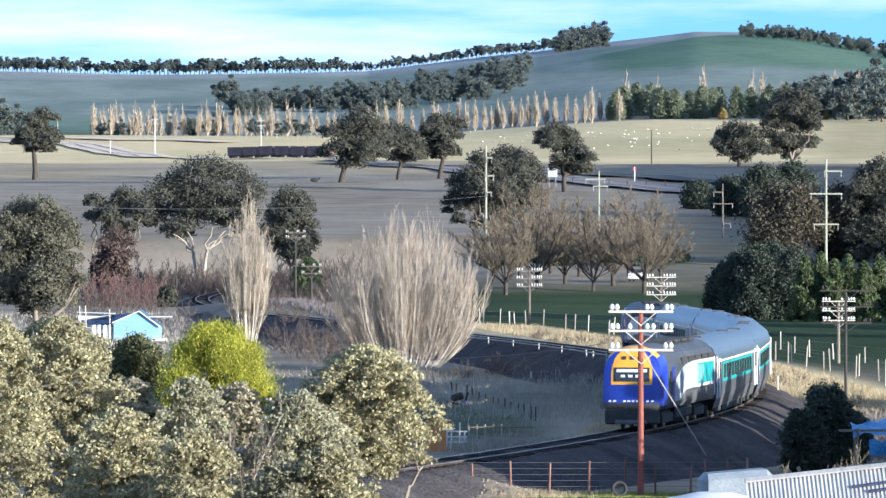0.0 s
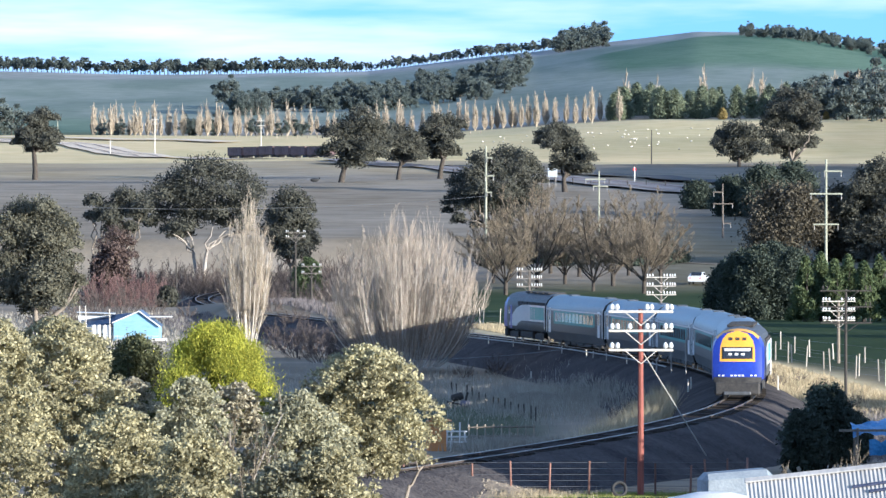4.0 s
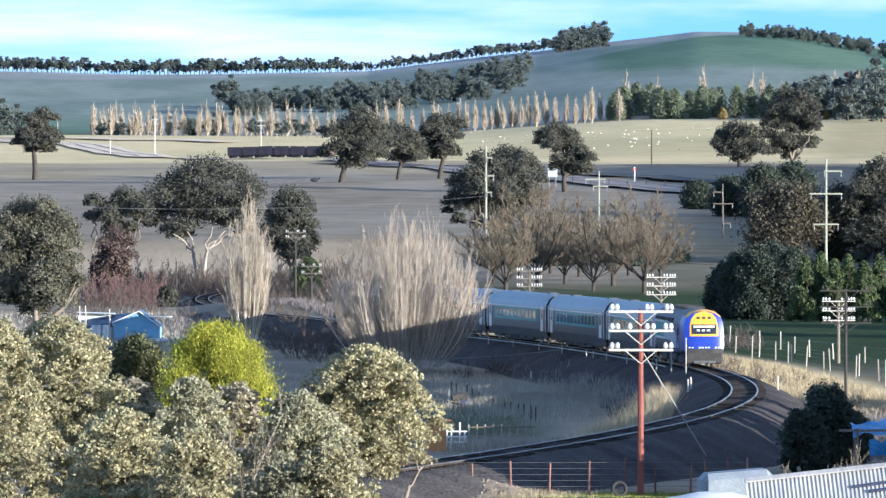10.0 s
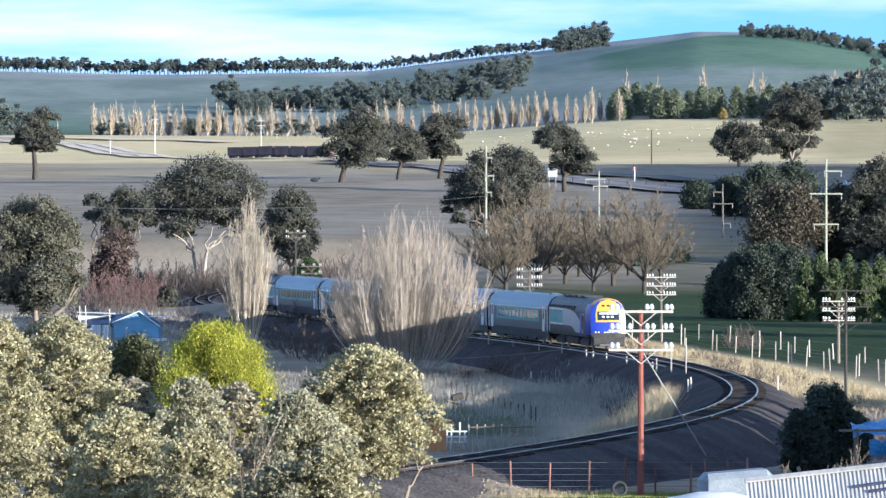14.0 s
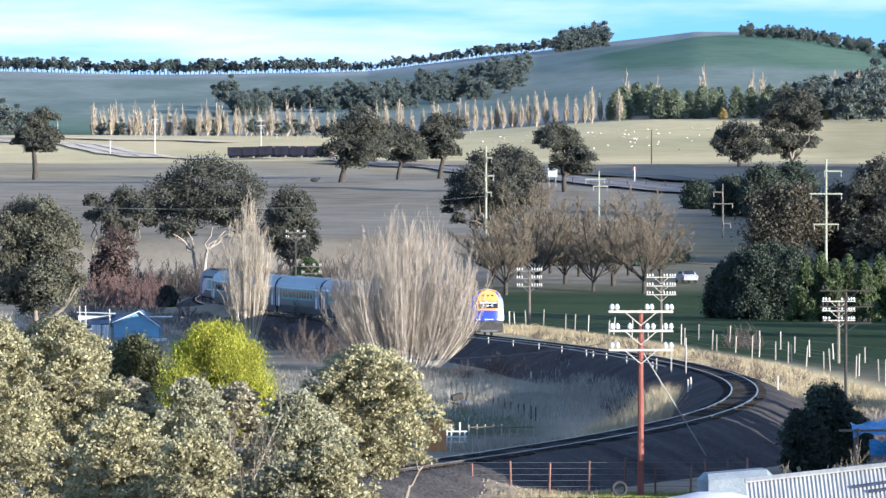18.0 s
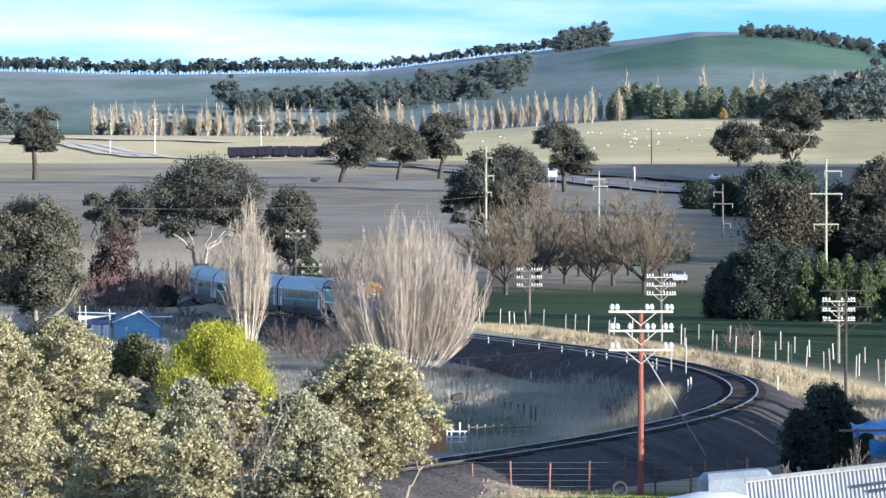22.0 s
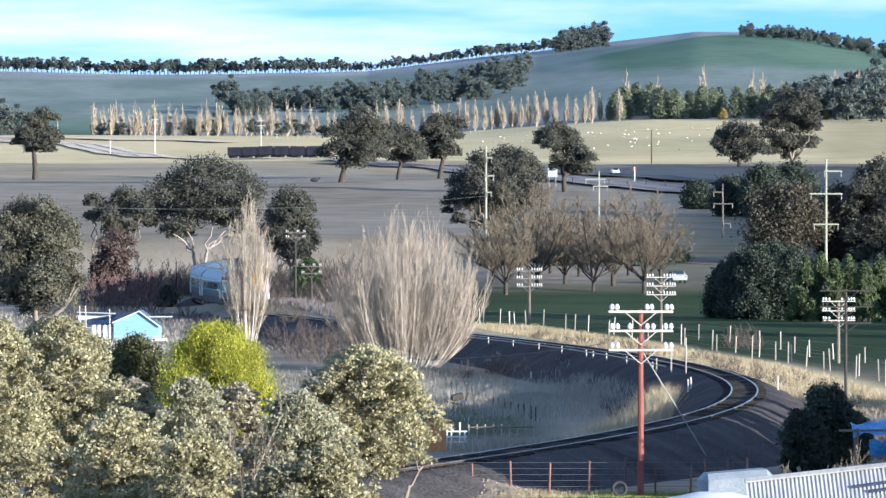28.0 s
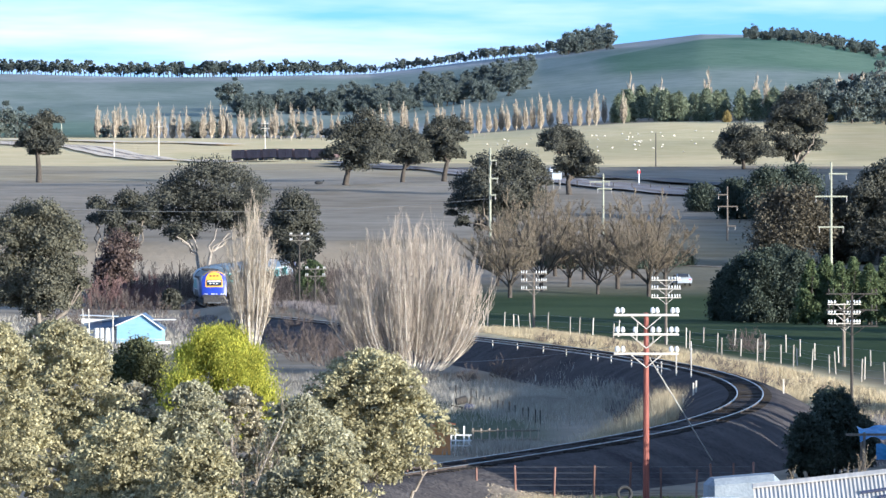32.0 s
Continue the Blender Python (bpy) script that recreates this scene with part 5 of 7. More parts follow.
power_pole(-30.96, 2120, 12.6, "pale power pole beside the far line", [(1.0, -1.6, 1.6), (2.8, -1.6, 1.6)], post=0.22, mat_name="arm")
power_pole(-56.63, 2060, 5.6, "short pale post beside the far line", [(0.6, -0.5, 0.9)], post=0.24, mat_name="arm")
power_pole(-65.58, 2300, 10.0, "thin pole beside the far road", [], post=0.25)
power_pole(-45.38, 640, 5.4, "thin dark timber pole by the line", [], post=0.11, mat_name="dark_timber")


def strung(name, a, b, sag, r, label, material="wire"):
    t = np.linspace(0, 1, 14)
    pts = np.outer(1 - t, a) + np.outer(t, b)
    pts[:, 2] -= sag * 4 * t * (1 - t)
    tb = Tubes()
    tb.add(pts, [r] * len(pts), 5)
    tagged(new(name, tb.mesh(name, material)), label, "wire")


_p = at(33.65, 236)
_q = at(44.81, 240)
strung("stay_wire", (_p[0], _p[1], gz(*_p) + 5.9), (_q[0], _q[1], 0.2), 0.0, 0.028, "straight pale steel stay wire of the red pole", "guard")


# ---------------------------------------------------------------- train
PROFILE = ((1.30, 0.95), (1.42, 1.15), (1.45, 1.6), (1.45, 2.75), (1.40, 3.1), (1.22, 3.5), (0.85, 3.8), (0.4, 3.93), (0.0, 3.96))


def shell_mesh(name, prof, y0, y1, material, steps=2, smooth_it=True):
    v, f, k = [], [], len(prof)
    for y in np.linspace(y0, y1, steps):
        v += [(x, y, z) for x, z in prof]
    for i in range(steps - 1):
        f += [(i * k + j, i * k + j + 1, (i + 1) * k + j + 1, (i + 1) * k + j) for j in range(k - 1)]
    return mesh_of(name, v, f, material, smooth_it)


def both_sides(prof):
    return [(x, z) for x, z in prof] + [(-x, z) for x, z in reversed(prof[:-1])]


def bogie(parent, y):
    b = part("bogie", box_bm(box_bm(box(0, 0, 0.6, 2.2, 2.9, 0.5, bevel=0.05), 1.1, 0, 0.5, 0.16, 3.4, 0.42), -1.1, 0, 0.5, 0.16, 3.4, 0.42), "under", parent)
    b.matrix_basis = pose(0, y, 0)
    for dy in (-1.3, 1.3):
        part("wheelset", rod_bm(rod_bm(rod((-0.8, dy, 0.46), (-0.68, dy, 0.46), 0.46, n=20), (0.68, dy, 0.46), (0.8, dy, 0.46), 0.46, n=20), (-0.7, dy, 0.46), (0.7, dy, 0.46), 0.08), "steel", b)


def carriage():
    c = thing("passenger_carriage", 0, 0, 0, "silver passenger carriage with dark window band", "train carriage", "carriages of the train")
    L = 23.9
    wall = both_sides(PROFILE)
    piece("body", shell_mesh("body", wall[1:4] , -L / 2, L / 2, "train_silver"), c)
    piece("body", shell_mesh("body", [(-x, z) for x, z in wall[1:4]][::-1], -L / 2, L / 2, "train_silver"), c)
    piece("skirt", shell_mesh("skirt", [(1.2, 0.5), (1.3, 0.8), (1.42, 1.15)], -L / 2 + 0.2, L / 2 - 0.2, "train_grey"), c)
    piece("skirt", shell_mesh("skirt", [(-1.42, 1.15), (-1.3, 0.8), (-1.2, 0.5)], -L / 2 + 0.2, L / 2 - 0.2, "train_grey"), c)
    roof = [(1.45, 2.75), (1.40, 3.1), (1.22, 3.5), (0.85, 3.8), (0.4, 3.93), (0.0, 3.96), (-0.4, 3.93), (-0.85, 3.8), (-1.22, 3.5), (-1.40, 3.1), (-1.45, 2.75)]
    piece("roof", shell_mesh("roof", roof, -L / 2, L / 2, "train_roof"), c, None, "pale ribbed metal roof")
    for e in (-1, 1):
        end = mesh_of("end_wall", [(x, e * (L / 2 - 0.02), z) for x, z in wall], [tuple(range(len(wall)))], "dark_roof")
        piece("end_wall", end, c)
        part("gangway", box(0, e * (L / 2 + 0.2), 2.2, 1.3, 0.5, 2.3, bevel=0.05), "rubber", c, "black rubber gangway")
        part("vent_unit", box(0, e * 7.6, 3.97, 0.7, 1.2, 0.1, bevel=0.03), "train_grey", c)
        bogie(c, e * 8.4)
    for side in (-1, 1):
        part("window_band", box(side * 1.452, 0, 2.25, 0.012, 17.4, 1.0), "train_teal", c, "teal band round the windows")
        for i in range(11):
            part("window_pane", box(side * 1.462, -7.5 + i * 1.5, 2.28, 0.012, 1.2, 0.7, bevel=0.005), "glass", c)
        part("stripe", box(side * 1.456, 0, 2.84, 0.01, 23.0, 0.1), "train_white", c, "white stripe above the windows")
        for e in (-1, 1):
            part("corner_post", box(side * 1.45, e * (L / 2 - 0.12), 2.05, 0.05, 0.2, 2.1, bevel=0.01), "train_white", c, "white end post")
            d = part("door", box(side * 1.458, e * 10.4, 2.0, 0.03, 0.95, 1.95, bevel=0.01), "train_white", c, "white entrance door")
            part("door_pane", box(side * 1.476, e * 10.4, 2.4, 0.01, 0.5, 0.8), "glass", d)
    part("underframe", box(0, 0, 0.85, 2.3, 22.5, 0.35), "under", c)
    for y, w in ((-4.3, 2.8), (-1.2, 2.6), (1.6, 2.2), (4.4, 2.6)):
        part("equipment_box", box(0, y, 0.52, 2.35, w, 0.62, bevel=0.04), "under", c)
    return c


def power_car():
    c = thing("power_car", 0, 0, 0, "diesel power car with yellow and blue nose", "locomotive", "power cars of the train")
    L = 17.3
    back, front = -L / 2, L / 2

    def nose_y(x, z):
        return front - 0.16 * max(0.0, z - 1.0) ** 1.5 * 0.62 - 0.22 * (abs(x) / 1.4) ** 3

    ring = both_sides(PROFILE)
    # sides to the nose
    ys = np.linspace(back, front - 2.0, 12)
    v, f, k = [], [], len(ring)
    for y in ys:
        v += [(x, y, z) for x, z in ring]
    v += [(x * 0.985, nose_y(x, z) - 0.55, z * 0.995) for x, z in ring]
    v += [(x * 0.93, nose_y(x * 0.93, z) , z * 0.965 if z > 2.5 else z) for x, z in ring]
    n = len(ys) + 2
    groups = {"train_silver": [], "train_blue": [], "dark_roof": [], "train_white": [], "train_yellow": [], "train_grey": [], "under": []}
    for i in range(n - 1):
        for j in range(k - 1):
            z = (ring[j][1] + ring[j + 1][1]) / 2
            yy = (v[i * k + j][1] + v[(i + 1) * k + j][1]) / 2
            if i == n - 2 and z > 3.6:
                g = "train_yellow"
            elif i >= n - 3:
                g = ("train_blue" if z > 1.2 else "under") if z < 3.4 or i == n - 2 else "dark_roof"
            elif z > 3.3:
                g = "dark_roof"
            else:
                g = "train_grey" if z < 1.4 else "train_silver"
            groups[g].append((i * k + j, i * k + j + 1, (i + 1) * k + j + 1, (i + 1) * k + j))
    names = {"train_silver": "body", "train_blue": "cab_shell", "dark_roof": "roof", "train_grey": "skirt", "train_yellow": "brow", "under": "valance"}
    for g, ff in groups.items():
        if ff:
            piece(names[g], mesh_of(names[g], v, ff, "dark_roof" if g == "train_silver" else g, True), c, None, {"train_blue": "deep blue cab shell", "dark_roof": "dark roof with grilles"}.get(g, ""))
    # front face
    zs, xs = np.linspace(0.95, 3.84, 18), np.linspace(-1, 1, 15)

    def half_w(z):
        zz = [p[1] for p in PROFILE]
        return float(np.interp(z / 0.965 if z > 2.5 else z, zz, [p[0] for p in PROFILE])) * 0.93

    fv = [(t * half_w(z), nose_y(t * half_w(z), z), z) for z in zs for t in xs]
    kx = len(xs)
    low, high, base = [], [], []
    for i in range(len(zs) - 1):
        for j in range(kx - 1):
            q = (i * kx + j + 1, i * kx + j, (i + 1) * kx + j, (i + 1) * kx + j + 1)
            (base if zs[i] < 1.22 else high if zs[i] > 2.0 and abs((xs[j] + xs[j + 1]) / 2) < 0.7 else low).append(q)
    piece("nose", mesh_of("nose", fv, low, "train_blue", True), c, None, "deep blue rounded nose")
    piece("nose_skirt", mesh_of("nose_skirt", fv, base, "under", True), c, None, "black lower front")
    piece("nose_panel", mesh_of("nose_panel", fv, high, "train_yellow", True), c, None, "orange-yellow front panel")

    def on_nose(name, x0, x1, z0, z1, material, proud, parent=c, label=""):
        nx, nz = 7, 4
        vv = [(x0 + (x1 - x0) * a / nx, nose_y(x0 + (x1 - x0) * a / nx, z0 + (z1 - z0) * b / nz) + proud, z0 + (z1 - z0) * b / nz) for b in range(nz + 1) for a in range(nx + 1)]
        ff = [(b * (nx + 1) + a + 1, b * (nx + 1) + a, (b + 1) * (nx + 1) + a, (b + 1) * (nx + 1) + a + 1) for b in range(nz) for a in range(nx)]
        return piece(name, mesh_of(name, vv, ff, material, True), parent, None, label)

    frame_ob = on_nose("windscreen_frame", -0.84, 0.84, 2.28, 2.94, "under", 0.012)
    on_nose("windscreen", -0.79, 0.79, 2.33, 2.89, "glass", 0.03, frame_ob, "dark wide windscreen")
    # white strips laid over the glass stand in for bright reflections
    on_nose("glare_strip", -0.72, 0.72, 2.72, 2.86, "train_white", 0.036, frame_ob, "pale blind behind the windscreen")
    for sx in (-0.3, 0.05, 0.4):
        on_nose("glare_tab", sx - 0.1, sx + 0.1, 2.48, 2.6, "train_white", 0.036, frame_ob)
    for sx in (-0.38, 0.0, 0.38):
        on_nose("headlight", sx - 0.11, sx + 0.11, 3.3, 3.46, "under", 0.02, c, "recessed headlight")
    for sx in (-1.0, -0.78, -0.3, -0.1, 0.1, 0.3, 0.78, 1.0):
        on_nose("marker_lamp", sx - 0.06, sx + 0.06, 1.34, 1.42, "lit_lamp", 0.02)
    part("pilot", box(0, front - 0.4, 0.66, 2.5, 0.8, 0.74, bevel=0.1), "under", c, "black front skirt")
    part("coupler_cover", box(0, front - 0.02, 0.4, 1.5, 0.16, 0.2, bevel=0.04), "train_grey", c, "grey lower valance")
    # side livery, each side
    for side in (-1, 1):
        pts = [(-8.3, 1.72), (-8.3, 3.02), (-1.5, 3.02), (0.6, 2.95), (2.4, 2.74), (3.9, 2.36), (5.0, 1.86), (5.9, 1.25), (2.6, 1.25), (2.0, 1.5), (1.0, 1.68), (-0.4, 1.72)]
        vv = [(side * 1.456, y, z) for y, z in pts]
        piece("livery_sweep", mesh_of("livery_sweep", vv, [tuple(range(len(vv)))], "train_sweep"), c, None, "silver-grey curved livery panel")
        part("livery_panel", box(side * 1.459, -5.5, 2.36, 0.012, 5.4, 0.98), "train_teal", c, "teal livery panel")
        for i in range(4):
            part("louvre", box(side * 1.468, -4.6 + 0.55 * i, 2.36, 0.012, 0.16, 0.8), "train_sweep", c)
        part("livery_stripe", box(side * 1.464, -5.5, 2.94, 0.012, 5.6, 0.14), "train_white", c, "white livery stripe")
        part("livery_stripe", box(side * 1.464, -5.5, 1.79, 0.012, 5.6, 0.14), "train_white", c, "white livery stripe")
        part("corner_post", box(side * 1.45, back + 0.14, 2.1, 0.05, 0.2, 1.9, bevel=0.01), "train_white", c, "white end post")
        for i in range(5):
            part("side_grille", box(side * 1.4, -7.4 + i * 2.2, 3.08, 0.1, 1.7, 0.34), "under", c)
        part("cab_door", box(side * 1.46, 4.9, 1.95, 0.02, 0.7, 1.9, bevel=0.006), "train_blue", c)
        part("cab_window", box(side * 1.462, 5.7, 2.45, 0.014, 0.7, 0.55, bevel=0.005), "glass", c)
    piece("end_wall", mesh_of("end_wall", [(x, back + 0.02, z) for x, z in ring], [tuple(range(len(ring)))], "dark_roof"), c)
    for y in (-5.6, -3.4, -1.0, 1.6):
        part("roof_grille", box(0, y, 3.98, 1.5, 1.6, 0.14, bevel=0.03), "under", c)
    for y in (-5.2, 5.0):
        bogie(c, y)
    part("fuel_tank", box(0, -0.1, 0.62, 2.4, 5.0, 0.6, bevel=0.1), "under", c)
    return c


tail = power_car()
lead = copy_thing(tail, pose(0, 0, 0))
cars = [carriage()]
for _ in range(4):
    cars.append(copy_thing(cars[0], pose(0, 0, 0)))
TRAIN = [(tail, 8.75, 4.8, math.pi)] + [(c, 17.6 + 24.8 * (i + 0.5), 8.4, 0.0) for i, c in enumerate(cars)] + [(lead, 17.6 + 124.0 + 8.75, 4.8, 0.0)]


def car_pose(s, half, turn):
    xa, ya, _ = line_at(s - half)
    xb, yb, _ = line_at(s + half)
    h = math.atan2(xb - xa, yb - ya)
    return Matrix.Translation(((xa + xb) / 2, (ya + yb) / 2, float(track_z((ya + yb) / 2)))) @ Matrix.Rotation(-h + turn, 4, "Z")


# ---------------------------------------------------------------- beside the line
def fence(name, spots, height, material, label, wires=3, width=0.09, wire_r=0.008, lean=2.0, tall=()):
    """Posts stand on the ground at the spots; strands run from post to post."""
    rng = np.random.default_rng(len(spots) + 7)
    x0, y0 = spots[0]
    f = thing(name, x0, y0, gz(x0, y0), label, "fence")
    post = bmesh.new()
    box_bm(post, 0, 0, height / 2 - 0.15, width, width, height + 0.3, bevel=0.015)
    pm = bpy.data.meshes.new("post")
    post.to_mesh(pm)
    post.free()
    pm.materials.append(M[material])
    tops = []
    z0 = gz(x0, y0)
    for i, (x, y) in enumerate(spots):
        k = rng.uniform(0.85, 1.15) * (1.25 if i in tall else 1.0)
        m = pose(x - x0, y - y0, gz(x, y) - z0, rng.normal() * lean, rng.normal() * lean, rng.uniform(0, 90)) @ Matrix.Diagonal((1, 1, k, 1))
        piece("post", pm, f, m)
        tops.append((x - x0, y - y0, gz(x, y) - z0))
    for j in range(wires):
        tb = Tubes()
        hgt = height * (0.25 + 0.68 * j / max(wires - 1, 1))
        tb.add([(x, y, z + hgt) for x, y, z in tops], [wire_r] * len(tops), 4)
        piece("strand", tb.mesh("strand", "wire"), f)
    return f


_fence_run = [150 + 4.6 * i + 1.6 * math.sin(i * 2.3) for i in range(49)]
fence("paddock_fence", [offset_spot(s, 13.5 + 0.6 * math.sin(s)) for s in _fence_run], 1.45, "pale_post", "weathered timber post and wire fence along the paddock", tall=(5, 11, 12, 23))
fence("paddock_fence", [offset_spot(s, 18.5 + 0.8 * math.sin(s * 0.7)) for s in np.arange(160, 300, 7.5)], 1.3, "pale_post", "older sparse timber fence beyond the line", wires=2)
fence("yard_fence", [at(b, 236.0 + 0.1 * i) for i, b in enumerate((-15.96, -10.38, -6.92, -2.50, 5.00, 11.63, 18.08, 24.81, 30.87, 36.15, 42.12, 44.81, 48.46, 51.73))], 1.42, "brown_post", "red-brown post and wire fence below the bank", wires=5, width=0.075, wire_r=0.007)
fence("bowl_fence", [at(b, d) for b, d in ((1.54, 402), (2.31, 399), (4.04, 394), (5.00, 391), (6.15, 388), (7.31, 385), (8.56, 382), (9.42, 379.5), (10.48, 377), (11.54, 374.5), (12.79, 372), (13.85, 369.5), (15.00, 367), (15.77, 365))], 0.85, "dark_timber", "row of dark timber posts in the hollow", wires=0, width=0.08)


def rail_fence(b0, b1, d, n, label):
    f = None
    x0, x1, d = at(b0, d)[0], at(b1, d)[0], at(b0, d)[1]
    z = min(gz(x0, d), gz(x1, d))
    f = thing("stock_rail", x0, d, z, label, "fence")
    for i in range(n):
        part("post", box((x1 - x0) * i / (n - 1), 0, 0.5, 0.09, 0.09, 1.3, bevel=0.01), "timber", f)
    for h in (0.45, 0.98):
        part("rail", rod((-0.1, -0.07, h), (x1 - x0 + 0.1, -0.07, h + 0.04), 0.045, n=6), "timber", f)
    return f


rail_fence(4.42, 15.48, 338, 9, "old timber stock rails in the hollow")


def white_gate():
    x, y = at(0.38, 334)
    g = thing("yard_gate", x, y, gz(x, y), "white-painted timber yard gate with posts", "gate")
    for px, h in ((0.1, 1.35), (0.36, 1.35), (0.86, 1.45), (1.15, 0.95)):
        part("post", box(px, 0, h / 2 - 0.1, 0.1, 0.1, h + 0.2, bevel=0.012), "white_paint", g)
    for h in (0.3, 0.6, 0.92):
        part("rail", box(0.6, -0.07, h, 1.4, 0.03, 0.08), "white_paint", g)
    part("brace", rod((0.12, -0.1, 1.25), (0.5, -0.1, 0.95), 0.03, n=6), "white_paint", g)


white_gate()


def orange_hut():
    x, y = at(-1.15, 331)
    h = thing("small_hut", x, y, gz(x, y), "small orange-painted hut with red roof", "hut", turn=12)
    part("wall", box(0, 0, 0.75, 1.0, 1.0, 2.0, bevel=0.02), "orange_paint", h)
    part("roof", box(0, 0, 1.82, 1.2, 1.2, 0.12, m=Matrix.Rotation(radians(6), 4, "Y"), bevel=0.02), "red_brick", h, "red sheet roof")
    part("door", box(-0.1, -0.51, 0.7, 0.55, 0.03, 1.6), "orange_paint", h)


orange_hut()


def junk():
    x, y = at(2.79, 384)
    j = thing("scrap_heap", x, y, gz(x, y), "heap of discarded timber, drum and blue plastic", "scrap heap")
    part("drum", rod((-0.5, 0, 0.55), (0.2, 0.2, 0.75), 0.26, n=14), "dark_timber", j)
    part("plank", box(-0.1, 0, 0.15, 1.6, 0.2, 0.12, m=Matrix.Rotation(radians(12), 4, "Y")), "dark_timber", j)
    part("plank", box(0.3, 0.1, 0.5, 0.15, 0.12, 1.2, m=Matrix.Rotation(radians(15), 4, "Y")), "dark_timber", j)
    part("plastic_sheet", box(0.4, -0.1, 0.25, 0.7, 0.6, 0.35, m=Matrix.Rotation(radians(20), 4, "X"), bevel=0.1), "blue_steel", j, "crumpled dark blue plastic sheet")
    part("pipe", rod((-0.8, 0, 0), (-0.7, 0, 1.2), 0.03, n=6), "guard", j)


junk()


def markers():
    """White marker posts and a pale cable along the inner edge of the ballast."""
    def s_for(b):
        # where the inner edge of the ballast lies on the bearing b
        ss = np.arange(190, 300, 0.5)
        best = min(ss, key=lambda s: abs(offset_spot(s, -2.2)[0] / offset_spot(s, -2.2)[1] * 1000 - b))
        return best
    for b in (7.79, 11.92, 16.25, 20.29, 24.42, 25.48, 27.88, 31.25, 35.67):
        x, y = offset_spot(s_for(b), -2.2)
        p = thing("marker_post", x, y, float(track_z(y)) - 0.5, "short white-painted marker post on the bank", "marker post", "white posts along the bank")
        part("post", box(0, 0, 0.16, 0.085, 0.05, 0.95, bevel=0.008), "arm", p)
        part("footing", box(0, 0, 0.02, 0.13, 0.09, 0.1), "guard", p)
    s0, s1 = s_for(37.88), 312
    pts = []
    for s in np.arange(s0, s1, 2.0):
        x, y = offset_spot(s, -2.2)
        pts.append((x, y, float(track_z(y)) - 0.02))
    tb = Tubes()
    tb.add(pts, [0.05] * len(pts), 6)
    tagged(new("cable_conduit", tb.mesh("cable_conduit", "guard")), "pale cable conduit along the edge of the ballast", "conduit")
    for b, d, h, mt, label in ((38.85, 379, 1.45, "guard", "tall grey marker post in the hollow"), (36.35, 385, 0.9, "guard", "grey marker post in the hollow"), (38.08, 352, 0.75, "arm", "white marker post on the grass"), (40.00, 350, 0.5, "arm", "white marker post on the grass"), (41.73, 352, 0.75, "arm", "white marker post on the grass"), (42.21, 354, 0.7, "arm", "white marker post on the grass"), (57.02, 345, 0.85, "arm", "white kilometre post beside the line"), (15.00, 425, 0.5, "arm", "white stub post in the grass")):
        x, y = at(b, d)
        p = thing("marker_post", x, y, float(surface_z(x, y)), label, "marker post")
        part("post", box(0, 0, h / 2 - 0.2, 0.1, 0.06, h + 0.4, bevel=0.01), mt, p)
        part("cap", box(0, 0, h + 0.01, 0.12, 0.08, 0.04, bevel=0.008), mt, p)
    x, y = at(41.35, 372)
    p = thing("signal_rod", x, y, float(surface_z(x, y)) - 0.1, "thin grey steel rod beside the line", "rod")
    part("rod", rod((0, 0, 0), (0, 0, 2.5), 0.045, n=8), "guard", p)
    part("collar", rod((0, 0, 1.9), (0, 0, 2.0), 0.08, n=8), "guard", p)


markers()


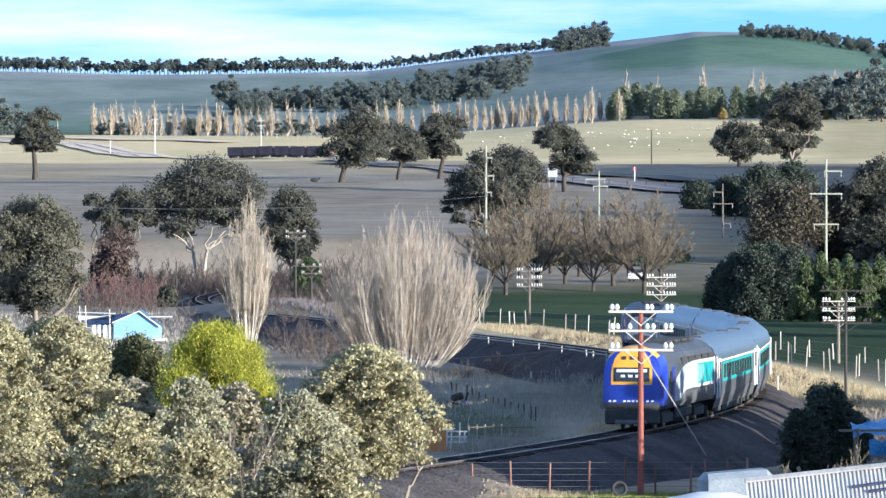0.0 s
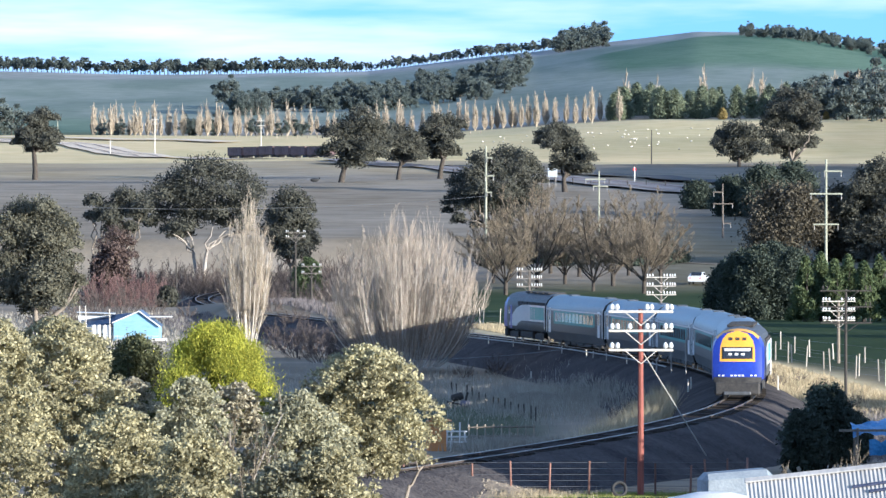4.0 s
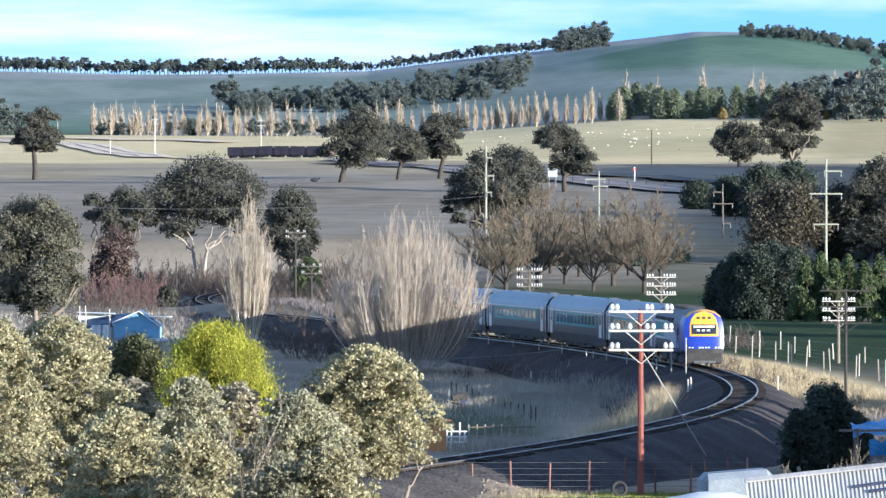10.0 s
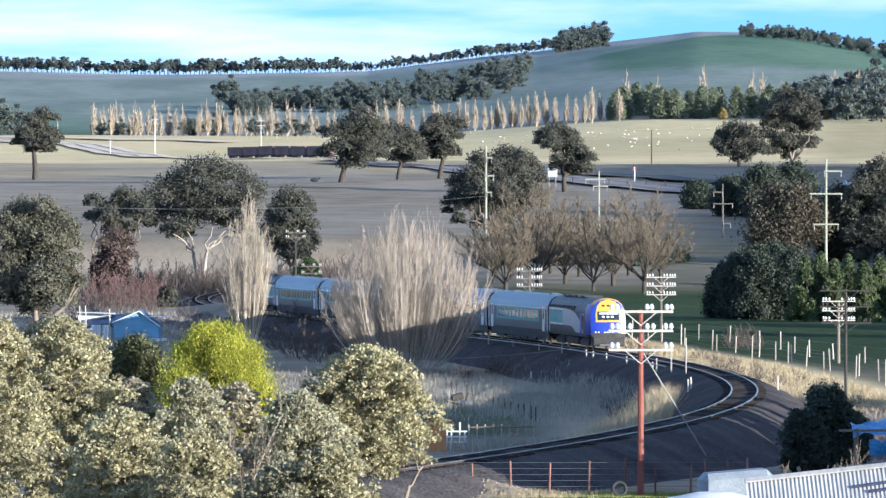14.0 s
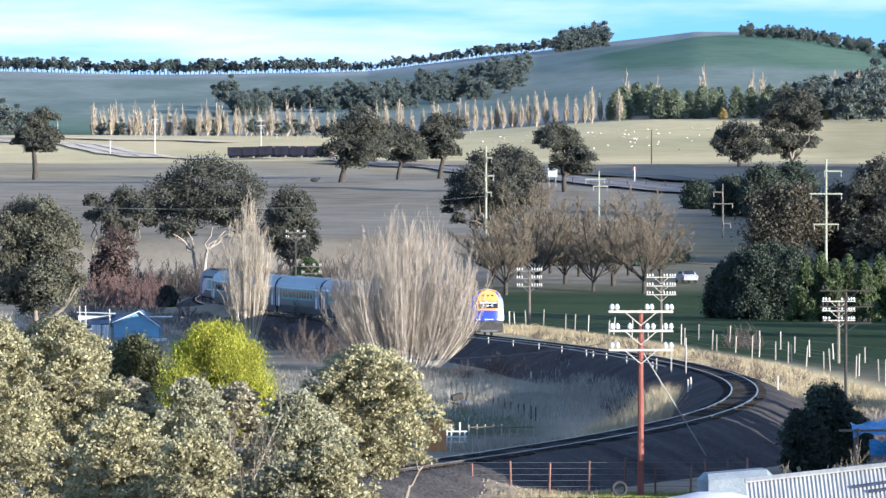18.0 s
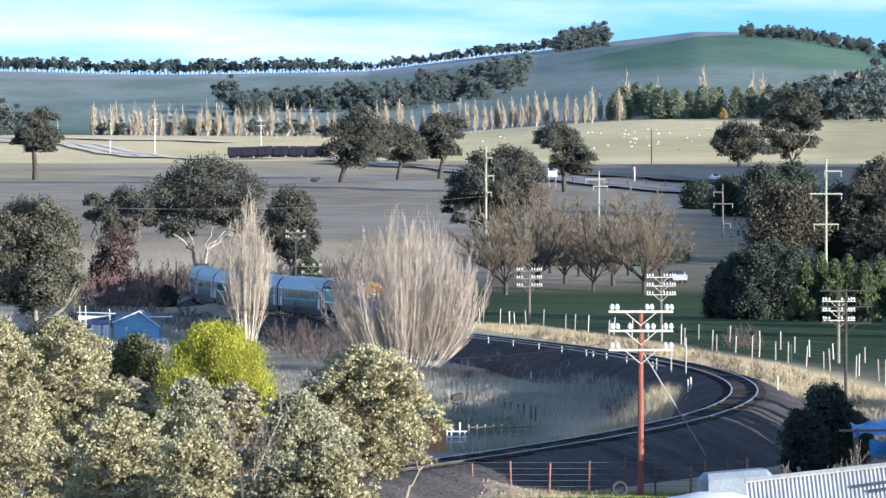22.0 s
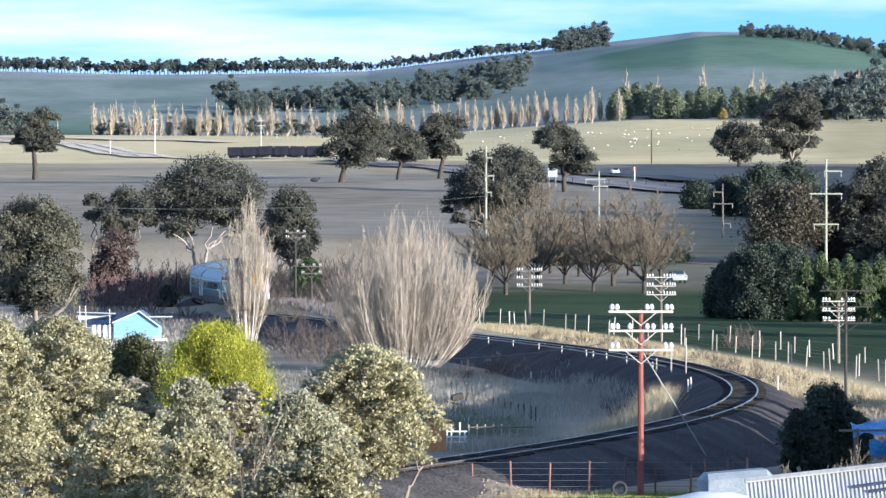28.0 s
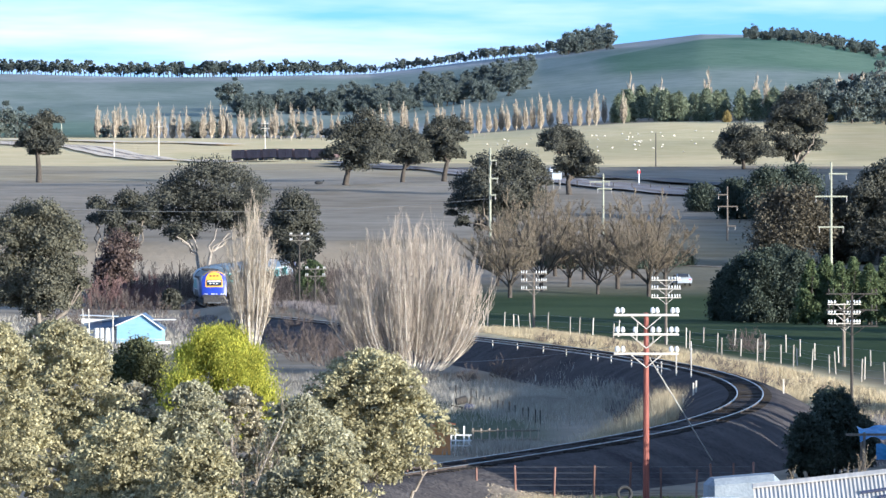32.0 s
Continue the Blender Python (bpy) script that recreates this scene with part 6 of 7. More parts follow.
def grasses():
    """Tall dry grass where it stands up from the ground."""
    rng = np.random.default_rng(77)

    def blades(name, pts, hmin, hmax, wide, material, label):
        n = len(pts)
        h = rng.uniform(hmin, hmax, n)
        a = rng.uniform(0, 2 * math.pi, n)
        lean = rng.normal(size=(n, 2)) * 0.28
        base = np.array(pts)
        base[:, 2] -= 0.08
        sx, sy = np.cos(a) * wide, np.sin(a) * wide
        v = np.empty((n, 3, 3))
        v[:, 0] = base + np.stack([sx, sy, 0 * sx], 1)
        v[:, 1] = base - np.stack([sx, sy, 0 * sx], 1)
        v[:, 2] = base + np.stack([lean[:, 0] * h, lean[:, 1] * h, h], 1)
        me = quads_mesh(name, v.reshape(-1, 3), np.arange(n * 3).reshape(n, 3), material)
        tagged(new(name, me), label, "grass", kind="stuff")

    def patch(n, fx):
        x, y = fx(int(n * 2.2))
        keep = lumps(x * 3, y * 0.8, 0.35) + rng.normal(size=len(x)) * 1.2 > -0.9
        x, y = x[keep], y[keep]
        off = np.abs(x - track_x(y)) > np.where(y > 440, 3.2, 4.2)
        x, y = x[off][:n], y[off][:n]
        return np.stack([x, y, surface_z(x, y)], 1)

    def along(s0, s1, o0, o1, taper=0.0):
        def fx(n):
            s, o = rng.uniform(s0, s1, n), rng.uniform(o0, o1, n)
            o = o1 + (o - o1) * (1 - taper * (s - s0) / (s1 - s0))
            s = true_run(s)
            x, y = np.interp(s, _ts, _tx), np.interp(s, _ts, _ty)
            h = np.arctan2(np.interp(s + 0.5, _ts, _tx) - x, np.interp(s + 0.5, _ts, _ty) - y)
            return x + np.cos(h) * o, y - np.sin(h) * o
        return fx

    def ell(cx, cy, rx, ry):
        def fx(n):
            a, r = rng.uniform(0, 2 * math.pi, n), np.abs(rng.normal(size=n)) * 0.55
            return spot(cx + np.cos(a) * r * rx, cy + np.sin(a) * r * ry)
        return fx

    blades("verge_grass", patch(40000, along(172, 345, 4.4, 11.0)), 0.2, 0.6, 0.025, "straw", "tall golden dry grass beside the line")
    blades("bank_grass", patch(14000, along(110, 176, 5.0, 14.0)), 0.15, 0.5, 0.022, "dull_shade_grass", "dull brown-grey grass on the near railway bank")
    blades("verge_grass", patch(9000, along(345, 480, 4.6, 9.0)), 0.3, 0.8, 0.05, "dull_shade_grass", "dull dry grass beyond the line")

    blades("reed_grass", patch(20000, along(112, 174, -10.0, -4.3, 0.6)), 0.8, 2.0, 0.016, "straw", "tall pale dry reeds inside the curve")
    blades("frost_grass", patch(30000, ell(6.5, 390, 6.0, 22)), 0.3, 0.9, 0.02, "frost_straw", "frosted grey grass in the shaded hollow")
    blades("frost_grass", patch(12000, ell(-4, 415, 12.0, 30)), 0.2, 0.6, 0.02, "frost_straw", "frosted grey grass in the shaded hollow")
    blades("frost_grass", patch(7000, ell(4.2, 334, 3.6, 5)), 0.3, 0.8, 0.035, "frost_straw", "rank grey grass round the stock rails")
    blades("bank_grass", patch(12000, ell(1.6, 236.5, 3.2, 5)), 0.15, 0.45, 0.012, "straw", "dry grass on the earth bank")
    blades("bank_grass", patch(16000, along(290, 425, -9.5, -3.0)), 0.2, 0.6, 0.05, "dull_shade_grass", "dull brown-grey grass on the shaded railway bank")
    blades("lawn", patch(30000, ell(7.5, 237, 9, 6)), 0.05, 0.15, 0.04, "lawn_leaf", "sunlit yellow-green lawn at the fence")
    blades("field_grass", patch(12000, along(330, 430, -45.0, -6.0)), 0.3, 0.7, 0.06, "frost_straw", "grey dry grass west of the line")


grasses()


# ---------------------------------------------------------------- yards near the stand
def corrugated(name, w, d, pitch, depth, material):
    n = int(w / pitch) * 4
    v, f = [], []
    for j in range(2):
        for i in range(n + 1):
            v.append((w * i / n - w / 2, d * j - d / 2, depth * (1, 0.5, 0, 0.5)[i % 4]))
    for i in range(n):
        f.append((i, i + 1, n + 2 + i, n + 1 + i))
    return mesh_of(name, v, f, material)


def iron_shed():
    x, y = at(65.00, 150)
    s = thing("garden_shed", x, y, gz(x, y) - 0.14, "low shed with weathered corrugated iron roof", "shed", turn=-3)
    part("wall", box(0.9, 0.3, 0.45, 4.0, 1.6, 2.1, bevel=0.02), "timber", s)
    r = piece("roof", corrugated("roof", 5.0, 2.8, 0.105, 0.018, "iron_roof"), s, pose(0.55, -0.34, 1.79, 32, -6.5, 0), "pale corrugated iron roof")
    part("ridge_cap", box(0, 1.4, 0.05, 5.05, 0.2, 0.05, bevel=0.02), "iron_roof", r, "folded metal ridge cap")
    rails = thing("steel_rails", 0, 0, 0, "dark blue steel rails lying on the iron roof", "rails")
    rails.matrix_basis = s.matrix_basis @ pose(0.55, -0.34, 1.79, 32, -6.5, 0) @ pose(1.35, 0.66, 0.019, 0, 0, 3)
    for dy, l in ((0.0, 2.3), (-0.3, 1.9)):
        part("rail", box((2.3 - l) / 2, dy, 0.025, l, 0.09, 0.05, bevel=0.008), "blue_steel", rails)


iron_shed()


def canvas_camper():
    x, y = at(49.71, 200)
    c = thing("camper_trailer", x, y, gz(x, y), "trailer under a blue-grey canvas cover", "trailer", turn=4)
    bm = box(0, 0, 1.35, 2.45, 1.7, 1.5, bevel=0.22)
    for v in bm.verts:
        if v.co.x < -0.9 and v.co.z > 1.5:
            v.co.z -= 0.16
    part("canvas_cover", bm, "canvas", c, "stretched blue-grey canvas")
    part("chassis", box(0, 0, 0.5, 2.3, 1.5, 0.14), "under", c)
    for sy in (-0.75, 0.75):
        part("wheel", rod((0, sy - 0.09, 0.32), (0, sy + 0.09, 0.32), 0.32, n=18), "rubber", c)
    part("drawbar", rod((1.1, 0, 0.5), (2.3, 0, 0.45), 0.05, n=6), "under", c)


canvas_camper()


def pale_sheet():
    x, y = at(45.96, 168)
    s = thing("water_tank", x, y, gz(x, y), "white rounded tank roof in the yard", "tank")
    bm = rod((0, 0, -0.2), (0, 0, 1.62), 1.3, n=28)
    part("wall", bm, "white_paint", s)
    part("lid", rod((0, 0, 1.6), (0, 0, 1.78), 1.33, 0.5, 28), "white_paint", s, "shallow conical lid")


pale_sheet()


def tarp_stand():
    x, y = at(73.85, 255)
    t = thing("tarpaulin_shelter", x, y, gz(x, y), "timber frame shelter under crumpled blue tarpaulin", "shelter")
    rng = np.random.default_rng(4)
    nx, ny = 14, 8
    v = []
    for j in range(ny + 1):
        for i in range(nx + 1):
            a, b = i / nx, j / ny
            v.append((-1.1 + 3.4 * a, -1.0 + 2.0 * b, 2.55 + 0.35 * a - 0.5 * (1 - b) ** 2 + rng.normal() * 0.05 + 0.08 * math.sin(a * 9 + b * 3)))
    f = [(j * (nx + 1) + i, j * (nx + 1) + i + 1, (j + 1) * (nx + 1) + i + 1, (j + 1) * (nx + 1) + i) for j in range(ny) for i in range(nx)]
    piece("tarpaulin", mesh_of("tarpaulin", v, f, "blue_tarp", True), t, None, "crumpled bright blue tarpaulin")
    v2 = [(-0.4 + 2.6 * i / 10, -1.03 + rng.normal() * 0.04, z + rng.normal() * 0.04) for z in (1.3, 1.65, 1.95) for i in range(11)]
    f2 = [(j * 11 + i, j * 11 + i + 1, (j + 1) * 11 + i + 1, (j + 1) * 11 + i) for j in range(2) for i in range(10)]
    piece("tarpaulin_flap", mesh_of("tarpaulin_flap", v2, f2, "blue_tarp", True), t)
    for px, py in ((-0.9, -0.9), (2.1, -0.9), (-0.9, 0.9), (2.1, 0.9)):
        part("post", box(px, py, 1.15, 0.1, 0.1, 2.6), "timber", t)
    part("beam", box(-0.4, -1.0, 2.35, 2.6, 0.08, 0.1), "timber", t)


tarp_stand()


def leaning_tyre():
    x, y = at(30.00, 234.5)
    t = thing("old_tyre", x, y, gz(x, y) + 0.3, "old black tyre leaning at the fence", "tyre", turn=10)
    v, f, n, k = [], [], 24, 8
    for i in range(n):
        for j in range(k):
            a, b = 2 * math.pi * i / n, 2 * math.pi * j / k
            r = 0.27 + 0.07 * math.cos(b)
            v.append((math.cos(a) * r, 0.09 * math.sin(b), math.sin(a) * r))
    for i in range(n):
        for j in range(k):
            f.append((i * k + j, i * k + (j + 1) % k, ((i + 1) % n) * k + (j + 1) % k, ((i + 1) % n) * k + j))
    piece("tread", mesh_of("tread", v, f, "rubber", True), t, pose(0, 0, 0, -14))


leaning_tyre()

for b, d, h, w, seed, label in ((56.54, 205, 2.2, 1.6, 401, "bare brown shrub behind the trailer"), (69.33, 215, 2.6, 1.7, 402, "bare reddish shrub beside the shed")):
    tree_at("bare_shrub", bare_meshes(h, w, seed, stems=12, order=2, kids=5, erect=1.4, widest=0.9, r0=0.03, bark="brown_twig", twig="brown_twig", twig_r=0.008), b, d, label, category="shrub")


def broken_boards():
    x, y = at(60.38, 232)
    j = thing("board_stack", x, y, gz(x, y), "leaning grey boards beside the fence", "boards")
    for i, (dx, tilt, l) in enumerate(((0, 32, 1.5), (0.25, 18, 1.3), (0.5, 38, 1.2), (1.6, 68, 1.9))):
        part("board", box(dx, 0.04 * i, 0.62, 0.14, 0.035, l, m=Matrix.Translation((dx, 0, 0.5)) @ Matrix.Rotation(radians(-tilt), 4, "Y") @ Matrix.Translation((-dx, 0, -0.5))), "timber", j)


broken_boards()


# ---------------------------------------------------------------- houses west of the line
def blue_house():
    x, y = at(-52.0, 542)
    z0 = gz(x, y) - 0.2
    h = thing("cottage", x, y, z0, "low pale blue weatherboard cottage with dark roof", "house")
    eave_w, eave_e, ridge = -0.74 - z0, -1.1 - z0, 0.3 - z0
    prof = [(-2.15, 0.0), (2.15, 0.0), (2.15, eave_e), (0.27, ridge), (-2.15, eave_w)]
    n = len(prof)
    v = [(px, py, pz) for py in (-2.5, 3.5) for px, pz in prof]
    f = [tuple(range(n)), tuple(range(2 * n - 1, n - 1, -1)), (0, n, n + 1, 1), (1, n + 1, n + 2, 2), (4, n + 4, n, 0)]
    piece("wall", mesh_of("wall", v, f, "blue_wall"), h, None, "pale blue weatherboard walls")
    for (xa, za), (xb, zb), nm in (((0.27, ridge), (2.3, eave_e - 0.09), "roof"), ((0.27, ridge), (-2.3, eave_w - 0.06), "roof")):
        v = [(px, py, pz + dz) for dz in (0.02, 0.1) for px, pz in ((xa, za), (xb, zb)) for py in (-2.7, 3.7)]
        f = [(0, 1, 3, 2), (4, 6, 7, 5), (0, 4, 5, 1), (2, 3, 7, 6), (0, 2, 6, 4), (1, 5, 7, 3)]
        piece(nm, mesh_of(nm, v, f, "slate_roof"), h, None, "dark slate-blue sheet roof")
        part("barge_board", rod((xa, -2.72, za + 0.03), (xb, -2.72, zb + 0.03), 0.06, n=6), "white_paint", h, "white barge board")
    part("fascia", box(0.0, -2.56, eave_e - 0.95, 4.3, 0.05, 0.08), "pale_wall", h)
    # low wing to the west under its own roof
    part("wing_wall", box(-3.7, 1.0, (eave_w - 0.5) / 2, 3.1, 4.0, eave_w - 0.5, bevel=0.02), "white_paint", h, "white-painted wing")
    part("wing_roof", box(-2.9, 0.8, eave_w + 0.05, 4.4, 4.6, 0.1, m=Matrix.Translation((-2.9, 0, eave_w)) @ Matrix.Rotation(radians(9), 4, "X") @ Matrix.Rotation(radians(-7), 4, "Y") @ Matrix.Translation((2.9, 0, -eave_w)), bevel=0.02), "slate_roof", h, "dark sheet roof of the wing")
    part("skillion_roof", box(-4.2, 2.6, ridge - 0.35, 3.6, 3.0, 0.08, m=Matrix.Rotation(radians(2), 4, "Y"), bevel=0.02), "pale_wall", h, "low pale skillion roof")
    part("skillion_wall", box(-4.2, 3.0, (ridge - 0.4) / 2, 3.2, 2.0, ridge - 0.4), "white_paint", h)
    part("veranda_roof", box(2.0, 0.6, ridge - 0.55, 2.6, 2.6, 0.07, bevel=0.02), "white_paint", h, "white veranda roof")
    part("porch", box(2.2, -3.2, (eave_e - 1.15) / 2, 1.5, 1.2, eave_e - 1.15, bevel=0.02), "white_paint", h, "white boxed porch")
    for px, ht, r in ((-5.3, ridge + 0.55, 0.05), (-4.75, ridge + 0.55, 0.06), (-2.45, ridge + 0.25, 0.06)):
        part("vent_pipe", rod((px, -2.6, 0.0), (px - 0.1, -2.6, ht), r, n=8), "arm", h, "pale vent pipe")
    for px in (-5.1, -4.1, -3.6, -3.05, -2.7):
        part("water_drum", rod((px, -2.3, 0.0), (px, -2.3, eave_w - 0.25), 0.22, 0.2, 14), "white_paint", h, "white upright drum")
    x, y = at(-73.27, 455)
    s = thing("white_shed", x, y, gz(x, y) - 0.2, "low white shed with flat roof", "shed")
    part("wall", box(0, 0, 1.2, 2.8, 3.0, 2.6), "white_paint", s)
    part("roof", box(0, 0, 2.56, 3.1, 3.4, 0.14, m=Matrix.Rotation(radians(-4), 4, "Y"), bevel=0.02), "white_paint", s)
    x, y = at(-72.88, 300)
    d = thing("satellite_dish", x, y, gz(x, y), "white satellite dish on a pole", "satellite dish")
    part("pole", rod((0, 0, 0), (0, 0, 6.7), 0.05, n=8), "steel", d)
    bm = bmesh.new()
    bmesh.ops.create_uvsphere(bm, u_segments=16, v_segments=8, radius=0.6)
    bmesh.ops.delete(bm, geom=[v for v in bm.verts if v.co.z > -0.25], context="VERTS")
    for v in bm.verts:
        v.co = Matrix.Rotation(radians(110), 3, "Y") @ v.co + V3((0.3, -0.2, 7.0))
    part("dish", bm, "white_paint", d, smooth=True)


blue_house()


# ---------------------------------------------------------------- far road and far railway
def ribbon(name, spots, half, lift, material, steps=14):
    """A strip laid over the ground along the spots."""
    v, f = [], []
    pts = np.array(spots, float)
    t = np.linspace(0, len(pts) - 1, steps * (len(pts) - 1) + 1)
    xs, ys = np.interp(t, range(len(pts)), pts[:, 0]), np.interp(t, range(len(pts)), pts[:, 1])
    for i in range(len(t)):
        a, b = max(i - 1, 0), min(i + 1, len(t) - 1)
        d = np.array([xs[b] - xs[a], ys[b] - ys[a]])
        d /= np.linalg.norm(d)
        for s in (-1, 0, 1):
            x, y = xs[i] - d[1] * half * s, ys[i] + d[0] * half * s
            v.append((x, y, gz(x, y) + lift))
    for i in range(len(t) - 1):
        for q in (0, 1):
            f.append((i * 3 + q, i * 3 + q + 1, (i + 1) * 3 + q + 1, (i + 1) * 3 + q))
    return mesh_of(name, v, f, material, True)


FAR_LINE = [spot(x, y) for x, y in [(-187.6, 2368), (-135.8, 2228), (-98, 1990), (-67, 1890), (-36, 1815), (5.1, 1476), (26.2, 1275), (47.4, 1184), (75, 1120)]]
HIGHWAY = [spot(x, y) for x, y in [(71, 1205), (51, 1270), (40.2, 1400), (23.2, 1456), (5.2, 1540), (-13.1, 1636), (-33.1, 1705)]]
tagged(new("far_railway_bed", ribbon("far_railway_bed", FAR_LINE[:5], 9.0, 0.45, "gravel_road")), "pale gravel bed of a distant railway", "railway", kind="structure")
tagged(new("far_railway_bed", ribbon("far_railway_bed", FAR_LINE[4:], 7.0, 0.45, "grey_gravel")), "grey gravel bed of a distant railway", "railway", kind="structure")
for o in (-3.5, 3.5):
    tagged(new("far_railway_track", ribbon("far_railway_track", [(x + o * 0.94, y + o * 0.33) for x, y in FAR_LINE], 0.45, 0.6, "wagon_rust")), "dark track on a distant gravel bed", "railway track", kind="structure")
tagged(new("highway", ribbon("highway", HIGHWAY, 4.5, 0.6, "asphalt")), "grey sealed road across the paddocks", "road", kind="structure")
tagged(new("far_road", ribbon("far_road", [(-182.7, 2424), (-142.1, 2385), (-82.9, 2290)], 6, 0.6, "gravel_road")), "pale gravel road beside the far line", "road", kind="structure")


tagged(new("farm_track", ribbon("farm_track", [at(37.5, 742), at(42.0, 735), at(47.5, 728)], 1.1, 0.06, "earth")), "pale earth track across the green paddock", "track", kind="structure")


def goods_wagons():
    w = None
    pts = np.array(FAR_LINE, float)
    t = np.linspace(0, len(pts) - 1, 4000)
    px, py = np.interp(t, range(len(pts)), pts[:, 0]), np.interp(t, range(len(pts)), pts[:, 1])
    run = np.concatenate([[0], np.cumsum(np.hypot(np.diff(px), np.diff(py)))])
    start = run[int(np.argmin(np.abs(px / py * 1000 - (-35.96))))]
    for i in range(7):
        k = int(np.searchsorted(run, start + 14.2 * (i + 0.5)))
        x, y = px[k], py[k]
        turn = math.degrees(math.atan2(py[k + 20] - py[k - 20], px[k + 20] - px[k - 20]))
        m = pose(x, y, gz(x, y) + 0.7, 0, 0, turn)
        if w is None:
            w = thing("goods_wagon", 0, 0, 0, "dull purple-brown open goods wagon standing on the far line", "goods wagon", "row of goods wagons")
            part("body", box(0, 0, 2.3, 12.2, 2.9, 2.6, bevel=0.08), "wagon_rust", w)
            part("top_rail", box(0, 0, 3.65, 12.4, 3.0, 0.12), "under", w)
            part("underframe", box(0, 0, 0.9, 13.0, 2.2, 0.3), "under", w)
            for e in (-4.6, 4.6):
                part("bogie", box(e, 0, 0.5, 2.6, 2.2, 0.7, bevel=0.1), "under", w)
            for r in np.linspace(-6, 6, 7):
                part("rib", box(r, -1.48, 2.3, 0.14, 0.1, 2.5), "wagon_rust", w)
            w.matrix_basis = m
        else:
            copy_thing(w, m)


goods_wagons()


def sheep_flock():
    rng = np.random.default_rng(91)
    s = thing("sheep", 0, 0, 0, "cream-white sheep grazing on the sunlit field", "sheep", "flock of sheep")
    bm = bmesh.new()
    bmesh.ops.create_icosphere(bm, subdivisions=2, radius=0.5, matrix=Matrix.Translation((0, 0, 0.72)) @ Matrix.Diagonal((1.35, 0.75, 0.75, 1)))
    part("body", bm, "wool", s)
    bm = bmesh.new()
    bmesh.ops.create_icosphere(bm, subdivisions=1, radius=0.17, matrix=Matrix.Translation((0.78, 0, 0.62)) @ Matrix.Diagonal((1.4, 0.8, 1, 1)))
    part("head", bm, "wool", s)
    for dx in (-0.4, 0.4):
        for dy in (-0.16, 0.16):
            part("leg", rod((dx, dy, 0), (dx, dy, 0.5), 0.06, n=5), "dark_bark", s)
    first = True
    for i in range(50):
        b = rng.choice((23.65, 27.02, 28.46, 31.54, 34.71, 37.60, 41.44, 43.37, 9.23, 14.52, 25.58, 33.27)) + rng.normal() * 1.6
        x, y = at(b, rng.uniform(2080, 2330))
        m = pose(x, y, gz(x, y), 0, 0, rng.uniform(0, 360)) @ Matrix.Scale(0.78, 4)
        if first:
            s.matrix_basis, first = m, False
        else:
            copy_thing(s, m)


sheep_flock()


def roadside():
    x, y = at(32.60, 1265)
    s = thing("railway_signal", x, y, gz(x, y), "red-targeted signal post by the road", "signal")
    part("post", rod((0, 0, 0), (0, 0, 3.4), 0.13, n=8), "white_paint", s)
    part("target", rod((0, -0.1, 2.7), (0, 0.0, 2.7), 0.4, n=20), "signal_red", s, "round red target")
    part("lamp_hood", box(0, 0, 3.55, 0.35, 0.35, 0.5, bevel=0.04), "under", s)
    x, y = at(18.65, 1225)
    b = thing("road_sign", x, y, gz(x, y), "large white signboard beside the road", "sign")
    part("board", box(0, 0, 3.1, 2.0, 0.1, 2.0, bevel=0.02), "pale_wall", b)
    for sx in (-0.7, 0.7):
        part("leg", box(sx, 0.08, 1.2, 0.12, 0.12, 2.6), "guard", b)
    x, y = at(-21.83, 1275)
    c = thing("cow", x, y, gz(x, y), "dark cow lying in the paddock", "cow")
    bm = bmesh.new()
    bmesh.ops.create_icosphere(bm, subdivisions=2, radius=0.5, matrix=Matrix.Translation((0, 0, 0.4)) @ Matrix.Diagonal((2.0, 0.9, 0.85, 1)))
    part("body", bm, "rubber", c)
    bm = bmesh.new()
    bmesh.ops.create_icosphere(bm, subdivisions=1, radius=0.25, matrix=Matrix.Translation((1.05, 0, 0.75)))
    part("head", bm, "rubber", c)
    rows = [spot(x0, 1250 - i * 6) for i, x0 in enumerate(np.linspace(20, 75, 16))]
    fence("road_fence", rows, 1.3, "dark_timber", "dark post fence beside the far road", wires=0, width=0.16)
    fence("field_fence", [at(b, 2455 + 0.2 * i) for i, b in enumerate(np.linspace(-36.92, 6.35, 26))], 1.6, "timber", "distant fence at the edge of the sunlit field", wires=0, width=0.3)


roadside()

# long service wires
strung("service_wire", (*spot(-52, 600), 11.0), (*at(7.31, 760), gz(*at(7.31, 760)) + 8.6), 1.3, 0.022, "single overhead service wire across the paddock")
strung("line_wire", (at(-4.71, 245)[0], 245, 4.0), (at(27.98, 236)[0], 236, 4.9), 0.15, 0.012, "thin overhead line wire")


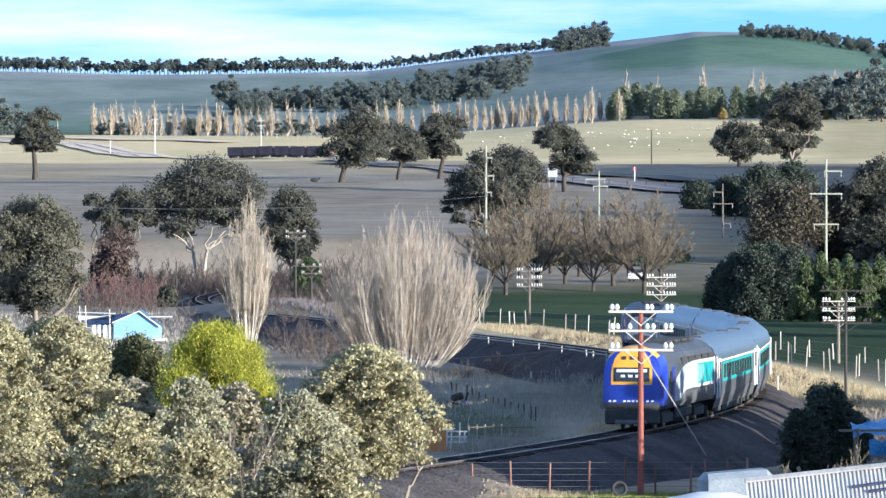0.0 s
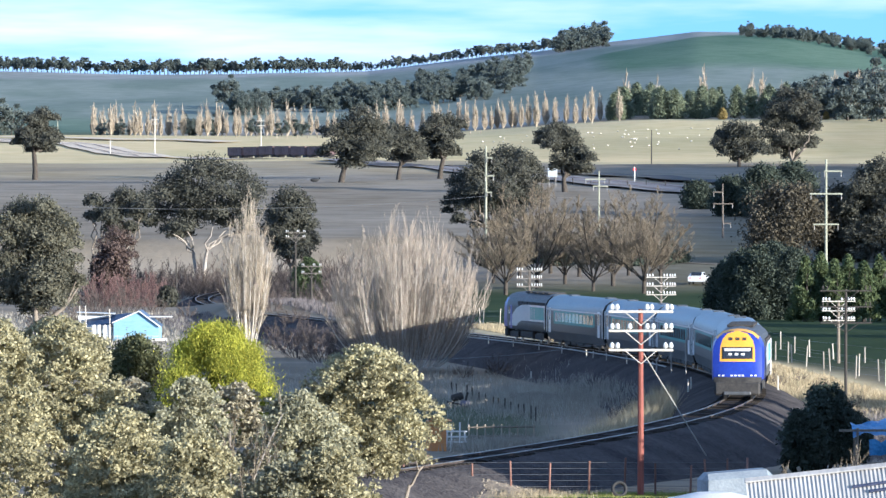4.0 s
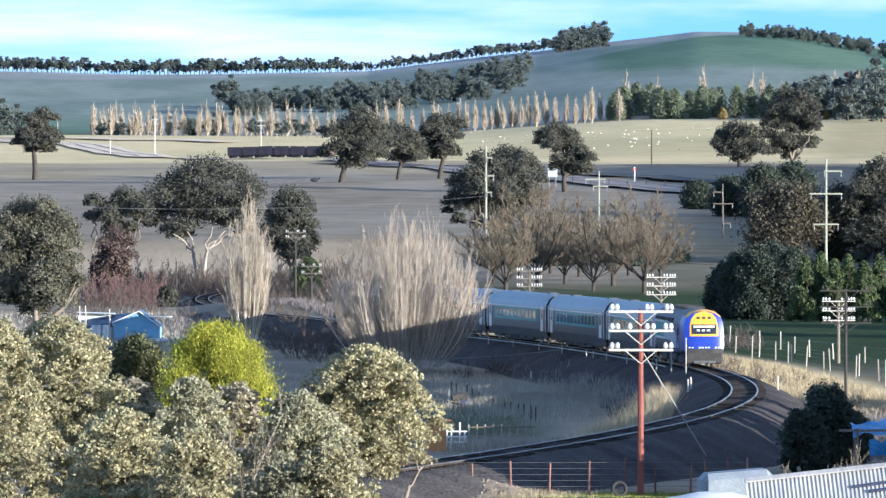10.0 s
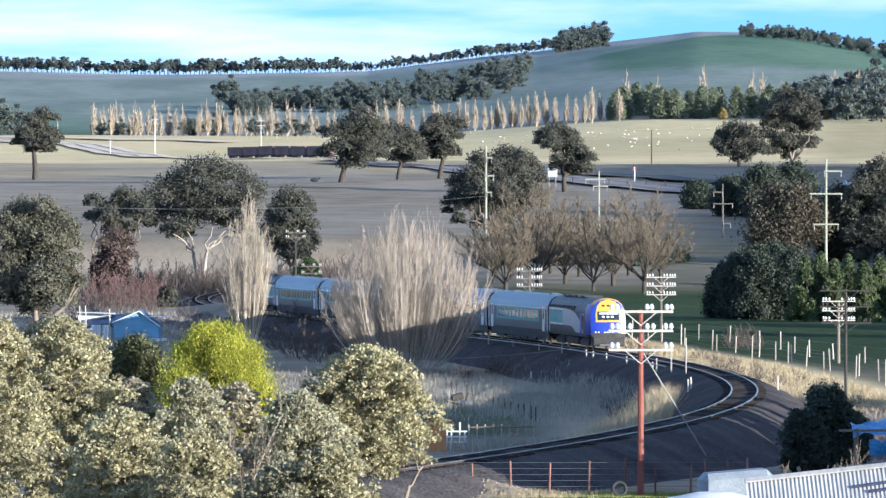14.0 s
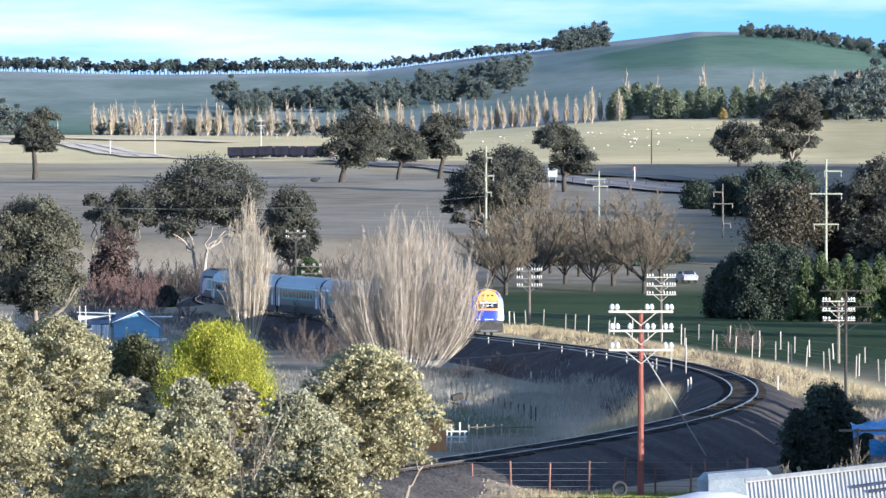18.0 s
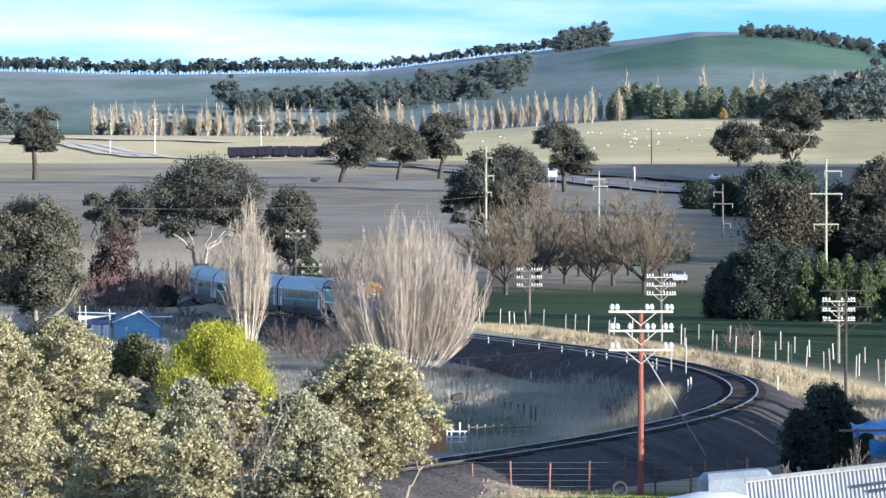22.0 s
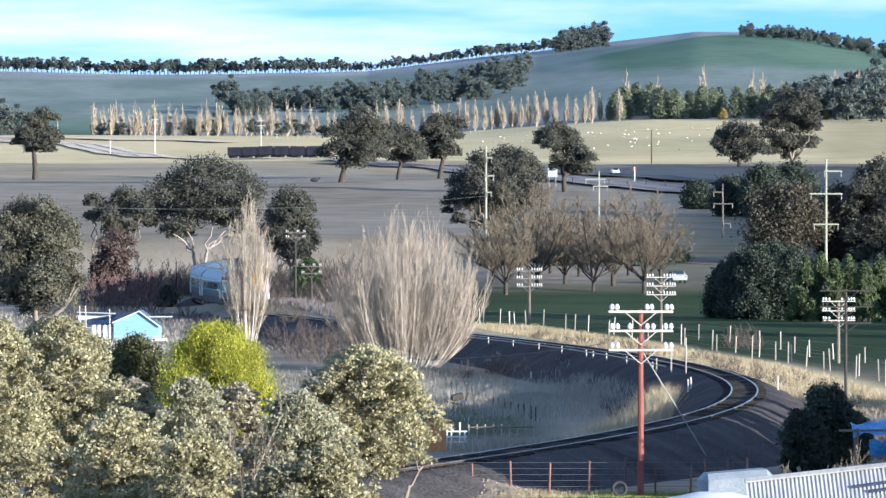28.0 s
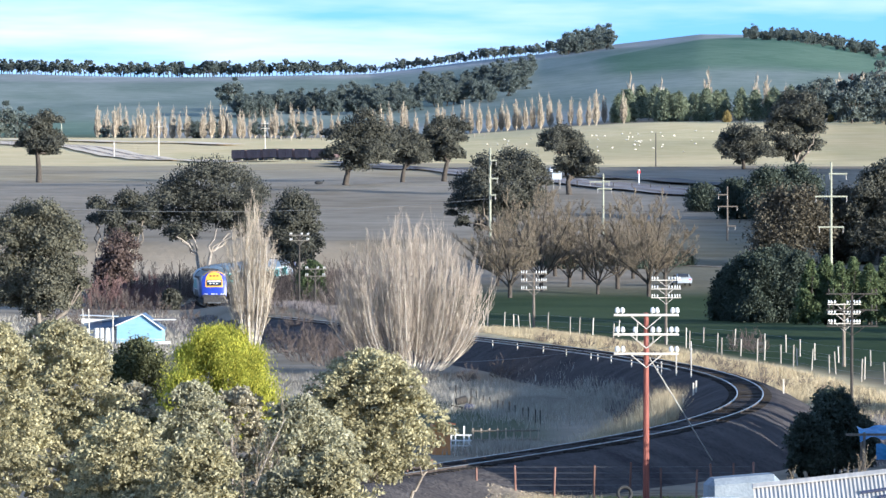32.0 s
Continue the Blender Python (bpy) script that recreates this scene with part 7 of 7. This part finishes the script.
# ---------------------------------------------------------------- road traffic
def sedan(label, material):
    c = thing("car", 0, 0, 0, label, "car", "cars on the roads")
    prof = [(-2.15, 0.35), (-2.2, 0.7), (-2.1, 0.92), (-1.5, 0.98), (-1.0, 1.4), (0.45, 1.42), (1.1, 0.98), (2.0, 0.85), (2.15, 0.6), (2.1, 0.35)]
    n = len(prof)
    v = [(sx * (0.86 if z < 1.1 else 0.66), y, z) for sx in (-1, 1) for y, z in prof]
    f = [tuple(range(n))[::-1], tuple(range(n, 2 * n))] + [(i, (i + 1) % n, n + (i + 1) % n, n + i) for i in range(n)]
    piece("body", mesh_of("body", v, f, material), c)
    part("windscreen", box(0, 0.82, 1.2, 1.3, 0.7, 0.02, m=Matrix.Translation((0, 0.8, 1.2)) @ Matrix.Rotation(radians(-34), 4, "X") @ Matrix.Translation((0, -0.8, -1.17))), "glass", c)
    part("rear_window", box(0, -1.27, 1.22, 1.25, 0.6, 0.02, m=Matrix.Translation((0, -1.27, 1.22)) @ Matrix.Rotation(radians(40), 4, "X") @ Matrix.Translation((0, 1.27, -1.19))), "glass", c)
    for sx in (-1, 1):
        part("side_window", box(sx * 0.775, -0.2, 1.2, 0.03, 1.5, 0.3, m=Matrix.Translation((sx * 0.77, 0, 1.2)) @ Matrix.Rotation(radians(-sx * 24), 4, "Y") @ Matrix.Translation((-sx * 0.77, 0, -1.2))), "glass", c)
        for y in (-1.35, 1.35):
            w = part("wheel", rod((sx * 0.7, y, 0.31), (sx * 0.88, y, 0.31), 0.31, n=16), "rubber", c)
            part("hub", rod((sx * 0.87, y, 0.31), (sx * 0.89, y, 0.31), 0.17, n=10), "steel", w)
        part("headlamp", box(sx * 0.6, 2.1, 0.68, 0.3, 0.1, 0.14, bevel=0.02), "lit_lamp", c)
        part("tail_lamp", box(sx * 0.62, -2.17, 0.75, 0.26, 0.06, 0.14, bevel=0.02), "signal_red", c)
    return c


car_passing = sedan("white car passing beyond the green paddock", "car_white")
car_stopping = sedan("silver car that stops beyond the paddock", "car_shaded_white")
car_highway = sedan("white car driving on the far road", "car_white")


def earth_mound():
    rng = np.random.default_rng(12)
    v, f, n, m = [], [], 26, 18
    for j in range(m + 1):
        for i in range(n + 1):
            x, y = -3.4 + 6.8 * i / n, -6 + 11 * j / m
            r = math.sqrt((x / 3.3) ** 2 + (y / 5.4) ** 2)
            z = 0.75 * max(0.0, 1 - r) * (1 + 0.12 * math.sin(x * 3 + y)) - 0.12 + rng.normal() * 0.03
            v.append((x, y, z))
    for j in range(m):
        for i in range(n):
            f.append((j * (n + 1) + i, j * (n + 1) + i + 1, (j + 1) * (n + 1) + i + 1, (j + 1) * (n + 1) + i))
    me = mesh_of("earth_mound", v, f, "earth", True)
    ob = new("earth_mound", me)
    ob.matrix_basis = pose(1.6, 236.5, gz(1.6, 236.5))
    tagged(ob, "low mound of dry earth and stubble below the track", "earth mound")
    pts, fs = [], []
    for i in range(420):
        x, y = rng.normal() * 1.5, rng.normal() * 2.2
        r = math.sqrt((x / 3.3) ** 2 + (y / 5.4) ** 2)
        z = 0.75 * max(0.0, 1 - r) - 0.1
        q = rng.uniform(0.02, 0.07) * rng.uniform(0.6, 1.3, 6)
        base = len(pts)
        pts += [(x + q[0], y, z), (x - q[1], y, z), (x, y + q[2], z), (x, y - q[3], z), (x, y, z + q[4]), (x, y, z - q[5])]
        fs += [(base + a, base + b, base + c) for a, b, c in ((0, 2, 4), (2, 1, 4), (1, 3, 4), (3, 0, 4), (2, 0, 5), (1, 2, 5), (3, 1, 5), (0, 3, 5))]
    stones = new("rubble", mesh_of("rubble", pts, fs, "rubble"))
    stones.matrix_basis = ob.matrix_basis.copy()
    tagged(stones, "loose pale rubble scattered over the earth mound", "rubble", kind="stuff")


earth_mound()

# added hedge, out of view to the right; it throws the near bank into shade
shade_hedge = [bush_meshes(5.2, 5.4, 560 + i, "dark_leaf", leaves=9000, size=0.3) for i in range(2)]
for i in range(-3, 11):
    y = 240 + 3.6 * i
    plant("hedge_shrub", shade_hedge[i % 2], 22.8 + 0.09 * (y - 240), y, "dense dark evergreen shrub in a yard hedge", "shrub", "yard hedge", i * 70.0)

# added evergreens past the right-hand side of the view, unseen, there to cast shade
for x, y, h, w, seed in ((44, 505, 7.5, 8, 506), (52, 525, 9, 9, 507), (60, 545, 5.5, 7, 508), (50, 560, 4.5, 6, 509), (66, 520, 10, 9, 510), (72, 560, 10, 9, 511), (28, 243, 7, 6, 516), (29, 257, 7.5, 7, 518), (33, 264, 8, 7, 519), (37, 272, 8.5, 8, 520), (27, 268, 6.5, 6, 501), (34, 258, 8, 7, 502), (43, 266, 9, 8, 503), (31, 292, 7, 6, 504), (50, 250, 9, 8, 505)):
    plant("evergreen_tree", gum_meshes(h, w, seed, leaf="dark_leaf", bark="dark_bark", bare=0.05, leaves=6000, blobs=70, size=0.4), x, y, "dark evergreen tree at the edge of the yard")


# a broken row of columnar evergreens added unseen on the eastern side, past the view, to cast striped shade; the low
# sun comes through its gaps
column = [bush_meshes(10.0, 4.0, 570 + i, "dark_leaf", leaves=9000, size=0.3, cone=0.15) for i in range(2)]
for i, (y, w) in enumerate(((268, 1.3), (273.5, 1.2), (279, 0.8), (283.6, 0.5), (287.6, 0.5), (293.5, 0.75), (305.5, 1.3), (350.5, 1.5), (357, 1.5))):
    t = plant("columnar_tree", column[i % 2], 50.0, y, "dark columnar evergreen in a broken row", "tree", "row of columnar evergreens", i * 47.0)
    t.scale = (w, w, 1.05 if w < 1.4 else 1.3)


# ---------------------------------------------------------------- what moves
def tail_at(t):
    return 97.7 + 12.24 * t - 0.0072 * (t - 10) ** 2 - 6.5 * float(smooth(22, 28, t))


def on_road(b, d, turn):
    x, y = at(b, d)
    return pose(x, y, gz(x, y) + 0.05, 0, 0, turn)


def motions():
    walk(car_passing, [(0.0, on_road(33.27, 672, -12)), (2.5, on_road(39.90, 668, -12)), (3.0, on_road(40.96, 667, -12)), (6.0, on_road(49.62, 662, -14)), (14.0, on_road(78.46, 650, -65)), (32.0, on_road(145.77, 640, -70))])
    walk(car_stopping, [(0.0, on_road(107.31, 645, 65)), (10.0, on_road(64.04, 655, 60)), (18.0, on_road(41.35, 668, 14)), (19.0, on_road(40.38, 668, 12)), (19.8, on_road(39.81, 668, 10)), (20.6, on_road(39.71, 668, 10)), (32.0, on_road(39.71, 668, 10))])
    hw = np.array(HIGHWAY, float)
    hb = hw[:, 0] / hw[:, 1] * 1000
    rows = []
    for t in range(0, 33, 2):
        b = 40.58 - (t - 24) * 29.5 / 10.4
        y = float(np.interp(-b, -hb, hw[:, 1])) if b < hb[0] else hw[0][1]
        x = b * y / 1000
        rows.append((float(t), pose(x, y, gz(x, y) + 0.65, 0, 0, 8)))
    walk(car_highway, rows)
    for ob, back, half, turn in TRAIN:
        walk(ob, [(float(t), car_pose(tail_at(t) + back, half, turn)) for t in range(0, 33)])


motions()
